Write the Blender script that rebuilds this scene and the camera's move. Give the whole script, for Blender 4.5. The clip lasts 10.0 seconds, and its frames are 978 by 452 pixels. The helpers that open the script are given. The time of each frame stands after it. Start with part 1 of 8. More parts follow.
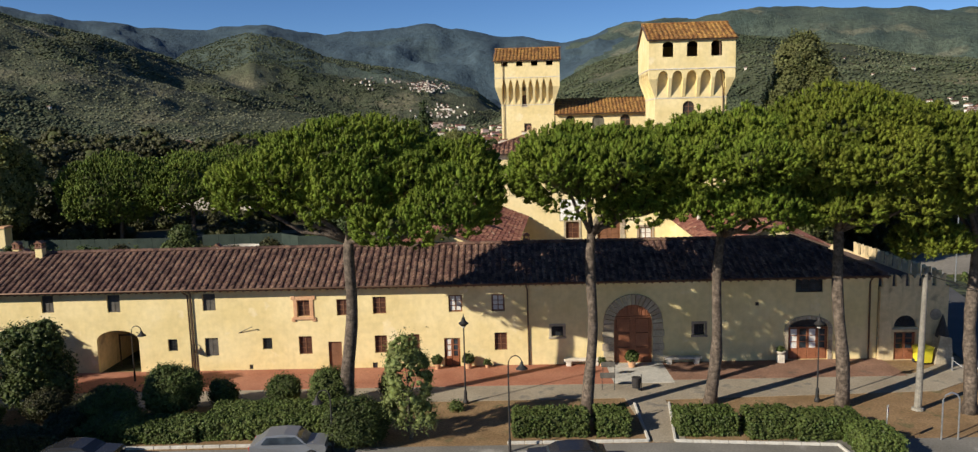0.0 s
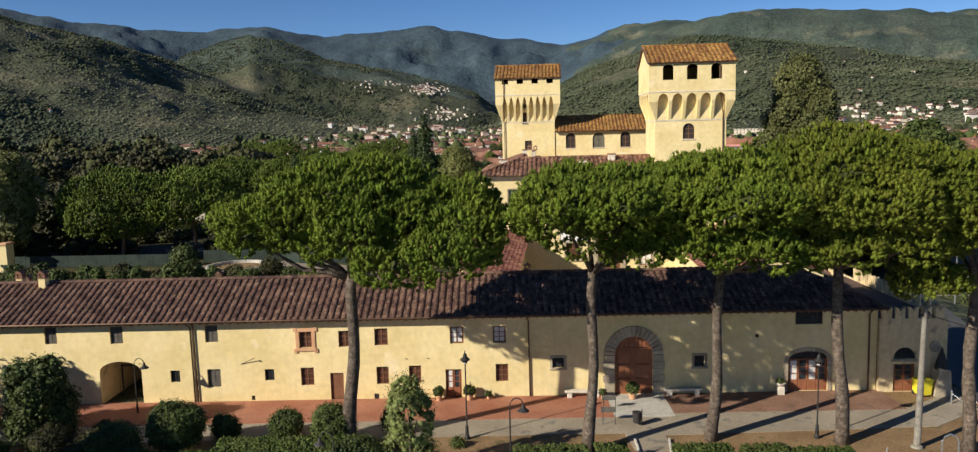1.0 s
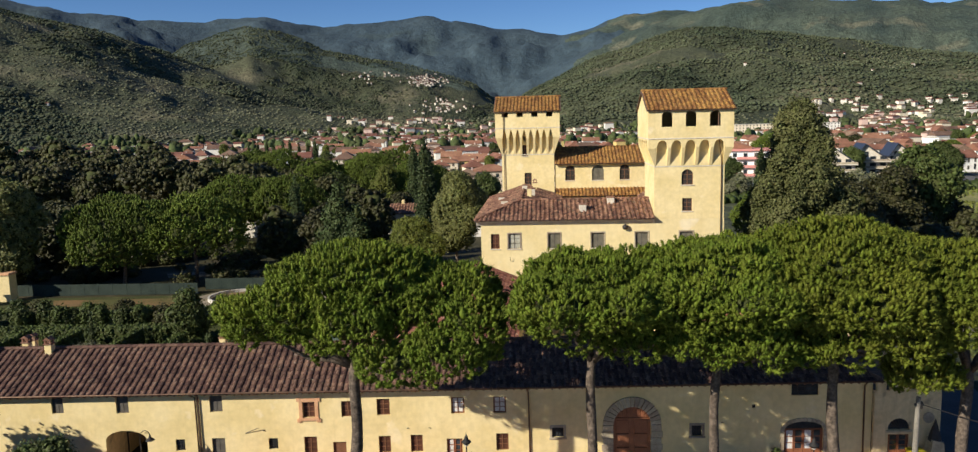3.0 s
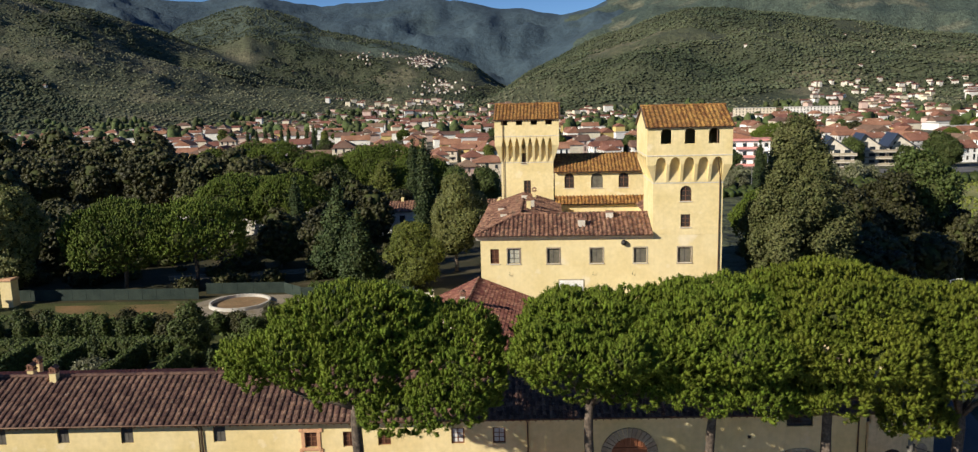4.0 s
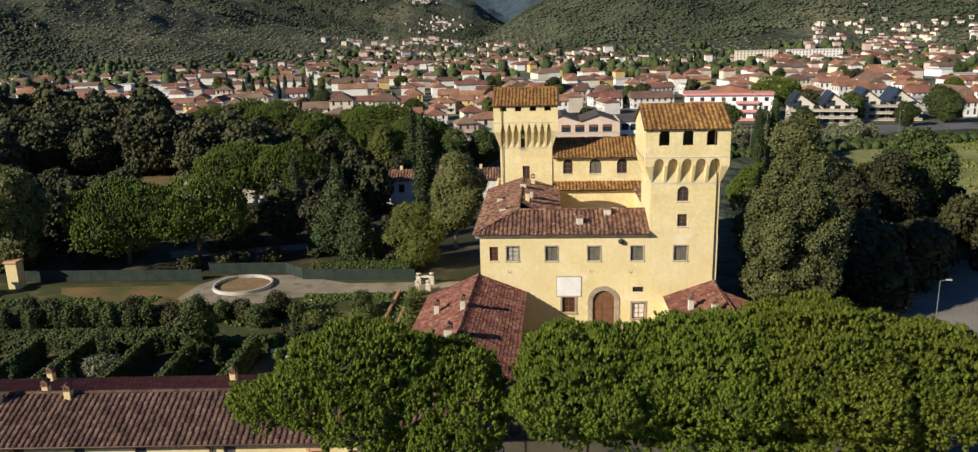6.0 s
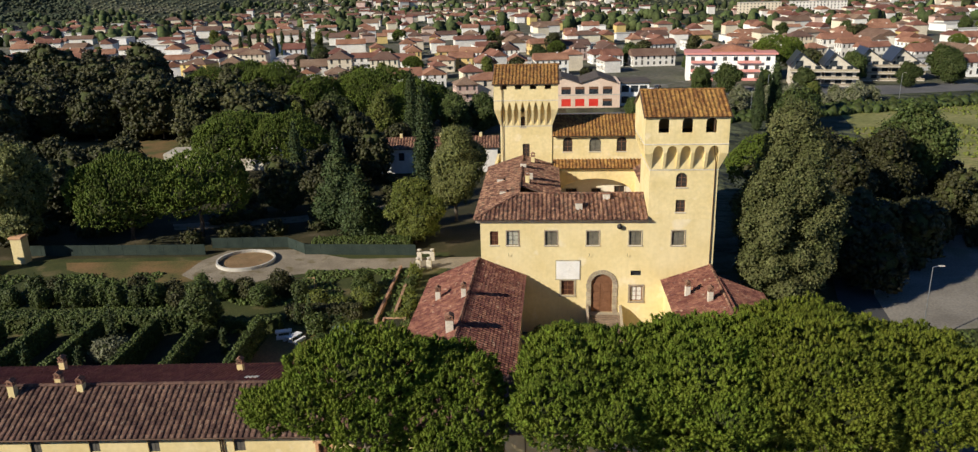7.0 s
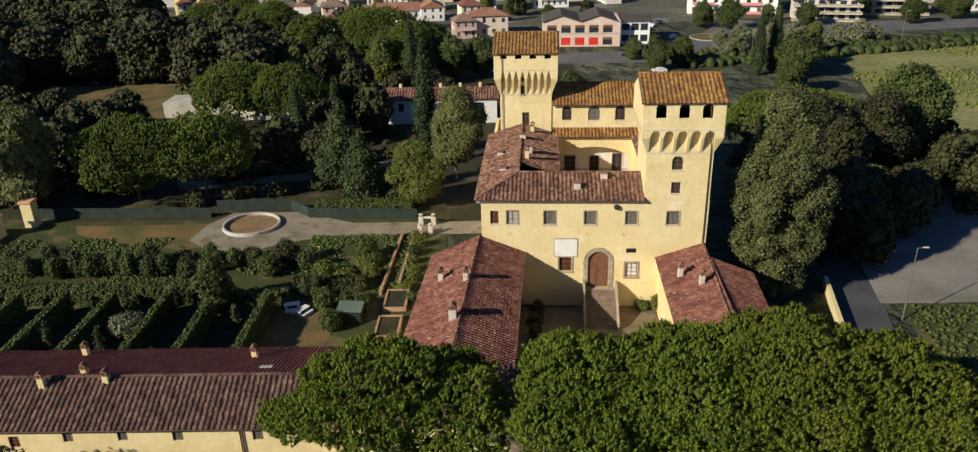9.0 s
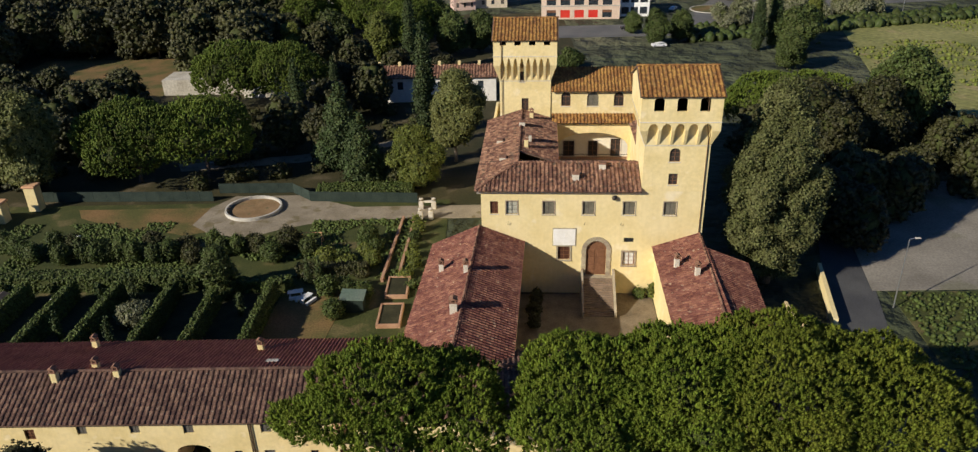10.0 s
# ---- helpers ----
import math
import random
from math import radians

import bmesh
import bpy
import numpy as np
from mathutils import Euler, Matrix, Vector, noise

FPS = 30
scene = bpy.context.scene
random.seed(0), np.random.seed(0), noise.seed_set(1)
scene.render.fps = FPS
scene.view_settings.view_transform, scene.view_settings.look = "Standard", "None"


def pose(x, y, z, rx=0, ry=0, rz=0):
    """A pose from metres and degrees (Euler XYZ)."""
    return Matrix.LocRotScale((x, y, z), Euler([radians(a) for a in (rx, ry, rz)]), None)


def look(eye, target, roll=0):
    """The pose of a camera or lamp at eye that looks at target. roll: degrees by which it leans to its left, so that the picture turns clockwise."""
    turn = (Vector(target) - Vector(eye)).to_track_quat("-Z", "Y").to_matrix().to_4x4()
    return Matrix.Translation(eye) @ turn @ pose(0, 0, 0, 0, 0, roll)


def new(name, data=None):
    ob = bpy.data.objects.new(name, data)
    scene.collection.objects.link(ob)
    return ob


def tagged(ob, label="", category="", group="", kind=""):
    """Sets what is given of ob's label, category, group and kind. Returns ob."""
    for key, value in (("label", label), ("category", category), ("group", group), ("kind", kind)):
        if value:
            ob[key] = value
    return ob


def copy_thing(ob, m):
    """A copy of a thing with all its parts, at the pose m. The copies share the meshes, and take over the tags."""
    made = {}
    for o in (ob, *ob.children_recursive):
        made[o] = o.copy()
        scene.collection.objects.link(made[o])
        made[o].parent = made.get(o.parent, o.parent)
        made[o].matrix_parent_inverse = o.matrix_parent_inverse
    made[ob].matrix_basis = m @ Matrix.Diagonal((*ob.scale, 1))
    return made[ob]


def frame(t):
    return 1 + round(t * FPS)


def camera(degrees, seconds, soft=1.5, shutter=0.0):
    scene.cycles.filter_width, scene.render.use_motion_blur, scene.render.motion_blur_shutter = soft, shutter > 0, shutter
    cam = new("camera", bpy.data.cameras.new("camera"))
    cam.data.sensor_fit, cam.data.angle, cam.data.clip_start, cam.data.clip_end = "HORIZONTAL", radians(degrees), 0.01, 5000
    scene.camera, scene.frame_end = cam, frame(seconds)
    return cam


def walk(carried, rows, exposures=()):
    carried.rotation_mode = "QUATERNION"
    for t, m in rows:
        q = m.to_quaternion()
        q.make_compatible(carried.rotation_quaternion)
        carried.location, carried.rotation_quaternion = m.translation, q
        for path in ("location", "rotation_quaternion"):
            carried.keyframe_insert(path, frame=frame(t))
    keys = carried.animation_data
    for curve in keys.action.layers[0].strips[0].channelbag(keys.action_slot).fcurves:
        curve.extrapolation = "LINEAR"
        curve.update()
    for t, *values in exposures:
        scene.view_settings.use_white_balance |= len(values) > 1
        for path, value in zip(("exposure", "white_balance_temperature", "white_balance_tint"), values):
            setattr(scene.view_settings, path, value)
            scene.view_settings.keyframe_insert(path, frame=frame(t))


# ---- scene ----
cam = camera(64.1, 10.0, soft=1.3)
PATH = [
    (0, (0.280, -0.020, 19.374), (0.242, 1.964, 19.124), -1.41),
    (0.5, (0.231, -0.012, 20.420), (0.194, 1.972, 20.171), -1.41),
    (1, (0.245, 0.000, 21.870), (0.207, 1.985, 21.624), -1.41),
    (1.5, (0.243, 0.044, 23.470), (0.206, 2.029, 23.226), -1.41),
    (2, (0.255, 0.069, 25.082), (0.218, 2.053, 24.835), -1.43),
    (2.5, (0.273, 0.083, 26.690), (0.236, 2.066, 26.436), -1.43),
    (4, (0.336, 0.207, 33.183), (0.301, 2.181, 32.860), -1.39),
    (4.5, (0.369, 0.325, 35.112), (0.333, 2.295, 34.767), -1.41),
    (5, (0.401, 0.394, 36.981), (0.367, 2.358, 36.605), -1.47),
    (5.5, (0.405, 0.435, 38.843), (0.371, 2.390, 38.422), -1.43),
    (7, (0.344, 0.521, 45.558), (0.310, 2.428, 44.957), -1.36),
    (7.5, (0.285, 0.481, 47.592), (0.251, 2.372, 46.942), -1.35),
    (8, (0.259, 0.488, 49.779), (0.227, 2.361, 49.078), -1.36),
    (8.5, (0.249, 0.490, 51.998), (0.216, 2.344, 51.248), -1.37),
    (9, (0.232, 0.526, 54.231), (0.199, 2.360, 53.433), -1.38),
    (9.5, (0.196, 0.535, 56.357), (0.165, 2.348, 55.513), -1.39),
    (10, (0.158, 0.523, 58.137), (0.127, 2.318, 57.255), -1.40),
]
walk(cam, [(t, look(eye, target, roll)) for t, eye, target, roll in PATH], [(0, 0.40), (2.5, 0.39), (5, 0.34), (7, 0.26), (10, 0.20)])

# ---- light ----
SUN_ELEVATION, SUN_TOWARDS = 26.6, 33.0   # light travels towards this bearing from +x
world = bpy.data.worlds.new("sky")
scene.world = world
world.use_nodes = True
wn = world.node_tree.nodes
sky = wn.new("ShaderNodeTexSky")
sky.sky_type = "NISHITA"
sky.sun_disc = False
sky.sun_elevation = radians(SUN_ELEVATION)
sky.sun_rotation = radians(237)
sky.altitude = 900
sky.air_density, sky.dust_density, sky.ozone_density = 0.7, 0.0, 3.0
wn["Background"].inputs[1].default_value = 0.077
tone = wn.new("ShaderNodeHueSaturation")
tone.inputs["Saturation"].default_value = 1.18
tone.inputs["Hue"].default_value = 0.506
world.node_tree.links.new(sky.outputs[0], tone.inputs["Color"])
world.node_tree.links.new(tone.outputs[0], wn["Background"].inputs[0])
_ca, _sa = math.cos(radians(SUN_TOWARDS)), math.sin(radians(SUN_TOWARDS))
sun = new("sun", bpy.data.lights.new("sun", "SUN"))
sun.data.energy, sun.data.angle, sun.data.color = 5.0, radians(0.55), (1.0, 0.92, 0.78)
_drop = math.tan(radians(SUN_ELEVATION))
sun.matrix_world = look((-60 * _ca, -60 * _sa, 60 * _drop), (0, 0, 0))

# ---- helpers for building ----


class G:
    """Vertices and faces gathered for one mesh."""

    def __init__(self):
        self.v, self.f = [], []

    def add(self, verts, faces):
        n = len(self.v)
        self.v += [tuple(p) for p in verts]
        self.f += [tuple(i + n for i in f) for f in faces]
        return self

    def box(self, x0, x1, y0, y1, z0, z1, m=None):
        p = [(x0, y0, z0), (x1, y0, z0), (x1, y1, z0), (x0, y1, z0), (x0, y0, z1), (x1, y0, z1), (x1, y1, z1), (x0, y1, z1)]
        if m is not None:
            p = [m @ Vector(q) for q in p]
        return self.add(p, [(3, 2, 1, 0), (4, 5, 6, 7), (0, 1, 5, 4), (1, 2, 6, 5), (2, 3, 7, 6), (3, 0, 4, 7)])

    def worn(self, x0, x1, y0, y1, z0, z1, b=0.03, m=None):
        """A box with its upright and top edges taken off."""
        lo = [(x0 + b, y0), (x1 - b, y0), (x1, y0 + b), (x1, y1 - b), (x1 - b, y1), (x0 + b, y1), (x0, y1 - b), (x0, y0 + b)]
        cx, cy = (x0 + x1) / 2, (y0 + y1) / 2
        p = [(x, y, z0) for x, y in lo] + [(x, y, z1 - b) for x, y in lo]
        p += [(x + math.copysign(b, cx - x), y + math.copysign(b, cy - y), z1) for x, y in lo]
        if m is not None:
            p = [m @ Vector(q) for q in p]
        f = [tuple(reversed(range(8))), tuple(range(16, 24))]
        for k in (0, 8):
            f += [(k + i, k + (i + 1) % 8, k + 8 + (i + 1) % 8, k + 8 + i) for i in range(8)]
        return self.add(p, f)

    def prism(self, poly, d0, d1, axis="y", m=None):
        """A polygon (a, b) pushed along an axis: y gives (a, d, b), x gives (d, a, b), z gives (a, b, d)."""
        put = {"y": lambda a, b, d: (a, d, b), "x": lambda a, b, d: (d, a, b), "z": lambda a, b, d: (a, b, d)}[axis]
        n = len(poly)
        p = [put(a, b, d0) for a, b in poly] + [put(a, b, d1) for a, b in poly]
        if m is not None:
            p = [m @ Vector(q) for q in p]
        return self.add(p, [tuple(range(n)), tuple(reversed(range(n, 2 * n)))] + [(i, n + i, n + (i + 1) % n, (i + 1) % n) for i in range(n)])

    def tube(self, pts, radii, n=8, cap=True):
        pts = [Vector(p) for p in pts]
        if not isinstance(radii, (list, tuple)):
            radii = [radii] * len(pts)
        rings = []
        for i, p in enumerate(pts):
            d = (pts[min(i + 1, len(pts) - 1)] - pts[max(i - 1, 0)]).normalized()
            a = d.cross(Vector((0, 0, 1)) if abs(d.z) < 0.9 else Vector((1, 0, 0))).normalized()
            b = d.cross(a)
            rings += [p + radii[i] * (math.cos(2 * math.pi * k / n) * a + math.sin(2 * math.pi * k / n) * b) for k in range(n)]
        f = [(i * n + k, i * n + (k + 1) % n, (i + 1) * n + (k + 1) % n, (i + 1) * n + k) for i in range(len(pts) - 1) for k in range(n)]
        if cap:
            f += [tuple(range(n)), tuple(reversed(range((len(pts) - 1) * n, len(pts) * n)))]
        return self.add(rings, f)

    def lathe(self, x, y, prof, n=12, cap=True):
        """(radius, z) profile turned about an upright axis."""
        p = [(x + r * math.cos(2 * math.pi * k / n), y + r * math.sin(2 * math.pi * k / n), z) for r, z in prof for k in range(n)]
        f = [(i * n + k, i * n + (k + 1) % n, (i + 1) * n + (k + 1) % n, (i + 1) * n + k) for i in range(len(prof) - 1) for k in range(n)]
        if cap:
            f += [tuple(reversed(range(n))), tuple(range((len(prof) - 1) * n, len(prof) * n))]
        return self.add(p, f)

    def ball(self, c, r, nu=10, nv=6, rough=0.0, rng=random):
        rx, ry, rz = r if isinstance(r, (tuple, list)) else (r, r, r)
        p = [(c[0], c[1], c[2] - rz)]
        for j in range(1, nv):
            a = math.pi * j / nv - math.pi / 2
            for k in range(nu):
                s = 1 + rough * (rng.random() - 0.5)
                p.append((c[0] + s * rx * math.cos(a) * math.cos(2 * math.pi * k / nu), c[1] + s * ry * math.cos(a) * math.sin(2 * math.pi * k / nu), c[2] + s * rz * math.sin(a)))
        p.append((c[0], c[1], c[2] + rz))
        f = [(0, 1 + (k + 1) % nu, 1 + k) for k in range(nu)]
        for j in range(nv - 2):
            f += [(1 + j * nu + k, 1 + j * nu + (k + 1) % nu, 1 + (j + 1) * nu + (k + 1) % nu, 1 + (j + 1) * nu + k) for k in range(nu)]
        last, base = len(p) - 1, 1 + (nv - 2) * nu
        f += [(last, base + k, base + (k + 1) % nu) for k in range(nu)]
        return self.add(p, f)

    def mesh(self, name, material, smooth=False):
        me = bpy.data.meshes.new(name)
        me.from_pydata(self.v, [], self.f)
        bm = bmesh.new()
        bm.from_mesh(me)
        bmesh.ops.recalc_face_normals(bm, faces=bm.faces)
        bm.to_mesh(me)
        bm.free()
        if smooth:
            me.polygons.foreach_set("use_smooth", [True] * len(me.polygons))
        me.materials.append(material)
        return me


def array_mesh(name, v, f, materials, slots=None):
    """A mesh of triangles from arrays."""
    me = bpy.data.meshes.new(name)
    me.vertices.add(len(v))
    me.vertices.foreach_set("co", np.asarray(v, dtype=np.float32).ravel())
    me.loops.add(len(f) * 3)
    me.loops.foreach_set("vertex_index", np.asarray(f, dtype=np.int32).ravel())
    me.polygons.add(len(f))
    me.polygons.foreach_set("loop_start", np.arange(0, 3 * len(f), 3, dtype=np.int32))
    me.polygons.foreach_set("loop_total", np.full(len(f), 3, dtype=np.int32))
    for m in materials:
        me.materials.append(m)
    if slots is not None:
        me.polygons.foreach_set("material_index", np.asarray(slots, dtype=np.int32))
    me.update(calc_edges=True)
    return me


def thing(name, label, category, m=None, group="", kind=""):
    ob = tagged(new(name), label, category, group, kind)
    ob.empty_display_size = 0.2
    if m is not None:
        ob.matrix_basis = m
    return ob


def part(name, g, material, parent, label="", smooth=False):
    ob = new(name, g.mesh(name, material, smooth) if isinstance(g, G) else g)
    ob.parent = parent
    return tagged(ob, label)


def solo(name, g, material, label, category, group="", kind="", smooth=False, m=None):
    ob = new(name, g.mesh(name, material, smooth) if isinstance(g, G) else g)
    if m is not None:
        ob.matrix_basis = m
    return tagged(ob, label, category, group, kind)


# ---- materials ----


def mat(name, a, b=None, big=0.4, small=5.0, rough=0.85, bump=0.3, depth=0.02, contrast=0.25, rand=0.0, island=0.0, metal=0.0, spots=None, spot_scale=1.5, spot_at=0.58, streak=0.0, translucent=0.0, spec=0.3):
    """Two colours mixed by a broad noise, shaded by a fine one, with relief; rand: difference from object to object, island: from piece to piece; spots: stains of a third colour."""
    m = bpy.data.materials.new(name)
    m.use_nodes = True
    nt = m.node_tree
    N, L = nt.nodes, nt.links
    bsdf = N["Principled BSDF"]
    geo = N.new("ShaderNodeNewGeometry")

    def noise_at(scale, detail, stretch=None):
        n = N.new("ShaderNodeTexNoise")
        n.inputs["Scale"].default_value, n.inputs["Detail"].default_value = scale, detail
        src = geo.outputs["Position"]
        if stretch:
            mp = N.new("ShaderNodeMapping")
            mp.inputs["Scale"].default_value = stretch
            L.new(src, mp.inputs[0])
            src = mp.outputs[0]
        L.new(src, n.inputs["Vector"])
        return n.outputs["Fac"]

    def ranged(src, lo, hi, to0, to1):
        r = N.new("ShaderNodeMapRange")
        L.new(src, r.inputs[0])
        for i, x in enumerate((lo, hi, to0, to1)):
            r.inputs[i + 1].default_value = x
        return r.outputs[0]

    def mixed(fac, c0, c1):
        x = N.new("ShaderNodeMix")
        x.data_type = "RGBA"
        L.new(fac, x.inputs[0])
        for s, c in ((x.inputs[6], c0), (x.inputs[7], c1)):
            if isinstance(c, tuple):
                s.default_value = (*c, 1)
            else:
                L.new(c, s)
        return x.outputs[2]

    col = mixed(ranged(noise_at(big, 4), 0.35, 0.65, 0, 1), a, b or a)
    if spots:
        col = mixed(ranged(noise_at(spot_scale, 5), spot_at, spot_at + 0.08, 0, 0.85), col, spots)
    if streak:
        col = mixed(ranged(noise_at(1.0, 4, (3.0, 3.0, 0.25)), 0.5, 0.75, 0, streak), col, tuple(0.5 * c for c in a))
    val = ranged(noise_at(small, 6), 0.3, 0.7, 1 - contrast, 1 + contrast)

    def times(v, src, amount):
        mm = N.new("ShaderNodeMath")
        mm.operation = "MULTIPLY"
        L.new(v, mm.inputs[0])
        L.new(ranged(src, 0, 1, 1 - amount, 1 + amount), mm.inputs[1])
        return mm.outputs[0]

    if rand:
        val = times(val, N.new("ShaderNodeObjectInfo").outputs["Random"], rand)
    if island:
        val = times(val, geo.outputs["Random Per Island"], island)
    hsv = N.new("ShaderNodeHueSaturation")
    L.new(col, hsv.inputs["Color"])
    L.new(val, hsv.inputs["Value"])
    if island or rand:
        src = geo.outputs["Random Per Island"] if island else N.new("ShaderNodeObjectInfo").outputs["Random"]
        L.new(ranged(src, 0, 1, 0.488, 0.512), hsv.inputs["Hue"])
    L.new(hsv.outputs[0], bsdf.inputs["Base Color"])
    bsdf.inputs["Roughness"].default_value, bsdf.inputs["Metallic"].default_value = rough, metal
    bsdf.inputs["Specular IOR Level"].default_value = spec
    if bump:
        bp = N.new("ShaderNodeBump")
        bp.inputs["Strength"].default_value, bp.inputs["Distance"].default_value = bump, depth
        L.new(noise_at(small * 1.7, 5), bp.inputs["Height"])
        L.new(bp.outputs[0], bsdf.inputs["Normal"])
    if translucent:
        tr = N.new("ShaderNodeBsdfTranslucent")
        L.new(hsv.outputs[0], tr.inputs["Color"])
        ms = N.new("ShaderNodeMixShader")
        ms.inputs[0].default_value = translucent
        L.new(bsdf.outputs[0], ms.inputs[1])
        L.new(tr.outputs[0], ms.inputs[2])
        L.new(ms.outputs[0], N["Material Output"].inputs["Surface"])
    return m


def glass_mat(name, tint=(0.02, 0.025, 0.03), rough=0.06):
    m = mat(name, tint, tuple(2.2 * c for c in tint), big=1.5, small=2.0, rough=rough, bump=0.02, contrast=0.2, spec=0.2)
    return m


M_PLASTER = mat("ochre_plaster", (0.71, 0.57, 0.275), (0.79, 0.65, 0.35), big=0.35, small=2.2, contrast=0.07, bump=0.25, depth=0.01, spots=(0.82, 0.69, 0.43), spot_scale=0.5, spot_at=0.62, streak=0.10)
M_PLASTER_OLD = mat("weathered_ochre_plaster", (0.72, 0.585, 0.295), (0.78, 0.65, 0.36), big=0.3, small=2.0, contrast=0.05, bump=0.2, depth=0.01, spots=(0.81, 0.70, 0.47), spot_scale=0.35, spot_at=0.62, streak=0.08)
# ochre plaster with mould streaks, its tone darkened for walls in shade
M_PLASTER_SHADE = mat("mould_streaked_plaster_shade", (0.60, 0.46, 0.25), (0.68, 0.54, 0.32), big=0.4, small=2.5, contrast=0.12, bump=0.3, depth=0.012, spots=(0.34, 0.27, 0.18), spot_scale=0.7, spot_at=0.6, streak=0.45)
# bed soil near black: hedge shade is put into this colour
M_BEDS = mat("bed_soil_hedge_shade", (0.026, 0.026, 0.011), (0.048, 0.044, 0.02), big=0.4, small=4, contrast=0.35, bump=0.6, depth=0.05)
M_SHUTTER_PALE = mat("pale_grey_shutter_paint", (0.125, 0.115, 0.085), (0.165, 0.15, 0.115), big=2, small=12, rough=0.8, contrast=0.15, bump=0.2, spec=0.1)
M_INNER = mat("brown_inner_shutter", (0.065, 0.027, 0.016), (0.095, 0.04, 0.025), big=2, small=10, rough=0.5, contrast=0.2, bump=0.1)
M_LIME = mat("pale_lime_plaster", (0.74, 0.68, 0.53), (0.80, 0.75, 0.62), big=0.5, small=3, contrast=0.06, bump=0.2, depth=0.01)
M_BLIND = mat("grey_stone_blind_window", (0.34, 0.33, 0.26), (0.46, 0.45, 0.37), big=1.5, small=6, contrast=0.15, bump=0.2)
M_STONE = mat("grey_sandstone", (0.31, 0.255, 0.18), (0.41, 0.345, 0.25), big=1.2, small=7, contrast=0.2, bump=0.5, rand=0.15)
M_STONE_PALE = mat("pale_limestone", (0.56, 0.50, 0.40), (0.66, 0.6, 0.5), big=1, small=6, contrast=0.15, bump=0.35)
M_TILE_BROWN = mat("aged_brown_roof_tile", (0.088, 0.048, 0.036), (0.165, 0.092, 0.066), big=0.8, small=6, contrast=0.35, bump=0.4, island=0.45, spots=(0.22, 0.175, 0.135), spot_scale=2.2, spot_at=0.64)
M_TILE_PIECE = mat("aged_brown_roof_tile_piece", (0.088, 0.048, 0.036), (0.165, 0.092, 0.066), big=0.8, small=6, contrast=0.35, bump=0.4, rand=0.45, spots=(0.22, 0.175, 0.135), spot_scale=2.2, spot_at=0.64)
M_TILE_RED = mat("red_roof_tile", (0.155, 0.056, 0.040), (0.25, 0.108, 0.075), big=0.6, small=6, contrast=0.3, bump=0.4, island=0.35, spots=(0.40, 0.28, 0.19), spot_scale=1.8, spot_at=0.62)
M_TILE_MIX = mat("mottled_roof_tile", (0.165, 0.078, 0.050), (0.27, 0.145, 0.095), big=0.7, small=5, contrast=0.4, bump=0.5, island=0.55, spots=(0.105, 0.075, 0.052), spot_scale=1.6, spot_at=0.56)
M_TILE_ORANGE = mat("lichened_orange_roof_tile", (0.25, 0.118, 0.036), (0.335, 0.176, 0.054), big=0.6, small=6, contrast=0.3, bump=0.4, island=0.4, spots=(0.17, 0.095, 0.045), spot_scale=1.5, spot_at=0.58)
M_TILE_DARKRED = mat("dark_red_flat_roof", (0.16, 0.05, 0.038), (0.22, 0.075, 0.055), big=0.5, small=5, contrast=0.25, bump=0.3, island=0.2)
M_DECK = mat("roof_underlay", (0.10, 0.07, 0.05), (0.14, 0.09, 0.07), bump=0.2)
M_WOOD_DARK = mat("brown_painted_wood", (0.16, 0.075, 0.04), (0.21, 0.10, 0.055), big=2, small=14, rough=0.55, contrast=0.2, bump=0.2)
M_WOOD_DOOR = mat("red_brown_door_wood", (0.24, 0.09, 0.045), (0.30, 0.12, 0.06), big=1.5, small=12, rough=0.5, contrast=0.2, bump=0.25)
M_SHUTTER = mat("grey_shutter_paint", (0.085, 0.078, 0.068), (0.12, 0.11, 0.095), big=2, small=12, rough=0.85, contrast=0.15, bump=0.2, spec=0.1)
M_GLASS = glass_mat("window_glass")
M_CURTAIN = mat("white_curtain", (0.62, 0.60, 0.55), (0.72, 0.70, 0.66), big=4, small=9, contrast=0.15, bump=0.2)
# near-black colour stands for the unlit rooms behind panes and the lookout
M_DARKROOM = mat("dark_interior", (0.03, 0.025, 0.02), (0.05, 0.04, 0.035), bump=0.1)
M_TERRACOTTA = mat("terracotta_trim", (0.55, 0.30, 0.16), (0.62, 0.37, 0.21), big=1, small=8, contrast=0.15, bump=0.2)
M_WHITE = mat("white_marble", (0.75, 0.73, 0.68), (0.82, 0.80, 0.76), big=1, small=8, contrast=0.08, bump=0.15)
M_IRON = mat("dark_iron", (0.025, 0.025, 0.025), (0.045, 0.04, 0.038), rough=0.6, metal=0.15, bump=0.15)
M_COPPER = mat("brown_copper_pipe", (0.09, 0.05, 0.035), (0.13, 0.08, 0.05), rough=0.5, metal=0.5, bump=0.1)
M_CONCRETE = mat("pale_concrete", (0.42, 0.40, 0.35), (0.52, 0.49, 0.43), big=0.7, small=6, contrast=0.15, bump=0.3)
M_LANE = mat("worn_concrete_lane", (0.27, 0.225, 0.165), (0.35, 0.30, 0.225), big=0.3, small=7, contrast=0.2, bump=0.4, spots=(0.17, 0.155, 0.13), spot_scale=0.6, spot_at=0.58)
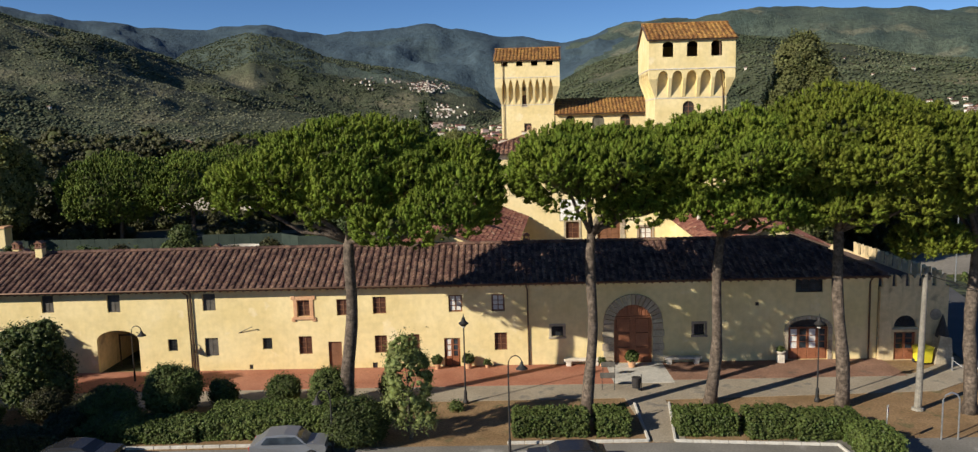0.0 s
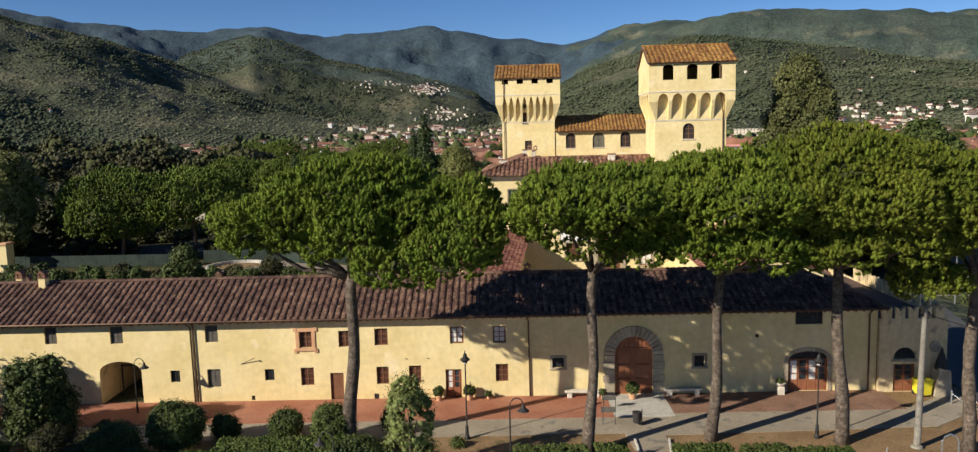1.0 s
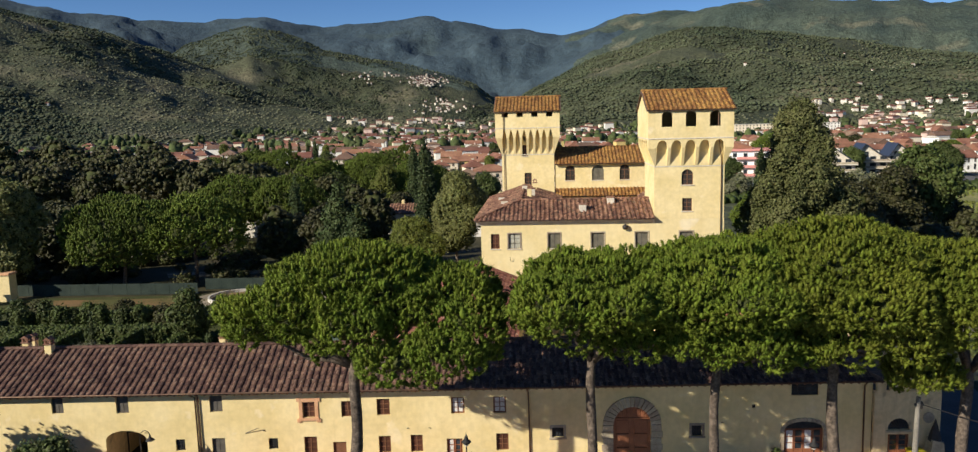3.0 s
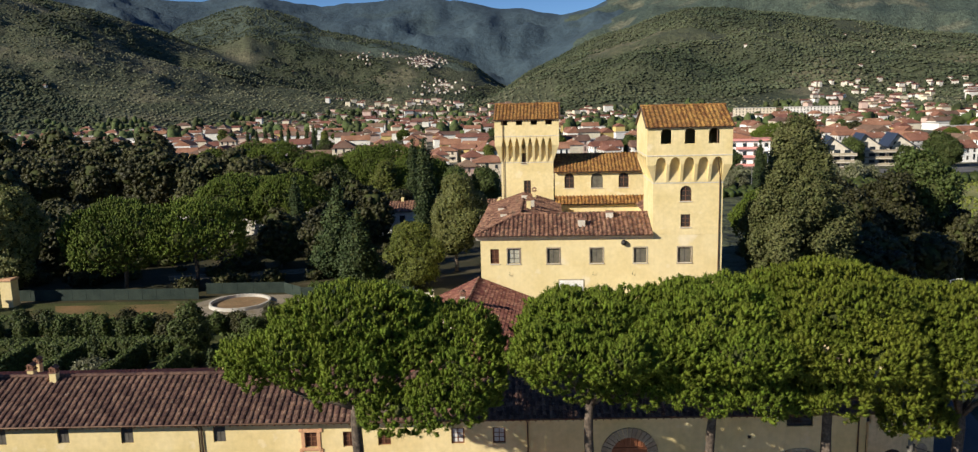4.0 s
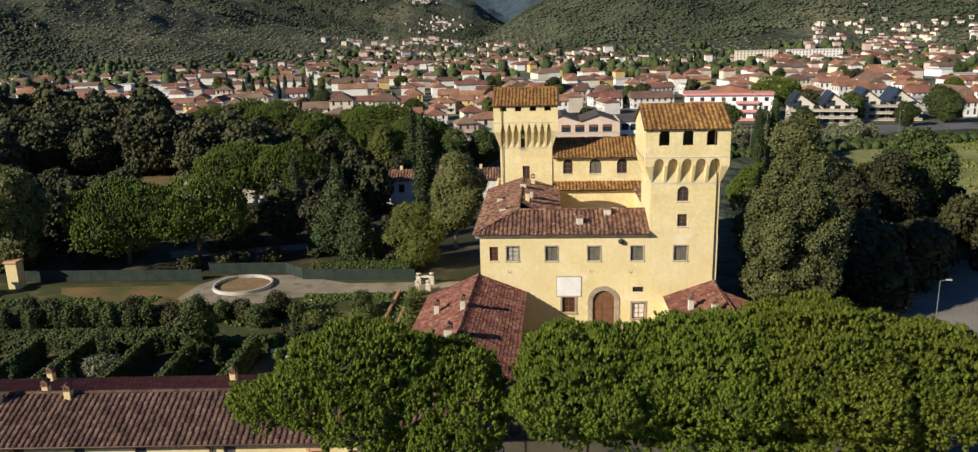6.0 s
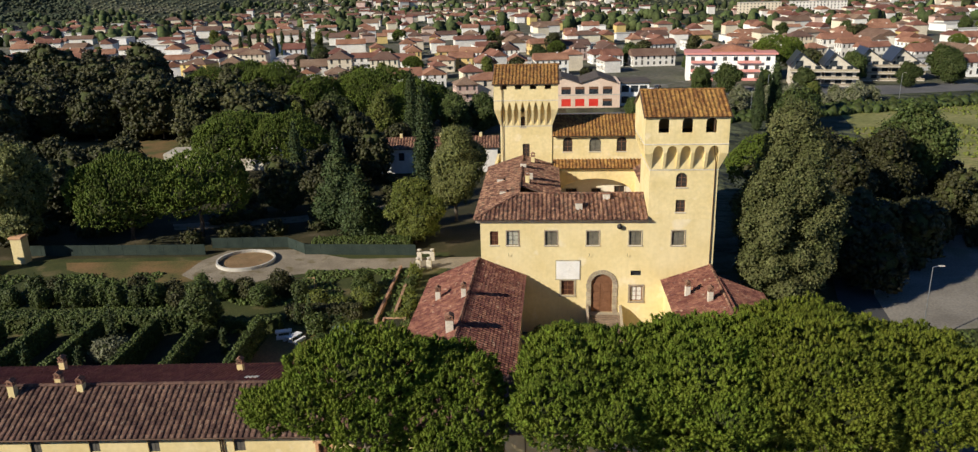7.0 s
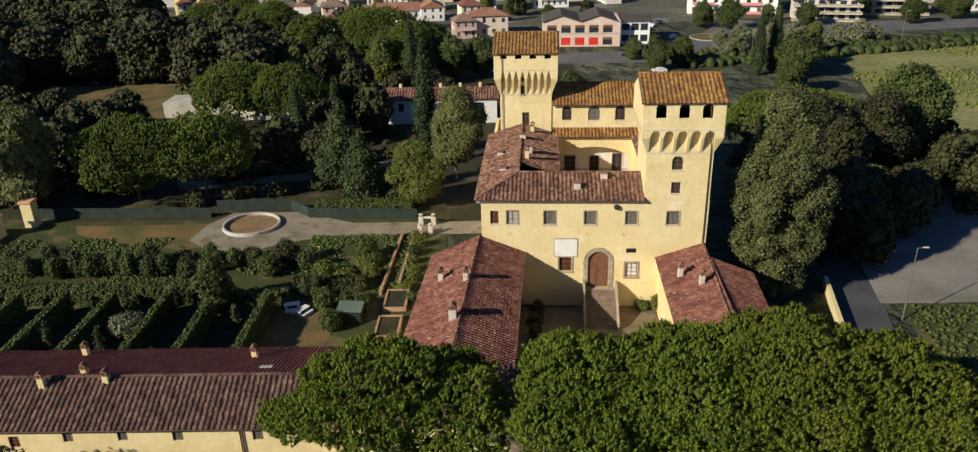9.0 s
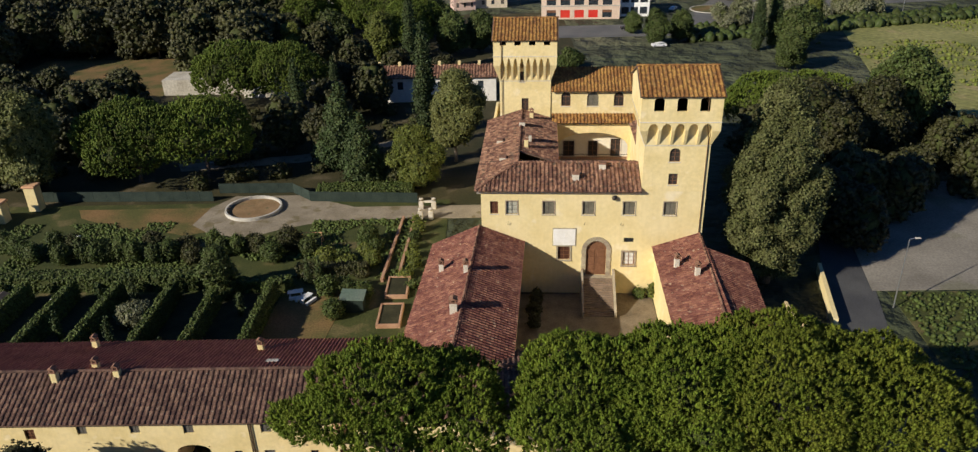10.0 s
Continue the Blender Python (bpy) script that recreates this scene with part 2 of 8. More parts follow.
M_PAVER = mat("brown_clay_pavers", (0.20, 0.11, 0.072), (0.27, 0.155, 0.105), big=0.4, small=9, contrast=0.25, bump=0.4, spots=(0.13, 0.095, 0.07), spot_scale=0.7, spot_at=0.6)
M_ASPHALT = mat("grey_asphalt", (0.15, 0.14, 0.12), (0.21, 0.195, 0.17), big=0.25, small=8, contrast=0.2, bump=0.4, spots=(0.32, 0.30, 0.27), spot_scale=0.35, spot_at=0.6)
M_ROAD = mat("dark_road_asphalt", (0.06, 0.06, 0.063), (0.085, 0.085, 0.085), big=0.2, small=6, contrast=0.2, bump=0.3)
M_GRAVEL = mat("pale_gravel", (0.20, 0.165, 0.115), (0.29, 0.245, 0.18), big=0.3, small=9, contrast=0.3, bump=0.5, spots=(0.15, 0.12, 0.06), spot_scale=0.35, spot_at=0.58)
M_BRICKPAVE = mat("red_brick_paving", (0.31, 0.122, 0.072), (0.38, 0.17, 0.105), big=0.4, small=9, contrast=0.2, bump=0.3)
M_STEP = mat("worn_brown_stone_steps", (0.19, 0.135, 0.092), (0.26, 0.19, 0.135), big=1.2, small=7, contrast=0.25, bump=0.5)
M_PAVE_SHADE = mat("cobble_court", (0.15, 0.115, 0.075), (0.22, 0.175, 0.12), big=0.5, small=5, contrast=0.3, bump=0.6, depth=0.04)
M_EARTH = mat("pine_needle_earth", (0.20, 0.125, 0.06), (0.27, 0.175, 0.09), big=0.5, small=7, contrast=0.3, bump=0.5, spots=(0.13, 0.11, 0.05), spot_scale=0.8, spot_at=0.6)
M_LAWN = mat("garden_lawn", (0.036, 0.047, 0.011), (0.068, 0.072, 0.020), big=0.2, small=4, contrast=0.35, bump=0.6, depth=0.05, spots=(0.13, 0.105, 0.045), spot_scale=0.2, spot_at=0.57)
# park floor colour darkened to stand for deep shade under the trees
M_PARK = mat("shade_dark_leaf_litter", (0.030, 0.030, 0.010), (0.055, 0.045, 0.018), big=0.15, small=3, contrast=0.35, bump=0.6, depth=0.05, spots=(0.10, 0.08, 0.045), spot_scale=0.15, spot_at=0.57)
M_FIELD = mat("dry_meadow", (0.155, 0.165, 0.046), (0.26, 0.245, 0.088), big=0.05, small=0.7, contrast=0.35, bump=0.7, depth=0.15, spots=(0.29, 0.235, 0.11), spot_scale=0.09, spot_at=0.58)
M_DRYLAWN = mat("dry_brown_lawn", (0.20, 0.12, 0.05), (0.085, 0.085, 0.025), big=0.16, small=4, contrast=0.3, bump=0.5)
M_BARK_PINE = mat("pine_bark", (0.07, 0.053, 0.04), (0.145, 0.112, 0.085), big=2.5, small=6, contrast=0.5, bump=1.0, depth=0.06)
M_BARK = mat("grey_bark", (0.10, 0.08, 0.06), (0.16, 0.13, 0.10), big=2, small=7, contrast=0.35, bump=0.8, depth=0.05)
M_PINE = mat("stone_pine_needles", (0.093, 0.136, 0.010), (0.142, 0.182, 0.016), big=0.3, small=9, contrast=0.3, bump=0.8, depth=0.05, rough=0.7, translucent=0.2, island=0.28)
M_PINE_DULL = mat("olive_pine_needles", (0.094, 0.120, 0.009), (0.142, 0.164, 0.015), big=0.3, small=9, contrast=0.3, bump=0.8, depth=0.05, rough=0.7, translucent=0.2, island=0.28)
M_PINE_FAR = mat("park_pine_needles", (0.070, 0.102, 0.010), (0.110, 0.145, 0.018), big=0.2, small=6, contrast=0.3, bump=0.6, depth=0.06, rough=0.7, translucent=0.1, rand=0.15, island=0.3)
# dark solid cores of crowns and hedges: inner shade put into the colour
M_CORE_SHADE = mat("leaf_core_shade", (0.036, 0.046, 0.010), (0.052, 0.060, 0.015), big=1, small=5, contrast=0.3, bump=0.5)
M_LEAF_DARK = mat("holm_oak_leaves", (0.034, 0.035, 0.010), (0.060, 0.058, 0.020), big=0.15, small=1.2, contrast=0.35, bump=0, rough=0.6, translucent=0.15, island=0.3, rand=0.35)
M_LEAF = mat("broad_green_leaves", (0.05, 0.072, 0.016), (0.088, 0.112, 0.03), big=0.25, small=1.5, contrast=0.35, bump=0, rough=0.6, translucent=0.25, island=0.3, rand=0.25)
M_LEAF_YELLOW = mat("yellow_green_leaves", (0.12, 0.145, 0.025), (0.175, 0.19, 0.04), big=0.3, small=1.6, contrast=0.3, bump=0, rough=0.6, translucent=0.3, island=0.3, rand=0.15)
M_LEAF_OLIVE = mat("silver_olive_leaves", (0.14, 0.145, 0.075), (0.20, 0.20, 0.12), big=0.3, small=1.6, contrast=0.3, bump=0, rough=0.6, translucent=0.15, island=0.3, rand=0.2)
M_CONIFER = mat("cypress_foliage", (0.084, 0.092, 0.028), (0.132, 0.136, 0.048), big=0.3, small=1.5, contrast=0.35, bump=0, rough=0.7, translucent=0.1, island=0.3, rand=0.15)
M_CYPRESS = mat("dark_cypress_foliage", (0.030, 0.048, 0.014), (0.052, 0.072, 0.022), big=0.3, small=1.5, contrast=0.35, bump=0, rough=0.7, translucent=0.1, island=0.3, rand=0.25)
M_HEDGE = mat("clipped_hedge_leaves", (0.056, 0.080, 0.016), (0.092, 0.118, 0.028), big=0.5, small=3, contrast=0.35, bump=0, rough=0.6, translucent=0.2, island=0.3, rand=0.15)

# ---- building functions ----


def facade(name, m, u0, u1, z0, z1, openings, material, parent, depth=0.3, label=""):
    """A wall in the plane v = 0 facing -v, with openings (a0, a1, b0, b1, arch) and their reveals. arch: the rise of the opening's round or pointed head."""
    us = sorted({u0, u1, *[o[0] for o in openings], *[o[1] for o in openings]})
    zs = sorted({z0, z1, *[o[2] for o in openings], *[o[3] for o in openings]})
    g = G()
    for i in range(len(us) - 1):
        for j in range(len(zs) - 1):
            cu, cz = (us[i] + us[i + 1]) / 2, (zs[j] + zs[j + 1]) / 2
            if any(o[0] < cu < o[1] and o[2] < cz < o[3] for o in openings):
                continue
            a, b, c, d = us[i], us[i + 1], zs[j], zs[j + 1]
            g.add([(a, 0, c), (b, 0, c), (b, 0, d), (a, 0, d)], [(0, 1, 2, 3)])
            g.add([(a, depth, c), (b, depth, c), (b, depth, d), (a, depth, d)], [(3, 2, 1, 0)])
    for o in openings:
        a, b, c, d = o[:4]
        rise = o[4] if len(o) > 4 else 0
        head = [(a, d - rise), (b, d - rise)] if not rise else [(a + (b - a) * (1 - math.cos(math.pi * k / 14)) / 2, d - rise + rise * math.sin(math.pi * k / 14)) for k in range(15)]
        ring = [(a, c)] + head + [(b, c)]
        for k in range(len(ring)):
            p, q = ring[k], ring[(k + 1) % len(ring)]
            g.add([(p[0], 0, p[1]), (q[0], 0, q[1]), (q[0], depth, q[1]), (p[0], depth, p[1])], [(0, 1, 2, 3)])
        if rise:
            for k in range(14):
                p, q = head[k], head[k + 1]
                for dd in (0, depth):
                    g.add([(p[0], dd, p[1]), (q[0], dd, q[1]), (q[0], dd, d), (p[0], dd, d)], [(0, 1, 2, 3)])
    g.add([(u0, 0, z0), (u0, depth, z0), (u0, depth, z1), (u0, 0, z1)], [(0, 1, 2, 3)])
    g.add([(u1, 0, z0), (u1, depth, z0), (u1, depth, z1), (u1, 0, z1)], [(3, 2, 1, 0)])
    me = bpy.data.meshes.new(name)
    me.from_pydata([m @ Vector(p) for p in g.v], [], g.f)
    me.materials.append(material)
    ob = new(name, me)
    ob.parent = parent
    return tagged(ob, label)


def tile_piece(w, length, h, n=4):
    """One curved cover tile, wider at its lower end, lying along +v (up the slope)."""
    v, f = [], []
    for s, k in ((0.0, 1.0), (length, 0.78)):
        for i in range(n + 1):
            a = math.pi * i / n
            v.append((-0.5 * w * k * math.cos(a), s, h * k * math.sin(a) + (0.035 if s == 0 else 0.0)))
    f = [(i, i + 1, n + 2 + i, n + 1 + i) for i in range(n)] + [tuple(range(n, -1, -1))]
    return v, f


def tiled_slope(parent, m, width, length, material, inside=None, col=0.56, row=0.46, seed=1, deck=0.16, pieces=None, name="roof_slope", label="", shape=None):
    """A roof slope in the plane of m (u along the eave, v up the slope, w out of it): a deck and rows of curved tiles.
    inside(u, v) says where the slope goes on; pieces: (material, limit) builds the first ones as parts of their own."""
    rng = random.Random(seed)
    shape = shape or [(0, 0), (width, 0), (width, length), (0, length)]
    slab = part(name, G().prism(shape, -deck, 0.0, "z", m), material if deck < 0.1 else M_DECK, parent, label)
    tv, tf = tile_piece(col * 0.62, row * 1.12, col * 0.24)
    fv, ff = [(-col * 0.3, 0, 0.03), (col * 0.3, 0, 0.03), (col * 0.3, row * 1.05, 0.008), (-col * 0.3, row * 1.05, 0.008)], [(0, 1, 2, 3)]
    V, F = [], []
    made = 0
    shared = None
    if pieces:
        shared = bpy.data.meshes.new("roof_tile")
        shared.from_pydata(tv, [], tf)
        shared.materials.append(pieces[0])
    nc, nr = int(width / col), int(length / row)
    for i in range(nc + 1):
        for j in range(nr + 1):
            u, v = (i + 0.5) * col, j * row - 0.06
            if u > width or (inside and not inside(u, v + row / 2)) or v + row * 0.5 > length:
                continue
            t = Matrix.Translation((u + rng.uniform(-0.02, 0.02), v + rng.uniform(-0.03, 0.03), rng.uniform(0, 0.015))) @ Matrix.Rotation(rng.uniform(-0.05, 0.05), 4, "Z")
            if pieces and pieces[2](i, j) and made < pieces[1]:
                ob = new("roof_tile", shared)
                ob.parent = slab
                ob.matrix_basis = m @ t
                made += 1
            else:
                mt = m @ t
                n = len(V)
                V += [mt @ Vector(p) for p in tv]
                F += [tuple(k + n for k in f) for f in tf]
            mt = m @ Matrix.Translation((u + col / 2, v, 0))
            if u + col <= width and (not inside or inside(u + col, v + row / 2)):
                n = len(V)
                V += [mt @ Vector(p) for p in fv]
                F += [tuple(k + n for k in f) for f in ff]
    me = bpy.data.meshes.new("roof_tiles")
    me.from_pydata(V, [], F)
    me.materials.append(material)
    ob = new("roof_tiles", me)
    ob.parent = slab
    ob["kind"] = "stuff"
    return slab


def slope_frame(a, b, top):
    """The plane of a slope: a and b are the ends of its eave, top a point of its ridge."""
    a, b, top = Vector(a), Vector(b), Vector(top)
    u = (b - a).normalized()
    w = u.cross(top - a).normalized()
    if w.z < 0:
        w = -w
    v = w.cross(u)
    m = Matrix((u, v, w)).transposed().to_4x4()
    m.translation = a
    return m, (b - a).length, (top - a).dot(v)


def ridge_caps(parent, p, q, material, r=0.17, step=0.5):
    """A row of cap tiles along a ridge or hip."""
    p, q = Vector(p), Vector(q)
    n = max(1, int((q - p).length / step))
    g = G()
    for i in range(n):
        a, b = p.lerp(q, i / n), p.lerp(q, (i + 1.12) / n)
        g.tube([a + Vector((0, 0, 0.02)), b], [r, r * 0.8], 7)
    return part("ridge_tiles", g, material, parent)


def window(parent, u, z, w, h, kind="brown", m=None, arch=0.0, sill=True, inset=0.16):
    """A window in an opening of a facade, centred on u with its sill at z."""
    mm = m or Matrix()
    base = mm @ Matrix.Translation((u, inset, z))
    wood = {"brown": M_WOOD_DARK, "white": M_WOOD_DARK, "shutter": M_SHUTTER, "grille": M_IRON, "dark": M_WOOD_DARK, "pane": M_SHUTTER}[kind]
    t = 0.13 if kind == "white" else 0.07
    fr = G().box(-w / 2, -w / 2 + t, 0, 0.08, 0, h).box(w / 2 - t, w / 2, 0, 0.08, 0, h).box(-w / 2 + t, w / 2 - t, 0, 0.08, h - t, h).box(-w / 2 + t, w / 2 - t, 0, 0.08, 0, t)
    if kind != "grille":
        fr.box(-0.04, 0.04, -0.01, 0.07, t, h - t)
    win = part("window", G().add([base @ Vector(p) for p in fr.v], fr.f), wood, parent)
    if kind == "shutter":
        for s in (-1, 1):
            g = G()
            x0, x1 = (-w / 2 + t, -0.04) if s < 0 else (0.04, w / 2 - t)
            n = max(5, int(h / 0.14))
            step = (h - 2 * t) / n
            zig = []
            for k in range(n):
                zig += [(0.0, t + step * k), (0.022, t + step * (k + 0.92))]
            zig += [(0.0, h - t), (0.06, h - t), (0.06, t)]
            g.prism(zig, x0, x1, "x", base)
            part("shutter", g, M_SHUTTER if sill is False else M_SHUTTER_PALE, win)
    elif kind == "grille":
        g = G()
        for k in range(1, 4):
            g.box(-w / 2 + w * k / 4 - 0.015, -w / 2 + w * k / 4 + 0.015, -0.02, 0.01, 0, h, base)
            g.box(-w / 2, w / 2, -0.021, 0.011, h * k / 4 - 0.015, h * k / 4 + 0.015, base)
        part("grille", g, M_IRON, win)
        part("pane", G().box(-w / 2 + t, w / 2 - t, 0.03, 0.05, t, h - t, base), M_GLASS, win)
    else:
        for s in (-1, 1):
            x0, x1 = (-w / 2 + t, -0.04) if s < 0 else (0.04, w / 2 - t)
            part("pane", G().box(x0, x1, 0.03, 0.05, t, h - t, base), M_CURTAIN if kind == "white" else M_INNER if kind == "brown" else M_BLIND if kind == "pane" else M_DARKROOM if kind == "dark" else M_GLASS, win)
            for k in (1, 2):
                part("glazing_bar", G().box(x0, x1, 0.0, 0.028, t + (h - 2 * t) * k / 3 - 0.025, t + (h - 2 * t) * k / 3 + 0.025, base), wood, win)
    if sill:
        part("window_sill", G().worn(-w / 2 - 0.12, w / 2 + 0.12, -inset - 0.1, -inset + 0.02, -0.1, -0.003, 0.02, base), M_STONE_PALE, win)
    return win


def surround(parent, u, z0, w, h, material, m=None, t=0.2, proud=0.06, arch=0.0, voussoirs=0, name="window_surround"):
    """A stone frame proud of the wall, round an opening; with voussoirs, an arch of separate blocks on jambs."""
    mm = m or Matrix()
    if not voussoirs:
        g = G()
        g.worn(-w / 2 - t, -w / 2, -proud, 0.02, 0, h, 0.015, mm @ Matrix.Translation((u, 0, z0)))
        g.worn(w / 2, w / 2 + t, -proud, 0.02, 0, h, 0.015, mm @ Matrix.Translation((u, 0, z0)))
        g.worn(-w / 2 - t, w / 2 + t, -proud, 0.02, h, h + t, 0.015, mm @ Matrix.Translation((u, 0, z0)))
        g.worn(-w / 2 - t - 0.05, w / 2 + t + 0.05, -proud - 0.05, 0.02, -t * 0.8, 0, 0.015, mm @ Matrix.Translation((u, 0, z0)))
        return part(name, g, material, parent)
    root = part(name, G().box(-w / 2 - t * 0.5, -w / 2 - t * 0.4, 0.0, 0.02, 0, 0.3, mm @ Matrix.Translation((u, 0, z0))), material, parent, "arch of grey stone blocks")
    zs = z0 + h - w / 2
    rise = arch or w / 2
    zs = z0 + h - rise
    for k in range(voussoirs):
        a0, a1 = math.pi * (k + 0.06) / voussoirs, math.pi * (k + 0.94) / voussoirs
        q = [(u - math.cos(a) * r1, zs + math.sin(a) * r2) for a, r1, r2 in ((a0, w / 2, rise), (a1, w / 2, rise), (a1, w / 2 + t, rise + t), (a0, w / 2 + t, rise + t))]
        part("stone_block", G().prism(q, -proud - 0.02 * (k % 2), 0.03, "y", mm), material, root)
    n = max(2, int(round((zs - z0) / 0.55)))
    for s in (-1, 1):
        for k in range(n):
            wide = t * (1.0 if k % 2 else 1.12)
            x0, x1 = (u - w / 2 - wide, u - w / 2) if s < 0 else (u + w / 2, u + w / 2 + wide)
            part("stone_block", G().worn(x0, x1, -proud - 0.015 * (k % 2), 0.03, z0 + (zs - z0) * k / n + 0.01, z0 + (zs - z0) * (k + 1) / n - 0.01, 0.02, mm), material, root)
    return root


def chimney(x, y, z, h, w=0.6, kind="brick", label="ochre chimney stack with a terracotta cap", m=None):
    ob = thing("chimney", label, "chimney", (m or Matrix()) @ Matrix.Translation((x, y, z)), "chimneys on the roofs")
    part("shaft", G().worn(-w / 2, w / 2, -w / 2, w / 2, -0.5, h, 0.02), M_STONE_PALE if kind == "white" or "white" in label else M_PLASTER, ob)
    if kind == "white":
        part("cover", G().worn(-w / 2 - 0.08, w / 2 + 0.08, -w / 2 - 0.08, w / 2 + 0.08, h, h + 0.12, 0.03), M_TILE_MIX, ob)
        return ob
    part("collar", G().worn(-w / 2 - 0.07, w / 2 + 0.07, -w / 2 - 0.07, w / 2 + 0.07, h, h + 0.1, 0.02), M_TILE_MIX, ob)
    for sx in (-1, 1):
        for sy in (-1, 1):
            part("cap_post", G().box(sx * w * 0.36 - 0.07, sx * w * 0.36 + 0.07, sy * w * 0.36 - 0.07, sy * w * 0.36 + 0.07, h + 0.1, h + 0.42), M_TILE_MIX, ob)
    g = G().prism([(-w / 2 - 0.08, h + 0.42), (w / 2 + 0.08, h + 0.42), (0, h + 0.68)], -w / 2 - 0.06, w / 2 + 0.06)
    part("cap", g, M_TILE_MIX, ob)
    return ob


def corbel_band(parent, m, u0, u1, bays, z0, z1, out, pointed, material, rib=0.36):
    """Machicolation: ribs that lean out from the wall at v = 0 to v = -out, carrying arches between them, up to z1."""
    step = (u1 - u0) / bays
    zs = z0 + (z1 - z0) * (0.62 if pointed else 0.66)
    top = z1 - (z1 - z0) * 0.08
    for k in range(bays + 1):
        c = u0 + step * k
        c0, c1 = max(u0, c - rib / 2), min(u1, c + rib / 2)
        part("corbel", G().prism([(0.0, z0), (-out, zs), (-out, z1), (0.0, z1)], c0, c1, "x", m), material, parent)
    for k in range(bays):
        g = G()
        a, b = u0 + step * k + (rib / 2), u0 + step * (k + 1) - (rib / 2)
        c, half = (a + b) / 2, (b - a) / 2
        crv = []
        for i in range(13):
            s = -1 + 2 * i / 12
            rise = (1 - abs(s) ** 1.7) if pointed else math.sqrt(max(0, 1 - s * s))
            crv.append((c + half * s, zs + (top - zs) * rise))
        for i in range(12):
            p, q = crv[i], crv[i + 1]
            g.add([m @ Vector(w) for w in [(p[0], -out, p[1]), (q[0], -out, q[1]), (q[0], -out, z1), (p[0], -out, z1)]], [(0, 1, 2, 3)])
            g.add([m @ Vector(w) for w in [(p[0], -out, p[1]), (p[0], 0, p[1]), (q[0], 0, q[1]), (q[0], -out, q[1])]], [(0, 1, 2, 3)])
        part("corbel_arch", g, material, parent)


# ---- the villa ----
VILLA = pose(-2.9, 97.45, 0, 0, 0, -3.2)
villa = thing("villa", "ochre plastered villa with two corbelled towers and brown tile roofs", "villa", VILLA)
I4 = Matrix()


def turned(u, v, deg):
    return Matrix.Translation((u, v, 0)) @ Matrix.Rotation(radians(deg), 4, "Z")


TB0, TB1 = 21.9, 30.4       # right tower body, along the facade
VW = [(2.15, "brown", 1.1), (4.57, "pane", 1.5), (9.57, "shutter", 1.5), (14.97, "shutter", 1.55), (20.4, "shutter", 1.55), (25.85, "shutter", 1.6)]
ops = [(c - w / 2, c + w / 2, 12.4, 14.3) for c, k, w in VW]
ops += [(10.93, 12.58, 5.4, 7.5), (14.85, 17.65, 2.95, 8.4, 1.4), (19.95, 21.3, 8.2, 8.9), (19.95, 21.55, 4.6, 6.7)]
facade("front_wall", I4, 0.38, TB1, 0, 15.9, ops, M_PLASTER_OLD, villa)
for c, k, w in VW:
    window(villa, c, 12.4, w, 1.9, k)
    if k != "brown":
        surround(villa, c, 12.4, w, 1.9, M_STONE, t=0.16, proud=0.04)
window(villa, 11.75, 5.4, 1.65, 2.1, "brown")
surround(villa, 11.75, 5.4, 1.65, 2.1, M_STONE, t=0.25, proud=0.08)
window(villa, 20.62, 8.2, 1.35, 0.7, "grille", sill=False)
window(villa, 20.75, 4.6, 1.6, 2.1, "white")
surround(villa, 20.75, 4.6, 1.6, 2.1, M_STONE, t=0.25, proud=0.08)
surround(villa, 16.25, 2.95, 2.8, 5.45, M_STONE, t=0.6, proud=0.1, arch=1.4, voussoirs=15, name="door_arch")
vd = part("door", G().prism([(14.85, 2.95)] + [(16.25 - 1.4 * math.cos(math.pi * k / 14), 7.0 + 1.4 * math.sin(math.pi * k / 14)) for k in range(15)] + [(17.65, 2.95)], 0.2, 0.3), M_WOOD_DARK, villa, "dark brown arched double door")
for s in (-1, 1):
    for k in range(3):
        c = 16.25 + s * 0.69
        part("door_panel", G().worn(c - 0.5, c + 0.5, 0.15, 0.21, 3.3 + 1.3 * k, 4.4 + 1.3 * k, 0.03), M_WOOD_DARK, vd)
part("coat_of_arms", G().worn(10.28, 13.32, -0.09, 0.0, 7.7, 10.2, 0.03), M_WHITE, villa, "white stone tablet with a carved coat of arms")
part("tablet_frame", G().worn(10.15, 13.45, -0.05, 0.0, 7.57, 10.33, 0.03), M_STONE, villa)
part("tablet_relief", G().ball((11.8, -0.07, 9.0), (0.5, 0.025, 0.6), 12, 8).ball((11.8, -0.075, 9.05), (0.28, 0.03, 0.32), 10, 6), M_WHITE, villa, smooth=True)
part("wall_lamp", G().ball((18.35, -0.2, 15.0), 0.36, 10, 8), M_IRON, villa, "round dark vent in the wall", smooth=True)
for u in (4.0, 14.5, 19.4):
    part("flag_hook", G().tube([(u, 0, 10.9), (u + 0.02, -0.25, 10.95), (u + 0.05, -0.3, 11.35)], 0.03, 5), M_IRON, villa)
for z in (15.6,):
    part("eaves_cornice", G().prism([(-0.35, z + 0.35), (0, z - 0.2), (0, z + 0.35)], -0.2, TB0, "x"), M_STONE_PALE, villa)
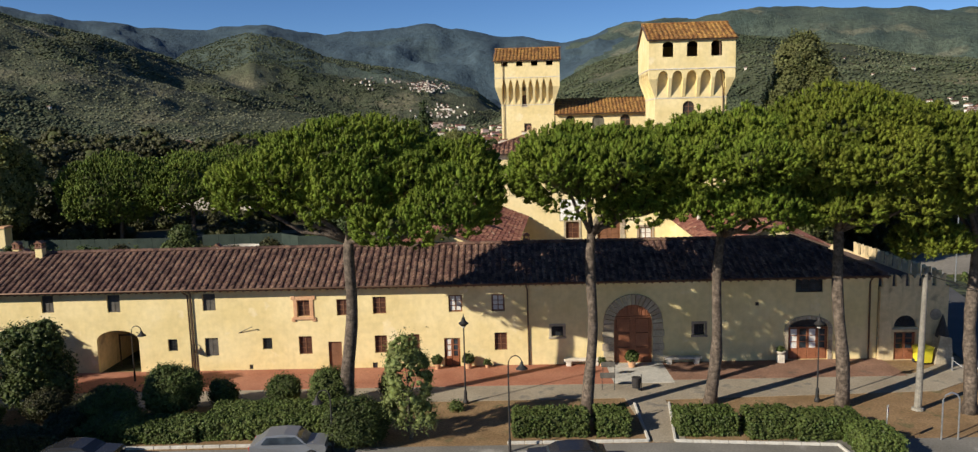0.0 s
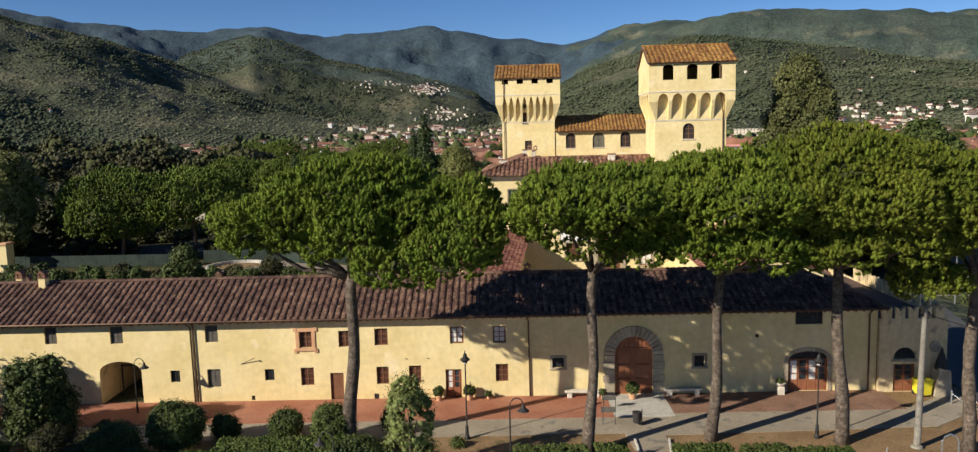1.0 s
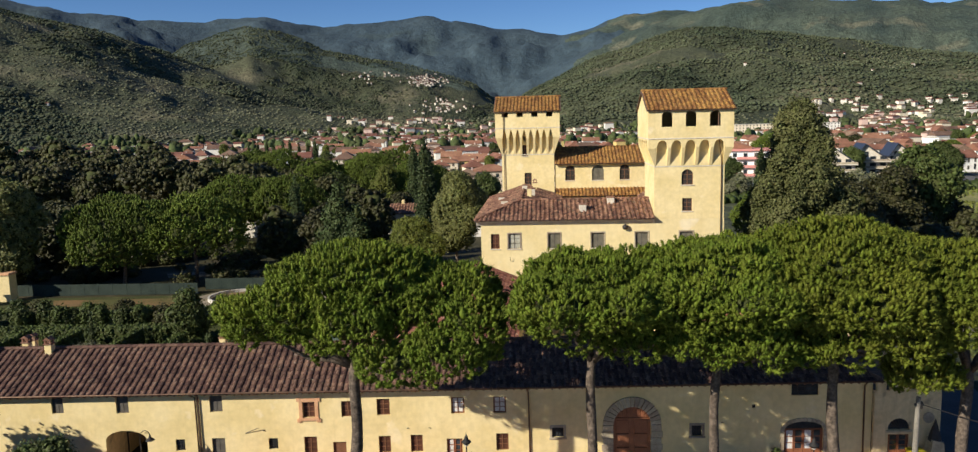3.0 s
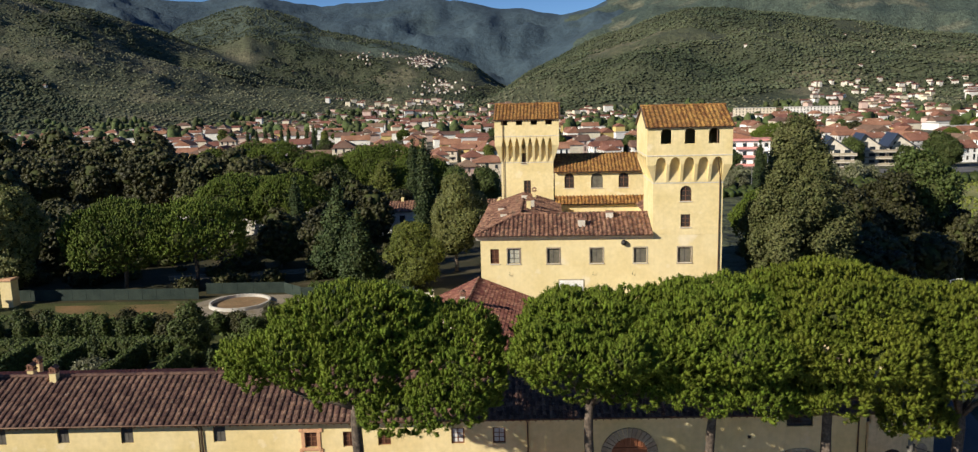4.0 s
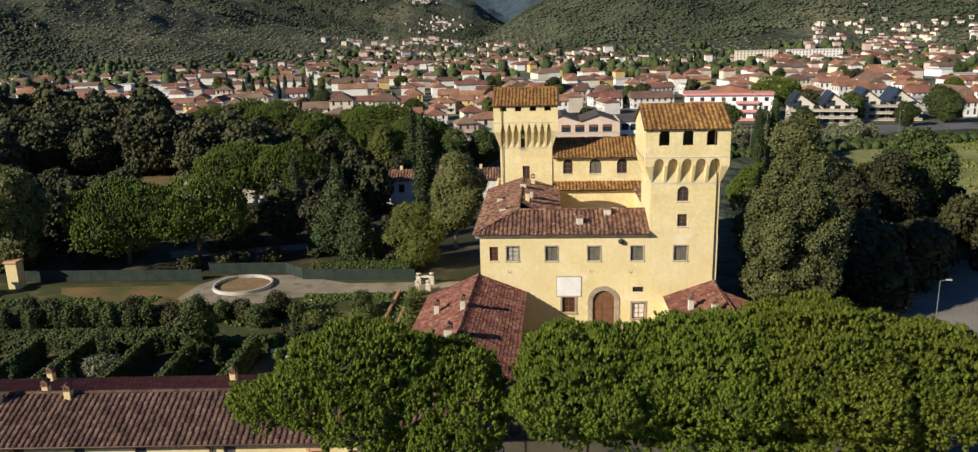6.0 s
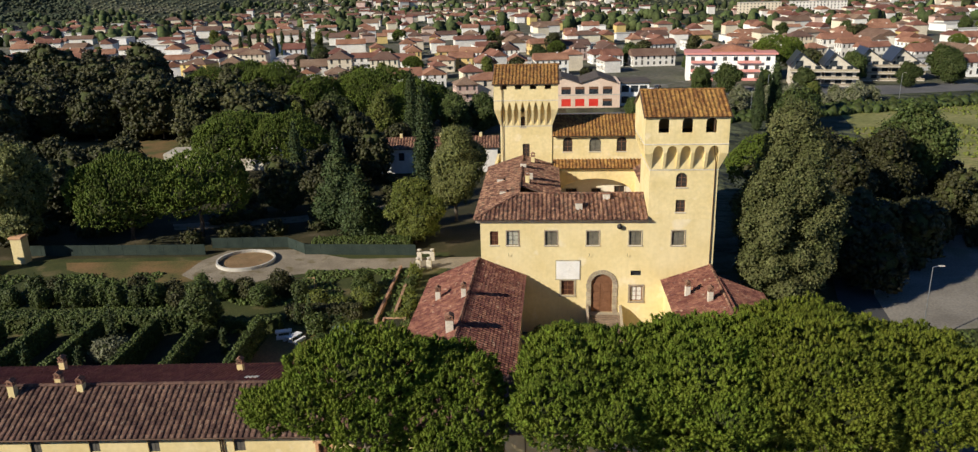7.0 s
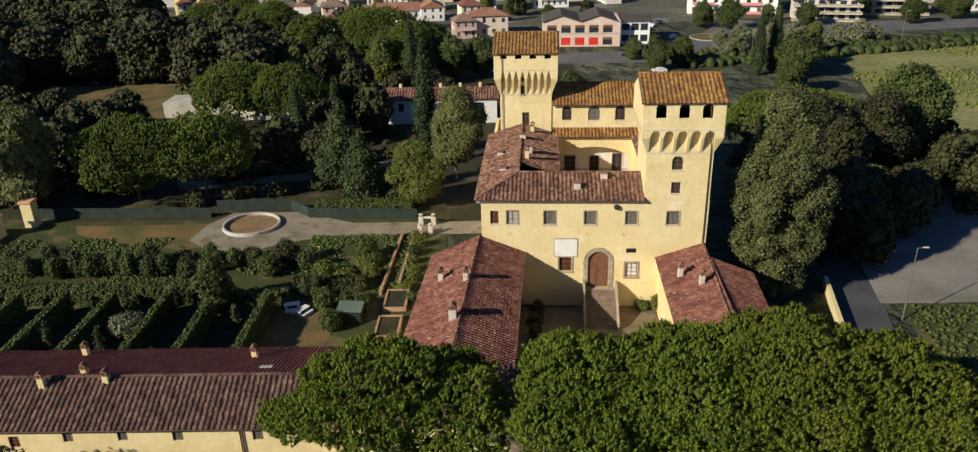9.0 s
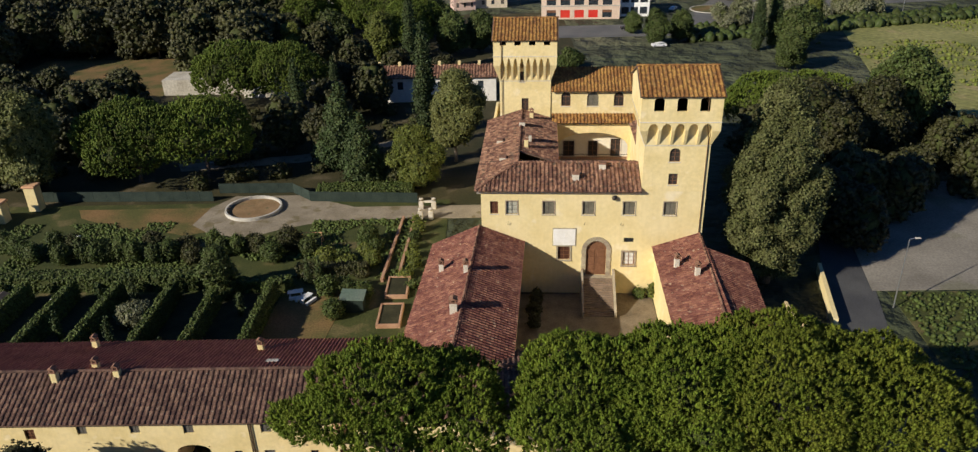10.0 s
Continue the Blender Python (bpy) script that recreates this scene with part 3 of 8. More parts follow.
# side and rear walls
part("side_wall", G().box(0.38, 0.8, 0.31, 40, 0, 15.9), M_PLASTER_OLD, villa)
part("court_wall", G().box(10.4, 10.8, 9.7, 28.0, 0, 15.6), M_PLASTER_OLD, villa)
part("court_wall", G().box(10.8, 23.4, 9.4, 9.7, 0, 15.4), M_PLASTER_OLD, villa)
part("court_wall", G().box(23.4, 23.8, 9.7, 28.0, 0, 15.6), M_PLASTER_OLD, villa)
part("side_wall", G().box(TB1 - 0.4, TB1, 9.5, 40, 0, 15.9), M_PLASTER_OLD, villa)
part("rear_wall", G().box(0.8, TB1 - 0.4, 39.6, 40, 0, 15.9), M_PLASTER_OLD, villa)
part("court_floor", G().box(10.8, 23.4, 9.7, 29.3, 9.0, 9.3), M_TERRACOTTA, villa)
# front wing roof, hipped at its free end
ER, RZ, RV = 16.1, 18.0, 5.0


def roof_front(u, v):
    return u > (v * 0.95) * 0.98


mf, wf, lf = slope_frame((-0.4, -0.75, ER), (TB0 - 0.02, -0.75, ER), (5.3, RV, RZ))
tiled_slope(villa, mf, wf, lf, M_TILE_MIX, inside=lambda u, v: u > v * 0.93, seed=3, shape=[(0, 0), (wf, 0), (wf, lf), (5.4, lf)], name="front_roof", label="brown and grey mottled tile roof")
ml, wl, ll = slope_frame((-0.4, 29.0, ER), (-0.4, -0.75, ER), (5.3, RV, RZ))
tiled_slope(villa, ml, wl, ll, M_TILE_MIX, inside=lambda u, v: u < wl - v * 0.93, seed=4, shape=[(0, 0), (wl, 0), (wl - 5.4, ll), (0, ll)], name="side_roof")
mi, wi, li = slope_frame((11.0, 9.5, ER + 0.1), (11.0, 29.0, ER + 0.1), (5.3, 9.5, RZ))
tiled_slope(villa, mi, wi, li, M_TILE_MIX, seed=5, name="court_roof")
mb, wb, lb = slope_frame((TB0 + 1.4, 10.2, ER + 0.1), (5.2, 10.2, ER + 0.1), (TB0, RV, RZ))
tiled_slope(villa, mb, wb, lb, M_TILE_MIX, seed=6, name="court_roof")
mr, wr, lr = slope_frame((23.0, 29.0, ER), (23.0, 5.2, ER), (27.5, 9.5, RZ))
tiled_slope(villa, mr, wr, lr, M_TILE_MIX, seed=7, name="court_roof")
ridge_caps(villa, (-0.3, -0.65, ER + 0.1), (5.3, RV, RZ + 0.05), M_TILE_MIX)
ridge_caps(villa, (5.3, RV, RZ + 0.05), (TB0, RV, RZ + 0.05), M_TILE_MIX)
ridge_caps(villa, (5.3, RV, RZ + 0.05), (5.3, 29.0, RZ + 0.05), M_TILE_MIX)
# back range with a loggia, between the towers
bops = [(11.75, 13.3, 18.55, 20.95, 0.78), (16.0, 17.9, 18.55, 20.95, 0.95), (20.4, 22.0, 18.55, 20.95, 0.8)]
mback = turned(0, 29.0, 0)
facade("gallery_wall", mback, 10.2, 26.5, 15.3, 21.4, bops, M_PLASTER, villa)
for a, b, c, d, r in bops:
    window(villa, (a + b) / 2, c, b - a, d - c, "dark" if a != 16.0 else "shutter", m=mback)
lops = [(11.2, 23.0, 9.3, 14.3, 2.6)]
facade("loggia_wall", turned(0, 28.0, 0), 10.8, 23.4, 9.3, 15.9, lops, M_PLASTER, villa, depth=0.5)
dops = [(12.25, 14.1, 9.35, 12.15), (16.5, 18.1, 9.35, 12.15), (20.3, 21.95, 9.35, 12.55)]
facade("loggia_back_wall", turned(0, 29.9, 0), 10.8, 23.4, 9.3, 15.9, dops, M_LIME, villa)
for a, b, c, d in dops:
    window(villa, (a + b) / 2, c, b - a, d - c, "dark", m=turned(0, 29.9, 0), sill=False)
    surround(villa, (a + b) / 2, c, b - a, d - c, M_STONE_PALE, m=turned(0, 29.9, 0), t=0.2)
part("loggia_floor", G().box(10.8, 23.4, 29.3, 29.9, 9.0, 9.3), M_TERRACOTTA, villa)
part("loggia_ceiling", G().box(10.8, 23.4, 28.5, 29.9, 15.3, 15.6), M_PLASTER, villa)
for k in range(34):
    part("railing_bar", G().box(11.4 + 0.34 * k, 11.44 + 0.34 * k, 28.2, 28.24, 9.3, 10.3), M_IRON, villa)
part("handrail", G().box(11.2, 23.0, 28.18, 28.26, 10.3, 10.37), M_IRON, villa)
mlt, wlt, llt = slope_frame((10.1, 27.2, 16.2), (25.0, 27.2, 16.2), (10.1, 28.98, 17.25))
tiled_slope(villa, mlt, wlt, llt, M_TILE_ORANGE, seed=8, name="lean_to_roof")
mg, wg, lg = slope_frame((10.0, 28.3, 21.25), (26.8, 28.3, 21.25), (10.0, 34.0, 23.7))
tiled_slope(villa, mg, wg, lg, M_TILE_ORANGE, seed=9, name="gallery_roof", label="lichened orange-brown tile roof")
mg, wg, lg = slope_frame((26.8, 39.7, 21.25), (10.0, 39.7, 21.25), (10.0, 34.0, 23.7))
tiled_slope(villa, mg, wg, lg, M_TILE_ORANGE, seed=10, name="gallery_roof")
part("gallery_rear_wall", G().box(10.2, 26.5, 39.2, 39.55, 15.9, 21.6), M_PLASTER_OLD, villa)
part("gallery_gable", G().prism([(29.3, 15.9), (39.2, 15.9), (39.2, 21.3), (34.0, 23.5), (29.3, 21.3)], 26.1, 26.5, "x"), M_PLASTER_OLD, villa)


def tower(name, label, u0, u1, v0, depth, zc0, zc1, ztop, out, bays, pointed, win_low, win_top, ridge, base=0.0, side_bays=5, tile=M_TILE_ORANGE):
    """A square tower with a corbelled crown and a gabled roof."""
    t = part(name, G().box(u0 + 0.3, u1 - 0.3, v0 + depth - 0.3, v0 + depth, base, ztop), M_PLASTER, villa, label)
    facade("tower_front", turned(0, v0, 0), u0, u1, base, zc1, win_low, M_PLASTER, t)
    part("tower_side", G().box(u0, u0 + 0.3, v0 + 0.302, v0 + depth, base, zc1), M_PLASTER, t)
    part("tower_side", G().box(u1 - 0.3, u1, v0 + 0.302, v0 + depth, base, zc1), M_PLASTER, t)
    corbel_band(t, turned(0, v0, 0), u0, u1, bays, zc0, zc1, out, pointed, M_PLASTER)
    for mm in (Matrix.Translation((u0, v0 + depth, 0)) @ Matrix.Rotation(radians(-90), 4, "Z"), Matrix.Translation((u1, v0, 0)) @ Matrix.Rotation(radians(90), 4, "Z")):
        corbel_band(t, mm, 0, depth, side_bays, zc0, zc1, out, pointed, M_PLASTER)
    # corner corbels
    for cu, su in ((u0, -1), (u1, 1)):
        zs = zc0 + (zc1 - zc0) * 0.64
        g = G().add([(cu, v0, zc0), (cu, v0, zc1), (cu + su * out, v0, zs), (cu + su * out, v0 - out, zs), (cu, v0 - out, zs), (cu + su * out, v0, zc1), (cu + su * out, v0 - out, zc1), (cu, v0 - out, zc1)],
                    [(0, 4, 3), (0, 3, 2), (4, 7, 6, 3), (2, 3, 6, 5), (0, 1, 7, 4), (0, 2, 5, 1)])
        part("corner_corbel", g, M_PLASTER, t)
    facade("crown_front", turned(0, v0 - out, 0), u0 - out, u1 + out, zc1, ztop, win_top, M_PLASTER, t, depth=0.35)
    for a, b in ((u0 - out, u0 - out + 0.3), (u1 + out - 0.3, u1 + out)):
        part("crown_side", G().prism([(v0 - out + 0.352, zc1), (v0 + depth + out, zc1), (v0 + depth + out, ztop), (v0 + depth / 2, ridge - 0.12), (v0 - out + 0.352, ztop)], a, b, "x"), M_PLASTER, t)
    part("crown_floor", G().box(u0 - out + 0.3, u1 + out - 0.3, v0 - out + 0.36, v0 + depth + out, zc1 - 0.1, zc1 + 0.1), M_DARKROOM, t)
    part("crown_back", G().box(u0 - out + 0.3, u1 + out - 0.3, v0 + depth + out - 0.3, v0 + depth + out, zc1, ztop), M_PLASTER, t)
    g = G()
    for z in (zc0 - 0.02, zc1 + 0.0):
        o = 0.05 if z < zc1 - 0.5 else out + 0.06
        g.worn(u0 - o, u1 + o, v0 - o, v0 + 0.0 if z > zc1 - 0.5 else v0, z - 0.12, z, 0.03)
        g.worn(u0 - o, u0 - (o - 0.06), v0, v0 + depth, z - 0.12, z, 0.02)
    part("string_course", g, M_STONE_PALE, t)
    mid = v0 + depth / 2
    over = 0.35
    ze = ztop - (ridge - ztop) * over / (depth / 2 + out) + 0.08
    a, b = u0 - out - 0.25, u1 + out + 0.25
    m1, w1, l1 = slope_frame((a, v0 - out - over, ze), (b, v0 - out - over, ze), (a, mid, ridge))
    tiled_slope(t, m1, w1, l1, tile, seed=20, name="tower_roof", label="lichened orange tile roof")
    m2, w2, l2 = slope_frame((b, v0 + depth + out + over, ze), (a, v0 + depth + out + over, ze), (a, mid, ridge))
    tiled_slope(t, m2, w2, l2, tile, seed=21, name="tower_roof")
    ridge_caps(t, (a, mid, ridge + 0.03), (b, mid, ridge + 0.03), tile)
    return t


ta = tower("tower", "square ochre tower with pointed corbel arches", 1.6, 10.0, 29.1, 9.5, 22.9, 27.15, 29.8, 0.92, 8, True,
           [(5.2, 6.35, 17.75, 19.9), (4.85, 5.75, 22.6, 24.4, 0.45), (5.05, 5.5, 25.0, 25.7)],
           [(1.75 + k * 2.35, 2.75 + k * 2.35, 28.85, 29.6) for k in range(4)], 32.1, side_bays=8)
window(ta, 5.77, 17.75, 1.15, 2.15, "dark", m=turned(0, 29.1, 0))
window(ta, 5.3, 22.6, 0.9, 1.8, "dark", m=turned(0, 29.1, 0))
tb = tower("tower", "square ochre tower with round corbel arches and an open lookout", TB0, TB1 - 0.05, -0.02, 9.2, 22.45, 25.85, 29.3, 0.85, 5, False,
           [(25.2, 26.6, 20.1, 22.0, 0.7), (25.3, 26.5, 16.85, 18.45)],
           [(22.65 + k * 2.85, 23.95 + k * 2.85, 27.2, 29.0, 0.45) for k in range(3)], 31.7, base=15.9)
window(tb, 25.9, 20.1, 1.4, 1.9, "dark", m=turned(0, -0.02, 0))
window(tb, 25.9, 16.85, 1.2, 1.6, "dark", m=turned(0, -0.02, 0))
part("downpipe", G().tube([(TB1 - 1.0, -0.75, 29.3), (TB1 - 1.0, -0.78, 26.2), (TB1 - 0.45, -0.12, 23.2), (TB1 - 0.45, -0.12, 9)], 0.07, 6), M_COPPER, villa)
part("downpipe", G().tube([(2.0, 28.05, 29.6), (2.0, 28.05, 26.9), (2.0, 28.95, 23), (2.0, 28.95, 16)], 0.06, 6), M_COPPER, villa)
for u, v, z, h, k in ((3.0, 8.0, 17.0, 0.7, "white"), (2.2, 16.0, 16.6, 0.8, "white"), (6.3, 12.0, 17.3, 1.6, "brick"), (6.6, 15.0, 17.4, 1.2, "white"), (5.5, 21.0, 17.6, 1.0, "white"), (13.2, 1.8, 16.8, 0.9, "white"), (16.9, 4.0, 17.5, 0.8, "white"), (6.9, 26, 17, 1.5, "brick")):
    c = chimney(u, v, z, h, 0.9 if k == "white" else 0.6, k, "short pale plastered chimney block" if k == "white" else "ochre chimney stack with a terracotta cap", VILLA)
# stairs up to the door
stairs = thing("stairs", "grey stone outdoor staircase with low parapets", "stairs", VILLA)
for k in range(16):
    part("step", G().worn(14.45, 18.55, -6.2 + 0.33 * k, -0.9 if k == 15 else -6.2 + 0.33 * k + 0.36, 0.1875 * k if k else 0, 0.1875 * (k + 1), 0.02), M_STEP, stairs)
part("landing", G().worn(14.45, 18.55, -0.95, 0, 0, 3.0, 0.02), M_STONE, stairs)
for u in (14.2, 18.57):
    part("parapet", G().prism([(-6.5, 0), (-6.5, 0.9), (-0.95, 4.0), (0, 4.0), (0, 0)], u, u + 0.28, "x"), M_STONE, stairs)

# ---- wing from the villa to the front range, with a red roof ----
wing = thing("wing", "ochre service wing with a worn red tile roof", "wing", pose(0.16, 0.1, 0))
A, B = Vector((-3.0, 97.3, 10.6)), Vector((-5.45, 66.6, 10.6))      # ridge
LA, LB = Vector((-9.6, 98.0, 7.5)), Vector((-12.05, 66.6, 7.5))     # outer eave
RA, RB = Vector((3.2, 97.0, 8.2)), Vector((0.85, 66.6, 8.2))        # court eave
m1, w1, l1 = slope_frame(LA, LB, A)
tiled_slope(wing, m1, w1, l1, M_TILE_RED, seed=31, col=0.5, row=0.42, name="roof_slope", label="sunlit red-brown tile slope")
m1, w1, l1 = slope_frame(RB, RA, A)
tiled_slope(wing, m1, w1, l1, M_TILE_RED, seed=32, col=0.5, row=0.42, name="roof_slope")
ridge_caps(wing, A + Vector((0, 0, 0.05)), B + Vector((0, 0, 0.05)), M_TILE_MIX)
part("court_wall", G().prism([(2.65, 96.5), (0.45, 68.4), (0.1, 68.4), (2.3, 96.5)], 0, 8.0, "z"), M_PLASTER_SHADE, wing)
part("garden_wall", G().prism([(-9.1, 97.5), (-11.4, 68.4), (-11.05, 68.4), (-8.75, 97.5)], 0, 7.4, "z"), M_PLASTER, wing)
part("gable_wall", G().prism([(-9.1, 0), (2.65, 0), (2.65, 8.1), (-3.0, 10.4), (-9.1, 7.4)], 96.7, 97.0), M_PLASTER, wing)
part("end_wall", G().prism([(-11.3, 0), (0.4, 0), (0.4, 8.1), (-5.3, 10.4), (-11.3, 7.4)], 67.0, 67.3), M_PLASTER, wing)
chimney(-7.6, 88.3, 8.5, 1.3, 0.6, label="white plastered chimney with a small tile cap")
chimney(-4.3, 85.0, 10.2, 1.3, 0.55, label="white plastered chimney with a small tile cap")
chimney(-5.4, 76.0, 10.2, 1.4, 0.85, label="broad white chimney with a small tile cap")
# outbuilding on the other side of the court
outb = thing("outbuilding", "ochre outbuilding with an old red-brown tile roof", "outbuilding", pose(0.15, 0.15, -0.4))
A, B = Vector((27.0, 96.2, 10.2)), Vector((24.9, 72.5, 10.2))
m1, w1, l1 = slope_frame((20.8, 96.4, 8.0), (19.4, 72.5, 8.0), A)
tiled_slope(outb, m1, w1, l1, M_TILE_RED, seed=33, col=0.5, row=0.42, name="roof_slope")
m1, w1, l1 = slope_frame((30.6, 72.5, 8.0), (32.4, 91.0, 8.0), Vector((26.5, 90.5, 10.2)))
tiled_slope(outb, m1, w1, l1, M_TILE_RED, seed=34, col=0.5, row=0.42, name="roof_slope")
ridge_caps(outb, A, B, M_TILE_MIX)
part("court_wall", G().prism([(21.3, 96.0), (19.9, 72.8), (20.25, 72.8), (21.65, 96.0)], 0, 8.0, "z"), M_PLASTER, outb)
part("outer_wall", G().prism([(31.7, 90.5), (30.1, 72.8), (29.75, 72.8), (31.35, 90.5)], 0, 7.9, "z"), M_PLASTER_OLD, outb)
part("end_wall", G().prism([(20.0, 0), (30.0, 0), (30.0, 7.9), (24.9, 10.0), (20.0, 7.9)], 72.6, 72.9), M_PLASTER_OLD, outb)
part("back_wall", G().prism([(21.7, 0), (31.6, 0), (31.6, 7.9), (26.6, 10.0), (21.7, 7.9)], 90.3, 90.6), M_PLASTER_OLD, outb)
chimney(22.7, 88.9, 8.5, 1.2, 0.6, label="white plastered chimney with a small tile cap")
chimney(24.5, 85.4, 9.2, 1.2, 0.6, label="white plastered chimney with a small tile cap")

# ---- front range ----
FY = 62.0
front = thing("front_range", "long two-storey ochre building with a brown tile roof", "building")
MF = Matrix.Translation((0, FY, 0))
# centre, sill, width, height, kind
FW = [(-53.5, 5.1, 1.0, 1.4, "shutter"), (-48.0, 4.5, 1.05, 1.36, "brown"), (-42.6, 5.1, 1.0, 1.4, "shutter"), (-37.2, 5.18, 1.0, 1.43, "shutter"), (-31.75, 5.1, 1.05, 1.46, "shutter"), (-23.9, 5.08, 1.05, 1.42, "shutter"), (-23.9, 1.28, 1.1, 1.53, "shutter"),
      (-27.12, 1.76, 0.78, 1.0, "grille"), (-19.3, 1.76, 0.78, 0.96, "grille"), (-16.18, 4.47, 1.02, 1.36, "brown"), (-16.17, 1.28, 1.08, 1.52, "brown"),
      (-12.95, 4.47, 1.05, 1.36, "brown"), (-9.98, 4.55, 1.08, 1.42, "brown"), (-3.8, 4.57, 1.1, 1.42, "white"), (-0.33, 4.56, 1.06, 1.42, "white"),
      (-9.97, 1.27, 1.0, 1.48, "brown"), (-7.3, 1.3, 1.0, 1.5, "brown"), (-0.17, 1.32, 1.02, 1.48, "brown"), (4.44, 2.38, 0.95, 0.85, "grille"), (15.92, 2.28, 0.85, 0.92, "grille"), (24.7, 5.62, 2.2, 1.4, "grille")]
ops = [(c - w / 2, c + w / 2, s, s + h) for c, s, w, h, k in FW]
ops += [(-33.4, -29.9, -0.2, 3.6, 0.9), (-4.8, -3.5, -0.05, 2.42), (-14.3, -13.2, -0.05, 2.3), (9.02, 12.13, 0.0, 4.92, 1.55), (23.1, 26.3, 0.06, 3.4, 0.7),
        (-10.72, -10.32, -0.15, 0.48), (-20.9, -20.6, 0.1, 0.5), (20.4, 20.7, 4.6, 4.9)]
fw = facade("front_wall", MF, -62.0, 30.2, -0.8, 7.18, ops, M_PLASTER, front, depth=0.32)
for c, s, w, h, k in FW:
    window(front, c, s, w, h, k, m=MF, sill=False)
# ornate terracotta surround
surround(front, -16.18, 4.47, 1.02, 1.36, M_TERRACOTTA, m=MF, t=0.3, proud=0.07)
for sx in (-1, 1):
    for sz in (-1, 1):
        part("surround_ear", G().worn(-16.18 + sx * 0.83 - 0.16, -16.18 + sx * 0.83 + 0.16, -0.09, 0.0, 5.13 + sz * 0.9 - 0.16, 5.13 + sz * 0.9 + 0.16, 0.02, MF), M_TERRACOTTA, front)
for c, s, w, h in ((4.44, 2.38, 0.95, 0.85), (15.92, 2.28, 0.85, 0.92)):
    surround(front, c, s, w, h, M_STONE, m=MF, t=0.2, proud=0.05)
# portal
surround(front, 10.575, 0.0, 3.11, 4.92, M_STONE, m=MF, t=0.85, proud=0.12, arch=1.56, voussoirs=17, name="portal_arch")
pd = part("portal_door", G().prism([(9.02, 0.02)] + [(10.575 - 1.555 * math.cos(math.pi * k / 16), 3.37 + 1.55 * math.sin(math.pi * k / 16)) for k in range(17)] + [(12.13, 0.02)], 0.22, 0.32, "y", MF), M_WOOD_DOOR, front, "tall arched double door of red-brown wood")
for s in (-1, 1):
    for k in range(3):
        c = 10.575 + s * 0.76
        part("door_panel", G().worn(c - 0.56, c + 0.56, 0.16, 0.225, 0.3 + 1.2 * k, 1.32 + 1.2 * k, 0.04, MF), M_WOOD_DOOR, pd)
    for k in range(4):
        part("door_plank", G().worn(10.575 + s * (0.1 + 0.33 * k), 10.575 + s * (0.38 + 0.33 * k), 0.17, 0.222, 3.95, 4.9 - 0.22 * k, 0.02, MF) if s > 0 else G().worn(10.575 - (0.38 + 0.33 * k), 10.575 - (0.1 + 0.33 * k), 0.17, 0.222, 3.95, 4.9 - 0.22 * k, 0.02, MF), M_WOOD_DOOR, pd)
part("door_rail", G().worn(9.06, 12.09, 0.14, 0.225, 3.72, 3.9, 0.02, MF), M_WOOD_DOOR, pd)


def glazed_door(parent, c, z, w, h, leaves, m, solid=0.35, curtain=True):
    d = part("door", G().box(c - w / 2, c - w / 2 + 0.08, 0.12, 0.22, z, z + h, m).box(c + w / 2 - 0.08, c + w / 2, 0.12, 0.22, z, z + h, m).box(c - w / 2 + 0.08, c + w / 2 - 0.08, 0.12, 0.22, z + h - 0.09, z + h, m), M_WOOD_DOOR, parent, "red-brown wooden door with glazed upper panes")
    for k in range(leaves):
        a, b = c - w / 2 + 0.1 + (w - 0.2) * k / leaves, c - w / 2 + 0.1 + (w - 0.2) * (k + 1) / leaves
        part("door_panel", G().worn(a + 0.02, b - 0.02, 0.12, 0.2, z + 0.02, z + h * solid, 0.02, m), M_WOOD_DOOR, d)
        part("pane", G().box(a + 0.1, b - 0.1, 0.17, 0.19, z + h * solid, z + h - 0.15, m), M_CURTAIN if curtain and k % 2 == 0 else M_GLASS, d)
        g = G().box(a + 0.02, a + 0.1, 0.12, 0.2, z + h * solid, z + h - 0.1, m).box(b - 0.1, b - 0.02, 0.12, 0.2, z + h * solid, z + h - 0.1, m)
        for q in (1, 2):
            zz = z + h * (solid + (0.95 - solid) * q / 3)
            g.box(a + 0.1, b - 0.1, 0.13, 0.165, zz - 0.025, zz + 0.025, m)
        part("door_stile", g, M_WOOD_DOOR, d)
    return d


glazed_door(front, -4.15, 0.05, 1.3, 2.37, 2, MF)
part("door", G().worn(-14.3, -13.2, 0.15, 0.25, 0.0, 2.3, 0.02, MF), M_WOOD_DARK, front, "dark brown plank door")
glazed_door(front, 24.7, 0.06, 3.2, 2.64, 4, MF)
part("fanlight", G().prism([(23.1, 2.72)] + [(24.7 - 1.6 * math.cos(math.pi * k / 12), 2.72 + 0.66 * math.sin(math.pi * k / 12)) for k in range(13)] + [(26.3, 2.72)], 0.2, 0.25, "y", MF), M_GLASS, front)
surround(front, 24.7, 0.06, 3.2, 3.34, M_STONE, m=MF, t=0.3, proud=0.07, arch=0.7, voussoirs=13, name="door_arch")
for a, b, c, d in ((-10.72, -10.32, -0.15, 0.48), (-20.9, -20.6, 0.1, 0.5), (20.4, 20.7, 4.6, 4.9)):
    part("vent_grille", G().box(a, b, 0.08, 0.12, c, d, MF), M_IRON, front)
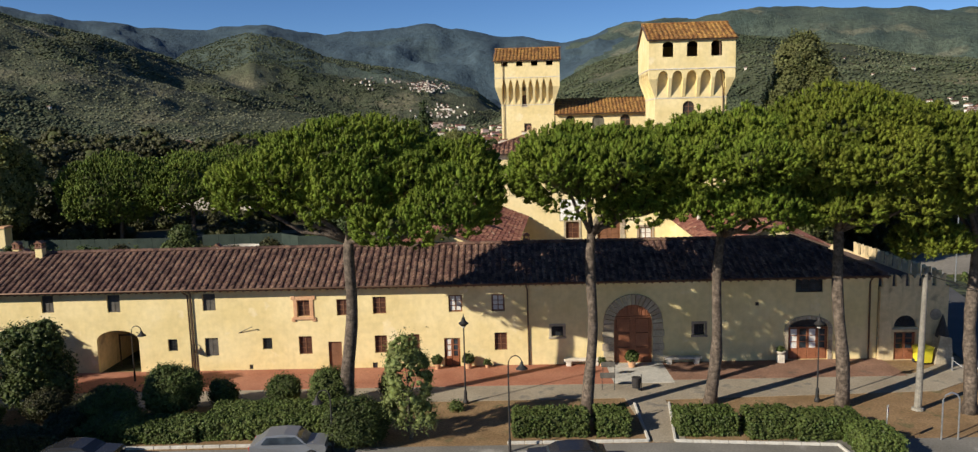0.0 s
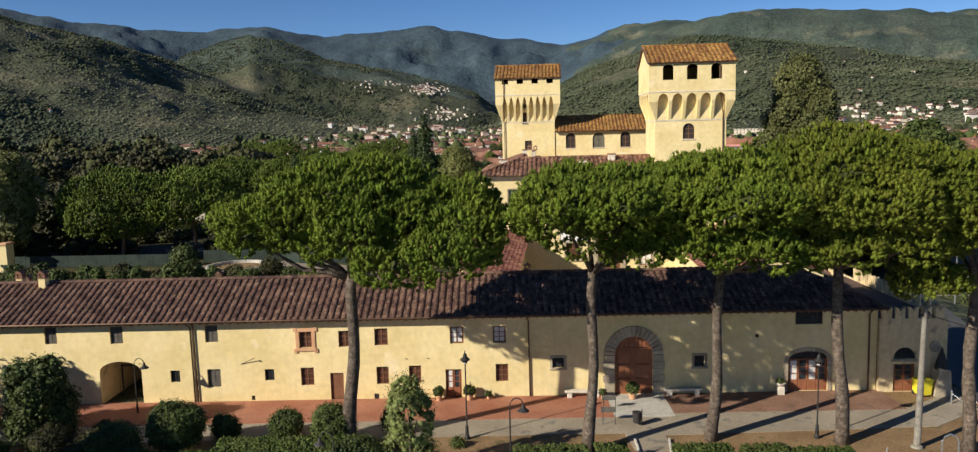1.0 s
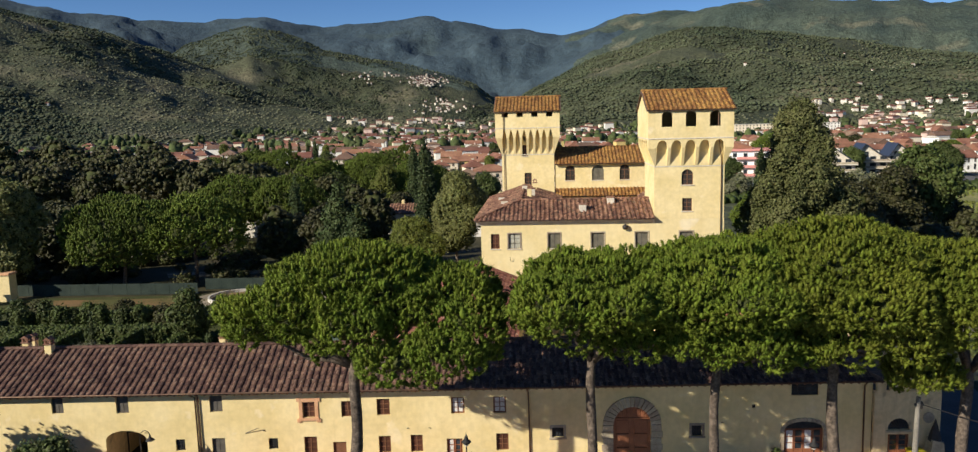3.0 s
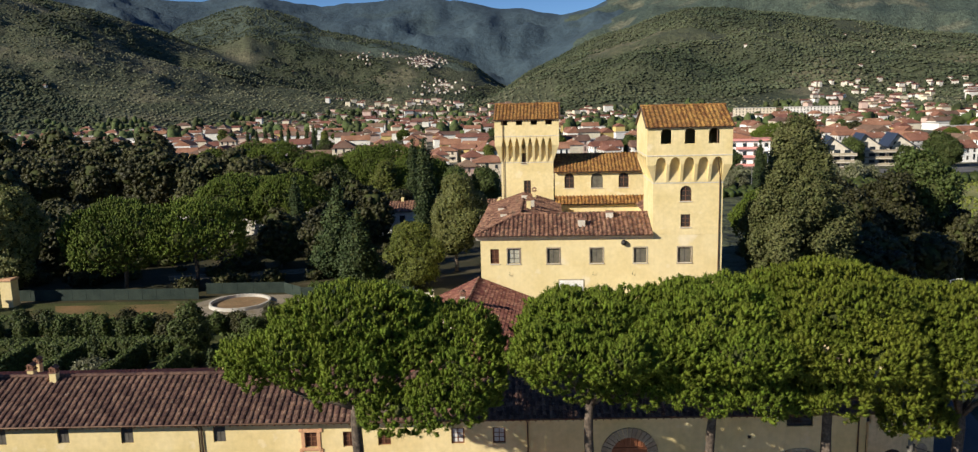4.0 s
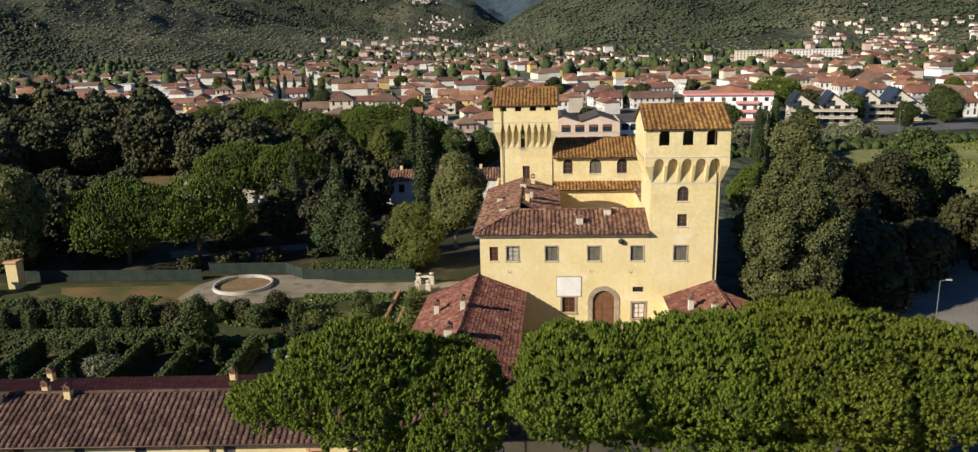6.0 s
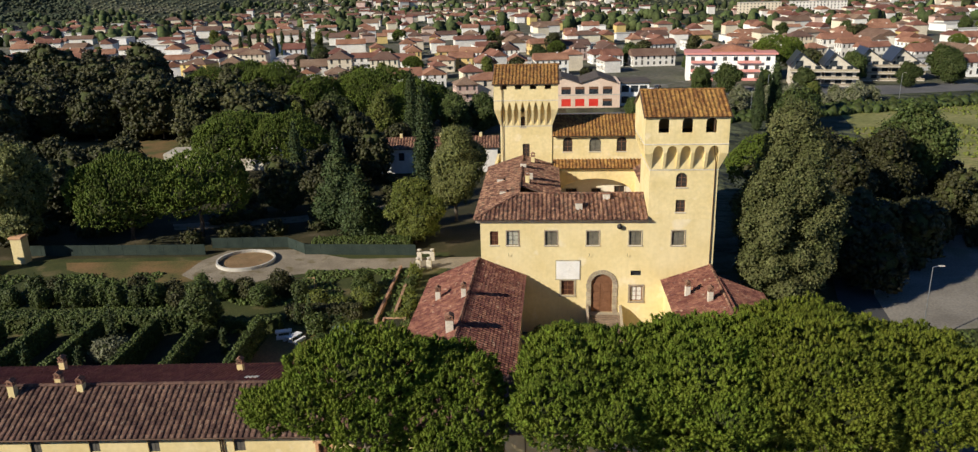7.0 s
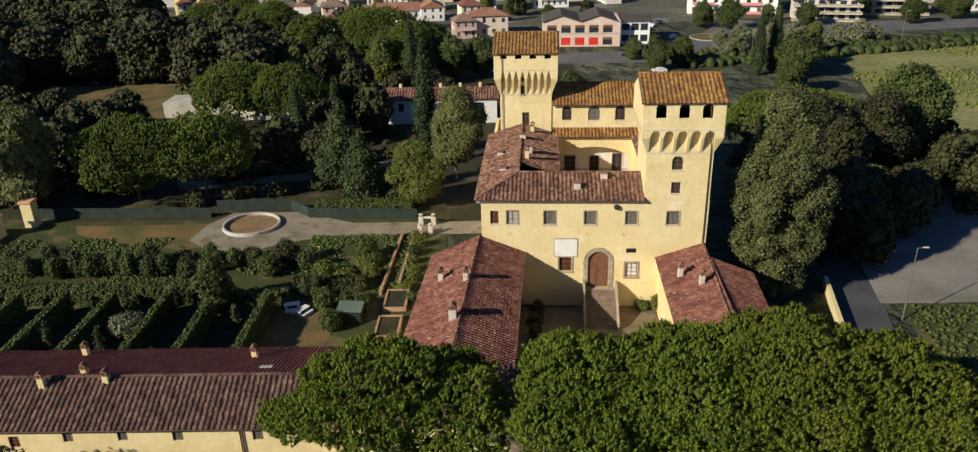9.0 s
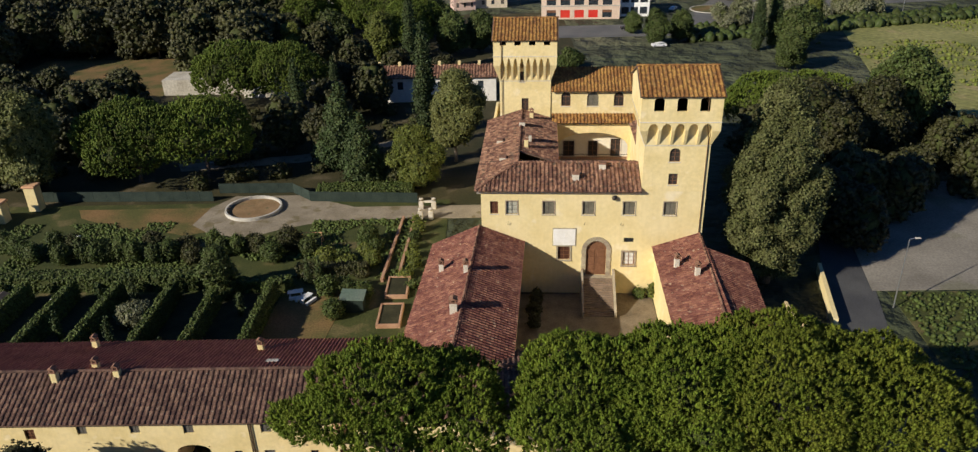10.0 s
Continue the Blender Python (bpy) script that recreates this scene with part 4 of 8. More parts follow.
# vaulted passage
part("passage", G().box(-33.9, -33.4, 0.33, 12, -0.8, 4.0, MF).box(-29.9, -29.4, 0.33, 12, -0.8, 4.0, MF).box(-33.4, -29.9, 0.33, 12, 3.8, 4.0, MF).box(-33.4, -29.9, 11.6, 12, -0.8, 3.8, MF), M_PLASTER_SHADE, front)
part("passage_gate", G().box(-32.6, -32.5, 2, 2.1, -0.6, 2.8, MF).box(-30.9, -30.8, 2, 2.1, -0.6, 2.8, MF).box(-32.5, -30.9, 2, 2.1, 2.6, 2.75, MF), M_IRON, front)
# roof
EZ, RY, RZF = 6.97, 66.9, 9.4
m1, w1, l1 = slope_frame((-62.3, 61.25, EZ), (30.7, 61.25, EZ), (-62.3, RY, RZF))
tiled_slope(front, m1, w1, l1, M_TILE_BROWN, seed=41, col=0.56, row=0.5, inside=lambda u, v: u < 93.0 - v * 0.93, shape=[(0, 0), (93.0, 0), (93.0 - l1 * 0.93, l1), (0, l1)],
            pieces=(M_TILE_PIECE, 300, lambda i, j: 30 < i and j < 3), name="front_slope", label="brown curved-tile roof slope with lichen")
m1, w1, l1 = slope_frame((30.7, 61.25, EZ), (30.7, 72.75, EZ), (25.0, RY, RZF))
tiled_slope(front, m1, w1, l1, M_TILE_BROWN, seed=42, inside=lambda u, v: v * 0.94 < u < w1 - v * 0.94, shape=[(0, 0), (w1, 0), (w1 / 2, l1)], name="hip_slope")
m1, w1, l1 = slope_frame((30.7, 72.75, EZ), (-12.0, 72.75, EZ), (0.0, RY, RZF))
tiled_slope(front, m1, w1, l1, M_TILE_BROWN, seed=43, inside=lambda u, v: u > v * 0.93, shape=[(0, 0), (w1, 0), (w1, l1), (l1 * 0.93, l1)], name="rear_slope")
m1, w1, l1 = slope_frame((-12.0, 76.4, 6.5), (-62.3, 76.4, 6.5), (-20.0, RY, RZF))
tiled_slope(front, m1, w1, l1, M_TILE_DARKRED, seed=44, col=0.42, row=0.9, name="rear_slope", label="dark red ribbed rear roof slope")
ridge_caps(front, (-62.3, RY, RZF + 0.04), (25.2, RY, RZF + 0.04), M_TILE_BROWN, r=0.2)
ridge_caps(front, (30.6, 61.4, EZ + 0.1), (25.2, RY, RZF + 0.04), M_TILE_BROWN)
g = G().box(-62.0, 30.2, 61.42, 61.995, 6.86, 6.95)
for k in range(150):
    g.box(-61.8 + 0.62 * k, -61.7 + 0.62 * k, 61.3, 61.99, 6.74, 6.855)
part("eaves_board", g, M_WOOD_DARK, front)
part("gutter", G().tube([(-62.2, 61.18, 6.98), (30.7, 61.18, 6.98)], 0.085, 7), M_COPPER, front)
for x in (-25.6, 2.05, 29.5):
    part("downpipe", G().tube([(x - 0.1, 61.2, 6.9), (x - 0.1, 61.5, 6.65), (x, 61.9, 6.4), (x + 0.05, 61.9, -0.3)], 0.065, 6), M_COPPER, front)
part("downpipe", G().tube([(-25.3, 61.2, 6.9), (-25.35, 61.9, 6.5), (-25.3, 61.9, -0.3)], 0.065, 6), M_COPPER, front)
part("rear_wall", G().box(-62.0, 30.2, 72.3, 72.6, -0.8, 6.9).box(-62.0, -12.0, 75.7, 76.0, -0.8, 6.4), M_PLASTER_OLD, front)
part("end_wall", G().box(29.88, 30.2, 62.33, 72.3, -0.8, 6.9).box(-62.0, -61.7, 62.33, 75.7, -0.8, 6.4), M_PLASTER_OLD, front)
part("wall_bracket", G().tube([(-21.6, 61.98, 3.2), (-20.4, 61.7, 3.75)], 0.03, 5), M_IRON, front)
for x in (-30, -20, -8, -6.2, 18.0):
    part("tie_plate", G().lathe(x, 61.97, [(0.08, 3.4), (0.08, 3.42)], 8), M_IRON, front)
for x, y, z, h, w in ((-40.0, 66.4, 9.2, 0.75, 0.62), (-46.3, 65.9, 9.0, 1.1, 0.62), (-46.5, 74.6, 7.1, 1.0, 0.6), (-27.0, 73.0, 7.5, 0.9, 0.6), (-43.0, 68.0, 8.9, 0.8, 0.6), (2.2, 67.2, 9.0, 0.6, 0.5)):
    chimney(x, y, z, h, w, label="ochre chimney stack with a pierced brick cap")
for x, y, z in ((-22, 72.9, 7.35), (-24.6, 69.2, 8.6)):
    solo("skylight", G().worn(-0.7, 0.7, -0.4, 0.4, 0, 0.12, 0.02), M_CONCRETE, "small grey skylight in the rear roof", "skylight", m=pose(x, y, z + 0.1, -16, 0, 0))

# low end building with a fanlight door and a battlemented wall
endb = thing("end_building", "small ochre end building with a fanlight door", "building")
ME = Matrix.Translation((0, 61.6, 0))
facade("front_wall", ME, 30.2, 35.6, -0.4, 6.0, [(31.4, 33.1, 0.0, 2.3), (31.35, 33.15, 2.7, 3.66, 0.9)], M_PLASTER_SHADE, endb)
glazed_door(endb, 32.25, 0.0, 1.7, 2.3, 2, ME, 0.4, False)
part("fan_grille", G().prism([(31.35, 2.72)] + [(32.25 - 0.9 * math.cos(math.pi * k / 12), 2.75 + 0.9 * math.sin(math.pi * k / 12)) for k in range(13)] + [(33.15, 2.72)], 0.18, 0.22, "y", ME), M_GLASS, endb)
for k in range(1, 10):
    a = math.pi * k / 10
    part("fan_bar", G().tube([(32.25, 61.68, 2.75), (32.25 - 0.88 * math.cos(a), 61.68, 2.75 + 0.88 * math.sin(a))], 0.03, 5), M_IRON, endb)
part("fan_hood", G().worn(31.2, 33.3, -0.1, 0.0, 2.5, 2.64, 0.02, ME), M_STONE, endb)
part("side_wall", G().box(35.3, 35.6, 61.92, 84, -0.2, 6.0), M_PLASTER_SHADE, endb)
part("flat_roof", G().box(30.2, 35.3, 61.92, 80, 5.7, 5.9), M_DECK, endb)
for k in range(5):
    x = 30.75 + k * 1.05
    part("merlon", G().prism([(x - 0.36, 6.0), (x + 0.36, 6.0), (x + 0.4, 7.0), (x + 0.14, 6.85), (x, 6.6), (x - 0.14, 6.85), (x - 0.4, 7.0)], 61.62, 61.9), M_PLASTER_SHADE, endb)
for k in range(10):
    y = 63.2 + k * 1.6
    part("merlon", G().prism([(y - 0.45, 6.0), (y + 0.45, 6.0), (y + 0.5, 7.1), (y + 0.16, 6.95), (y, 6.65), (y - 0.16, 6.95), (y - 0.5, 7.1)], 35.32, 35.58, "x"), M_PLASTER_SHADE, endb)
part("side_door", G().worn(35.6, 35.66, 63.4, 64.6, 0.6, 4.0, 0.02), M_WOOD_DARK, endb)
solo("roundel", G().prism([(0.45 * math.cos(math.pi * k / 8), 0.45 * math.sin(math.pi * k / 8)) for k in range(16)], 0, 0.08), M_STONE, "round stone wall plaque", "plaque", m=pose(34.6, 61.52, 3.7))

# ---- ground, hills and paving ----
# skylines: bearing (degrees right of ahead) and height above the plain (degrees), with the ridge's distance, the foot's distance and the ridge's fall behind it
RIDGES = [
    (4500, 2900, [(-60, 6.5), (-40, 7.6), (-32, 7.9), (-28.5, 7.16), (-25.2, 7.58), (-20.3, 6.9), (-16.2, 7.06), (-12.4, 6.7), (-8.1, 6.97), (-4.5, 7.35), (-2.7, 7.2), (0, 6.5), (4.4, 6.0), (6.2, 6.3), (8.8, 7.0), (11.4, 7.3), (20, 7.2), (60, 6)]),
    (3000, 1900, [(-60, 0), (-27, 2.0), (-23.6, 4.0), (-21.6, 5.4), (-19.5, 6.4), (-17.5, 7.0), (-15.4, 6.6), (-12.5, 5.6), (-9.9, 4.9), (-7.3, 4.3), (-4.6, 3.8), (-1.9, 2.8), (-0.2, 1.4), (3, 0), (60, 0)]),
    (2500, 1150, [(-60, 9.5), (-40, 9.0), (-32.2, 8.0), (-28.2, 6.8), (-25.4, 5.9), (-20.5, 4.2), (-17.7, 3.2), (-14.8, 2.3), (-11.8, 1.6), (-8.3, 0.9), (-4.7, 0.3), (-2, 0), (60, 0)]),
    (2300, 1150, [(-60, 0), (-2, 0), (-0.2, 0.6), (2.1, 2.1), (4.4, 3.2), (6.6, 4.4), (8.8, 5.1), (11, 5.7), (13.1, 6.0), (16.4, 5.7), (19.2, 5.3), (22.3, 4.8), (27.8, 3.9), (31, 3.4), (45, 4), (60, 4)]),
    (3900, 2500, [(-60, 0), (1, 2), (4.4, 4.3), (6.6, 5.1), (8.8, 6.1), (11, 6.75), (13.1, 7.2), (15.6, 7.65), (18, 7.8), (21.1, 7.4), (24.8, 7.1), (27.3, 6.8), (28.4, 6.4), (31, 5.9), (40, 6.5), (60, 6)]),
]


def hill_height(x, y):
    r = math.hypot(x, y)
    if r < 900 or y < -200:
        return 0.0
    b = math.degrees(math.atan2(x, y))
    best = 0.0
    for ridge, foot, prof in RIDGES:
        e = float(np.interp(b, [p[0] for p in prof], [p[1] for p in prof]))
        if e <= 0:
            continue
        s = (r - foot) / (ridge - foot)
        s = max(0.0, min(1.0, s)) if r <= ridge else max(0.0, 1 - (r - ridge) / (0.35 * ridge))
        s = s * s * (3 - 2 * s) * 0.45 + s * 0.55
        h = ridge * math.tan(radians(e)) * s
        q = Vector((x / 520, y / 520, ridge * 0.01))
        n = noise.fractal(q, 0.9, 2.1, 5)
        h *= 1 + 0.42 * n * (1 - 0.8 * s)
        h += ridge * 0.009 * noise.fractal(Vector((x / 170, y / 170, ridge * 0.02)), 0.8, 2.0, 4) * min(1.0, 5 * s * (1 - s))
        best = max(best, h + 19 * s)
    return best


bear = sorted({*[round(-46 + 0.3 * k, 2) for k in range(307)], *range(-180, -46, 6), *range(48, 180, 6)})
rad = [0.5, 60, 150, 300, 500, 700, 900] + [900 * (4900 / 900) ** (k / 95) for k in range(1, 96)]
gv, gf = [], []
nb = len(bear)
for r in rad:
    for b in bear:
        x, y = r * math.sin(radians(b)), r * math.cos(radians(b))
        gv.append((x, y, hill_height(x, y) - (0.6 if r < 800 else 0.3) + (0.56 if r < 800 else 0)))
for i in range(len(rad) - 1):
    gf += [(i * nb + k, i * nb + (k + 1) % nb, (i + 1) * nb + (k + 1) % nb, (i + 1) * nb + k) for k in range(nb)]
gm = bpy.data.meshes.new("ground")
gm.from_pydata(gv, [], gf)
gm.polygons.foreach_set("use_smooth", [True] * len(gm.polygons))
M_GROUND = mat("valley_and_forest_floor", (0.034, 0.044, 0.022), (0.076, 0.082, 0.044), big=0.004, small=0.09, contrast=0.5, bump=1.0, depth=5.0, spots=(0.135, 0.125, 0.075), spot_scale=0.0055, spot_at=0.56)
gm.materials.append(M_GROUND)
# distance haze over the far ridges is put into this bluish forest colour
M_FARWOOD = mat("haze_blue_far_forest", (0.036, 0.060, 0.078), (0.049, 0.076, 0.093), big=0.003, small=0.03, contrast=0.22, bump=0.6, depth=10.0, spots=(0.044, 0.068, 0.076), spot_scale=0.004, spot_at=0.6)
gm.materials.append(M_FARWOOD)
# spur paler and bluer than the near slopes, haze again put into colour
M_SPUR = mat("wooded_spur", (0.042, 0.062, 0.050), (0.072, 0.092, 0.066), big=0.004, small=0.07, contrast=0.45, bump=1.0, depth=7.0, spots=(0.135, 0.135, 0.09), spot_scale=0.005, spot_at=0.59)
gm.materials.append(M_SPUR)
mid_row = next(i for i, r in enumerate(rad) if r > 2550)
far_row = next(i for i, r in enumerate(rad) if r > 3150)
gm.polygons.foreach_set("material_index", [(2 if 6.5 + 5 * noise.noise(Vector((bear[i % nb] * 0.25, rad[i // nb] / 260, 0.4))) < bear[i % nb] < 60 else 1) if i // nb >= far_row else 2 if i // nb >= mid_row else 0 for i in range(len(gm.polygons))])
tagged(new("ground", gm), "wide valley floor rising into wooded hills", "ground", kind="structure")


def patch(name, poly, z, material, label, category="ground", thick=0.25):
    return solo(name, G().prism(poly, z - thick, z, "z"), material, label, category, kind="structure")


def rect(x0, x1, y0, y1):
    return [(x0, y0), (x1, y0), (x1, y1), (x0, y1)]


M_LOT = mat("trodden_gravel", (0.185, 0.165, 0.135), (0.26, 0.235, 0.195), big=0.12, small=3, contrast=0.2, bump=0.4, spots=(0.17, 0.16, 0.11), spot_scale=0.1, spot_at=0.57)
patch("yard", rect(-90, 60, -30, 62.5), -0.02, M_EARTH, "bare earth strewn with brown pine needles")
patch("parking", rect(-60, 40, -25, 45.9), 0.0, M_ASPHALT, "worn grey asphalt of the car park", "road")
patch("lane", [(-40, 53.6), (8.6, 53.9), (9.2, 46.0), (11.2, 46.0), (11.4, 53.4), (31, 54.2), (36, 57.4), (36, 61.5), (31.0, 58.0), (-40, 57.0)], 0.02, M_LANE, "worn pale concrete lane in front of the building", "road")
patch("pavement", rect(-40, 8.3, 57.0, 61.99), 0.06, M_BRICKPAVE, "red brick pavement along the facade", "pavement", 0.4)
patch("pavement", rect(12.9, 30.5, 57.6, 61.99), 0.06, M_PAVER, "worn brown brick pavement along the facade", "pavement", 0.4)
patch("threshold", rect(8.3, 12.9, 57.0, 61.99), 0.05, M_CONCRETE, "grey stone threshold before the portal", "pavement", 0.4)
patch("road", [(36.5, 40), (46, 40), (47.5, 75), (53, 96), (61, 118), (54, 122), (47, 100), (40.5, 80), (36.5, 60)], 0.03, M_ROAD, "dark asphalt road beside the villa", "road")
patch("lot", [(52.5, 96), (120, 96), (140, 135), (64, 134), (57, 118)], 0.07, M_LOT, "pale gravel car park", "ground")
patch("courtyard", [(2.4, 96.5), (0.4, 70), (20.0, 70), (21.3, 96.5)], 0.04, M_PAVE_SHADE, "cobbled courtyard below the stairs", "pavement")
patch("garden", rect(-100, -9.0, 76.2, 130), 0.03, M_LAWN, "garden lawn with dry patches", "lawn")
patch("terrace", [(-74, 124.5), (-66, 120.5), (-58, 119.0), (-53, 117.0), (-49, 118.5), (-48, 128.0), (-76, 128.0)], 0.05, M_DRYLAWN, "dry brown earth terrace", "ground")
patch("path", [(-53, 121), (-49.5, 118), (-45, 116.5), (-41, 116.2), (-37.5, 118.6), (-33, 120.6), (-26, 122.0), (-2.5, 122.2), (-2.5, 127.4), (-26, 127.4), (-37, 133), (-49, 133.0), (-52, 128)], 0.07, M_GRAVEL, "pale gravel garden path", "path")
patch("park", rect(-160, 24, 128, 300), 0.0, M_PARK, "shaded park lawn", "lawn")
patch("park_walk", [(-64, 146), (-40, 150), (-20, 160), (-20, 163), (-42, 154), (-66, 150)], 0.03, M_GRAVEL, "curving gravel path in the park", "path")
patch("meadow", [(70, 150), (95, 135), (260, 140), (300, 300), (118, 278), (96, 190)], 0.03, M_FIELD, "dry yellow-green meadow", "field")
patch("glade", rect(-140, -88, 195, 240), 0.03, M_DRYLAWN, "dry brown clearing in the park", "ground")
M_STREET = mat("worn_street_asphalt", (0.10, 0.10, 0.10), (0.15, 0.145, 0.14), big=0.1, small=4, contrast=0.2, bump=0.3)
patch("street", [(-20, 258), (70, 258), (110, 330), (98, 345), (62, 276), (-20, 276)], 0.04, M_STREET, "asphalt street with a roundabout", "road")
M_TOWNYARD = mat("town_gardens_and_yards", (0.07, 0.075, 0.038), (0.135, 0.125, 0.09), big=0.03, small=0.6, contrast=0.35, bump=0.3, spots=(0.22, 0.205, 0.175), spot_scale=0.05, spot_at=0.58)
patch("town_ground", [(-420, 330), (-60, 310), (110, 345), (300, 310), (480, 330), (520, 900), (-560, 900)], 0.0, M_TOWNYARD, "streets and yards of the town", "ground")

# pool basin
pool = thing("pool", "round empty stone basin with a pale rim", "basin", pose(-44.0, 127.0, 0.07))
part("basin_rim", G().lathe(0, 0, [(4.66, -0.1), (4.66, 0.55), (4.98, 0.55), (5.02, 0.0), (4.66, -0.1)], 40, False), M_CONCRETE, pool)
part("basin_floor", G().lathe(0, 0, [(4.64, 0.0), (4.64, 0.06)], 40), M_EARTH, pool)
# dark sheet stands for the shade between the tall hedges
patch("garden_beds", rect(-84, -32, 77.0, 98), 0.06, M_BEDS, "garden beds darkened for the shade between the hedges", "ground")

# ---- trees ----
RNG = np.random.default_rng(7)


def unit(a):
    return a / np.maximum(np.linalg.norm(a, axis=1, keepdims=True), 1e-6)


def blades(c, d, length, width, rng):
    """One narrow triangle a blade, from c along d."""
    s = unit(np.cross(d, rng.normal(size=d.shape))) * (width / 2)[:, None]
    v = np.stack([c - s, c + s, c + d * length[:, None]], 1).reshape(-1, 3)
    return v, np.arange(len(v)).reshape(-1, 3)


def leaves(c, n, size, rng):
    """One diamond a leaf cluster, lying roughly across n."""
    n = unit(n + rng.normal(size=n.shape) * 0.7)
    a = unit(np.cross(n, rng.normal(size=n.shape)))
    b = np.cross(n, a)
    sz = size[:, None]
    v = np.stack([c - a * sz, c - b * sz * 0.55, c + a * sz, c + b * sz * 0.55], 1).reshape(-1, 3)
    i = np.arange(len(c))[:, None] * 4
    return v, np.concatenate([i + [0, 1, 2], i + [0, 2, 3]], 0)


def crown_points(lobes, spacing, rng, under=-0.3):
    """Points and normals spread over the outside of a set of ellipsoids (x, y, z, rx, ry, rz)."""
    P, N = [], []
    lobes = np.asarray(lobes, float)
    for k, (x, y, z, rx, ry, rz) in enumerate(lobes):
        area = 4 * math.pi * (((rx * ry) ** 1.6 + (rx * rz) ** 1.6 + (ry * rz) ** 1.6) / 3) ** (1 / 1.6)
        d = unit(rng.normal(size=(max(8, int(area / spacing ** 2)), 3)))
        d = d[d[:, 2] > under + rng.random(len(d)) * 0.25]
        p = np.array([x, y, z]) + d * [rx, ry, rz] * (1 + rng.normal(size=(len(d), 1)) * 0.035)
        keep = np.ones(len(p), bool)
        for j, (x2, y2, z2, a, b, c) in enumerate(lobes):
            if j != k:
                keep &= (((p - [x2, y2, z2]) / [a, b, c]) ** 2).sum(1) > 0.80
        P.append(p[keep])
        N.append(unit(d / [rx, ry, rz])[keep])
    return np.concatenate(P), np.concatenate(N)


# solid hull added behind the leaves to fill the crown
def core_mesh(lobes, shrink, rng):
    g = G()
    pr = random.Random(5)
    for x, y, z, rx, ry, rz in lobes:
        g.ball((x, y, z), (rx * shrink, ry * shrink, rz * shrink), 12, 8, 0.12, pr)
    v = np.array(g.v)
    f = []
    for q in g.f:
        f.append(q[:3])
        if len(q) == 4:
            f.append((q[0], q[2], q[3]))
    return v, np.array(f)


def tri_ball(nu, nv):
    g = G().ball((0, 0, 0), 1.0, nu, nv)
    f = []
    for q in g.f:
        f.append(q[:3])
        if len(q) == 4:
            f.append((q[0], q[2], q[3]))
    return np.array(g.v), np.array(f)


def puffs(p, axis, size, stretch, rng, nu=6, nv=5, rough=0.22):
    """Rough little cushions of needles or leaves, drawn out along their axis."""
    bv, bf = tri_ball(nu, nv)
    a = unit(np.cross(axis, rng.normal(size=axis.shape)))
    b = np.cross(axis, a)
    k = bv[None] * (1 + rng.uniform(-rough, rough, (len(p), len(bv), 1))) * size[:, None, None]
    v = p[:, None] + k[..., :1] * a[:, None] + k[..., 1:2] * b[:, None] + k[..., 2:] * stretch * axis[:, None]
    return v.reshape(-1, 3), (bf[None] + (np.arange(len(p)) * len(bv))[:, None, None]).reshape(-1, 3)


def swell(p, n, amount, scale):
    """Pushes points out and in by a broad noise, so that the crown falls into pads."""
    w = np.array([noise.noise(Vector(q) / scale) for q in p])
    return p + n * (w * amount)[:, None]


def pine_crown(name, lobes, material, rng, spacing=0.275, tuft=0.145, per=17, width=0.033, under=-0.86, ball=(4, 3), gaps=-0.40, inner=0.37, heart=0.43):
    """Clumps of upright needle tufts with gaps between them, over a looser inner layer."""
    shells = [(lobes, spacing, tuft, per, under, gaps), ([(x, y, z - 0.06 * c, a * 0.84, b * 0.84, c * 0.80) for x, y, z, a, b, c in lobes], inner, tuft * 1.3, max(4, per // 2), -0.3, -0.42)]
    V, F = [], []
    count = 0
    for shell, gap, big, many, low, hole in shells:
        p, n = crown_points(shell, gap, rng, low)
        keep = np.array([noise.noise(Vector(q) / (gap * 4.2) + Vector((7.3, 1.1, 4.2))) for q in p]) > hole
        p, n = p[keep], n[keep]
        p = swell(swell(p, n, 0.80, 1.7), n, 0.42, gap * 2.4)
        axis = unit(n * 0.7 + np.array([0, 0, 0.7]) + rng.normal(size=n.shape) * 0.25)
        size = big * (0.6 + 0.7 * rng.random(len(p)))
        v1, f1 = puffs(p, axis, size * 0.78, 1.9, rng, *ball, 0.45)
        base = np.repeat(p, many, 0)
        ax = np.repeat(axis, many, 0)
        d = unit(ax * 0.95 + unit(rng.normal(size=base.shape)) * 0.9)
        sz = np.repeat(size, many)
        v2, f2 = blades(base + d * (sz * 0.4)[:, None], d, sz * (1.3 + 1.1 * rng.random(len(base))), width * (0.7 + 0.6 * rng.random(len(base))), rng)
        for v, f in ((v1, f1), (v2, f2)):
            V.append(v)
            F.append(f + count)
            count += len(v)
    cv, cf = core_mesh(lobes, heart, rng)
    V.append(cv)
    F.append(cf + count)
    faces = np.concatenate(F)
    return array_mesh(name, np.concatenate(V), faces, [material, M_CORE_SHADE], np.r_[np.zeros(len(faces) - len(cf)), np.ones(len(cf))])


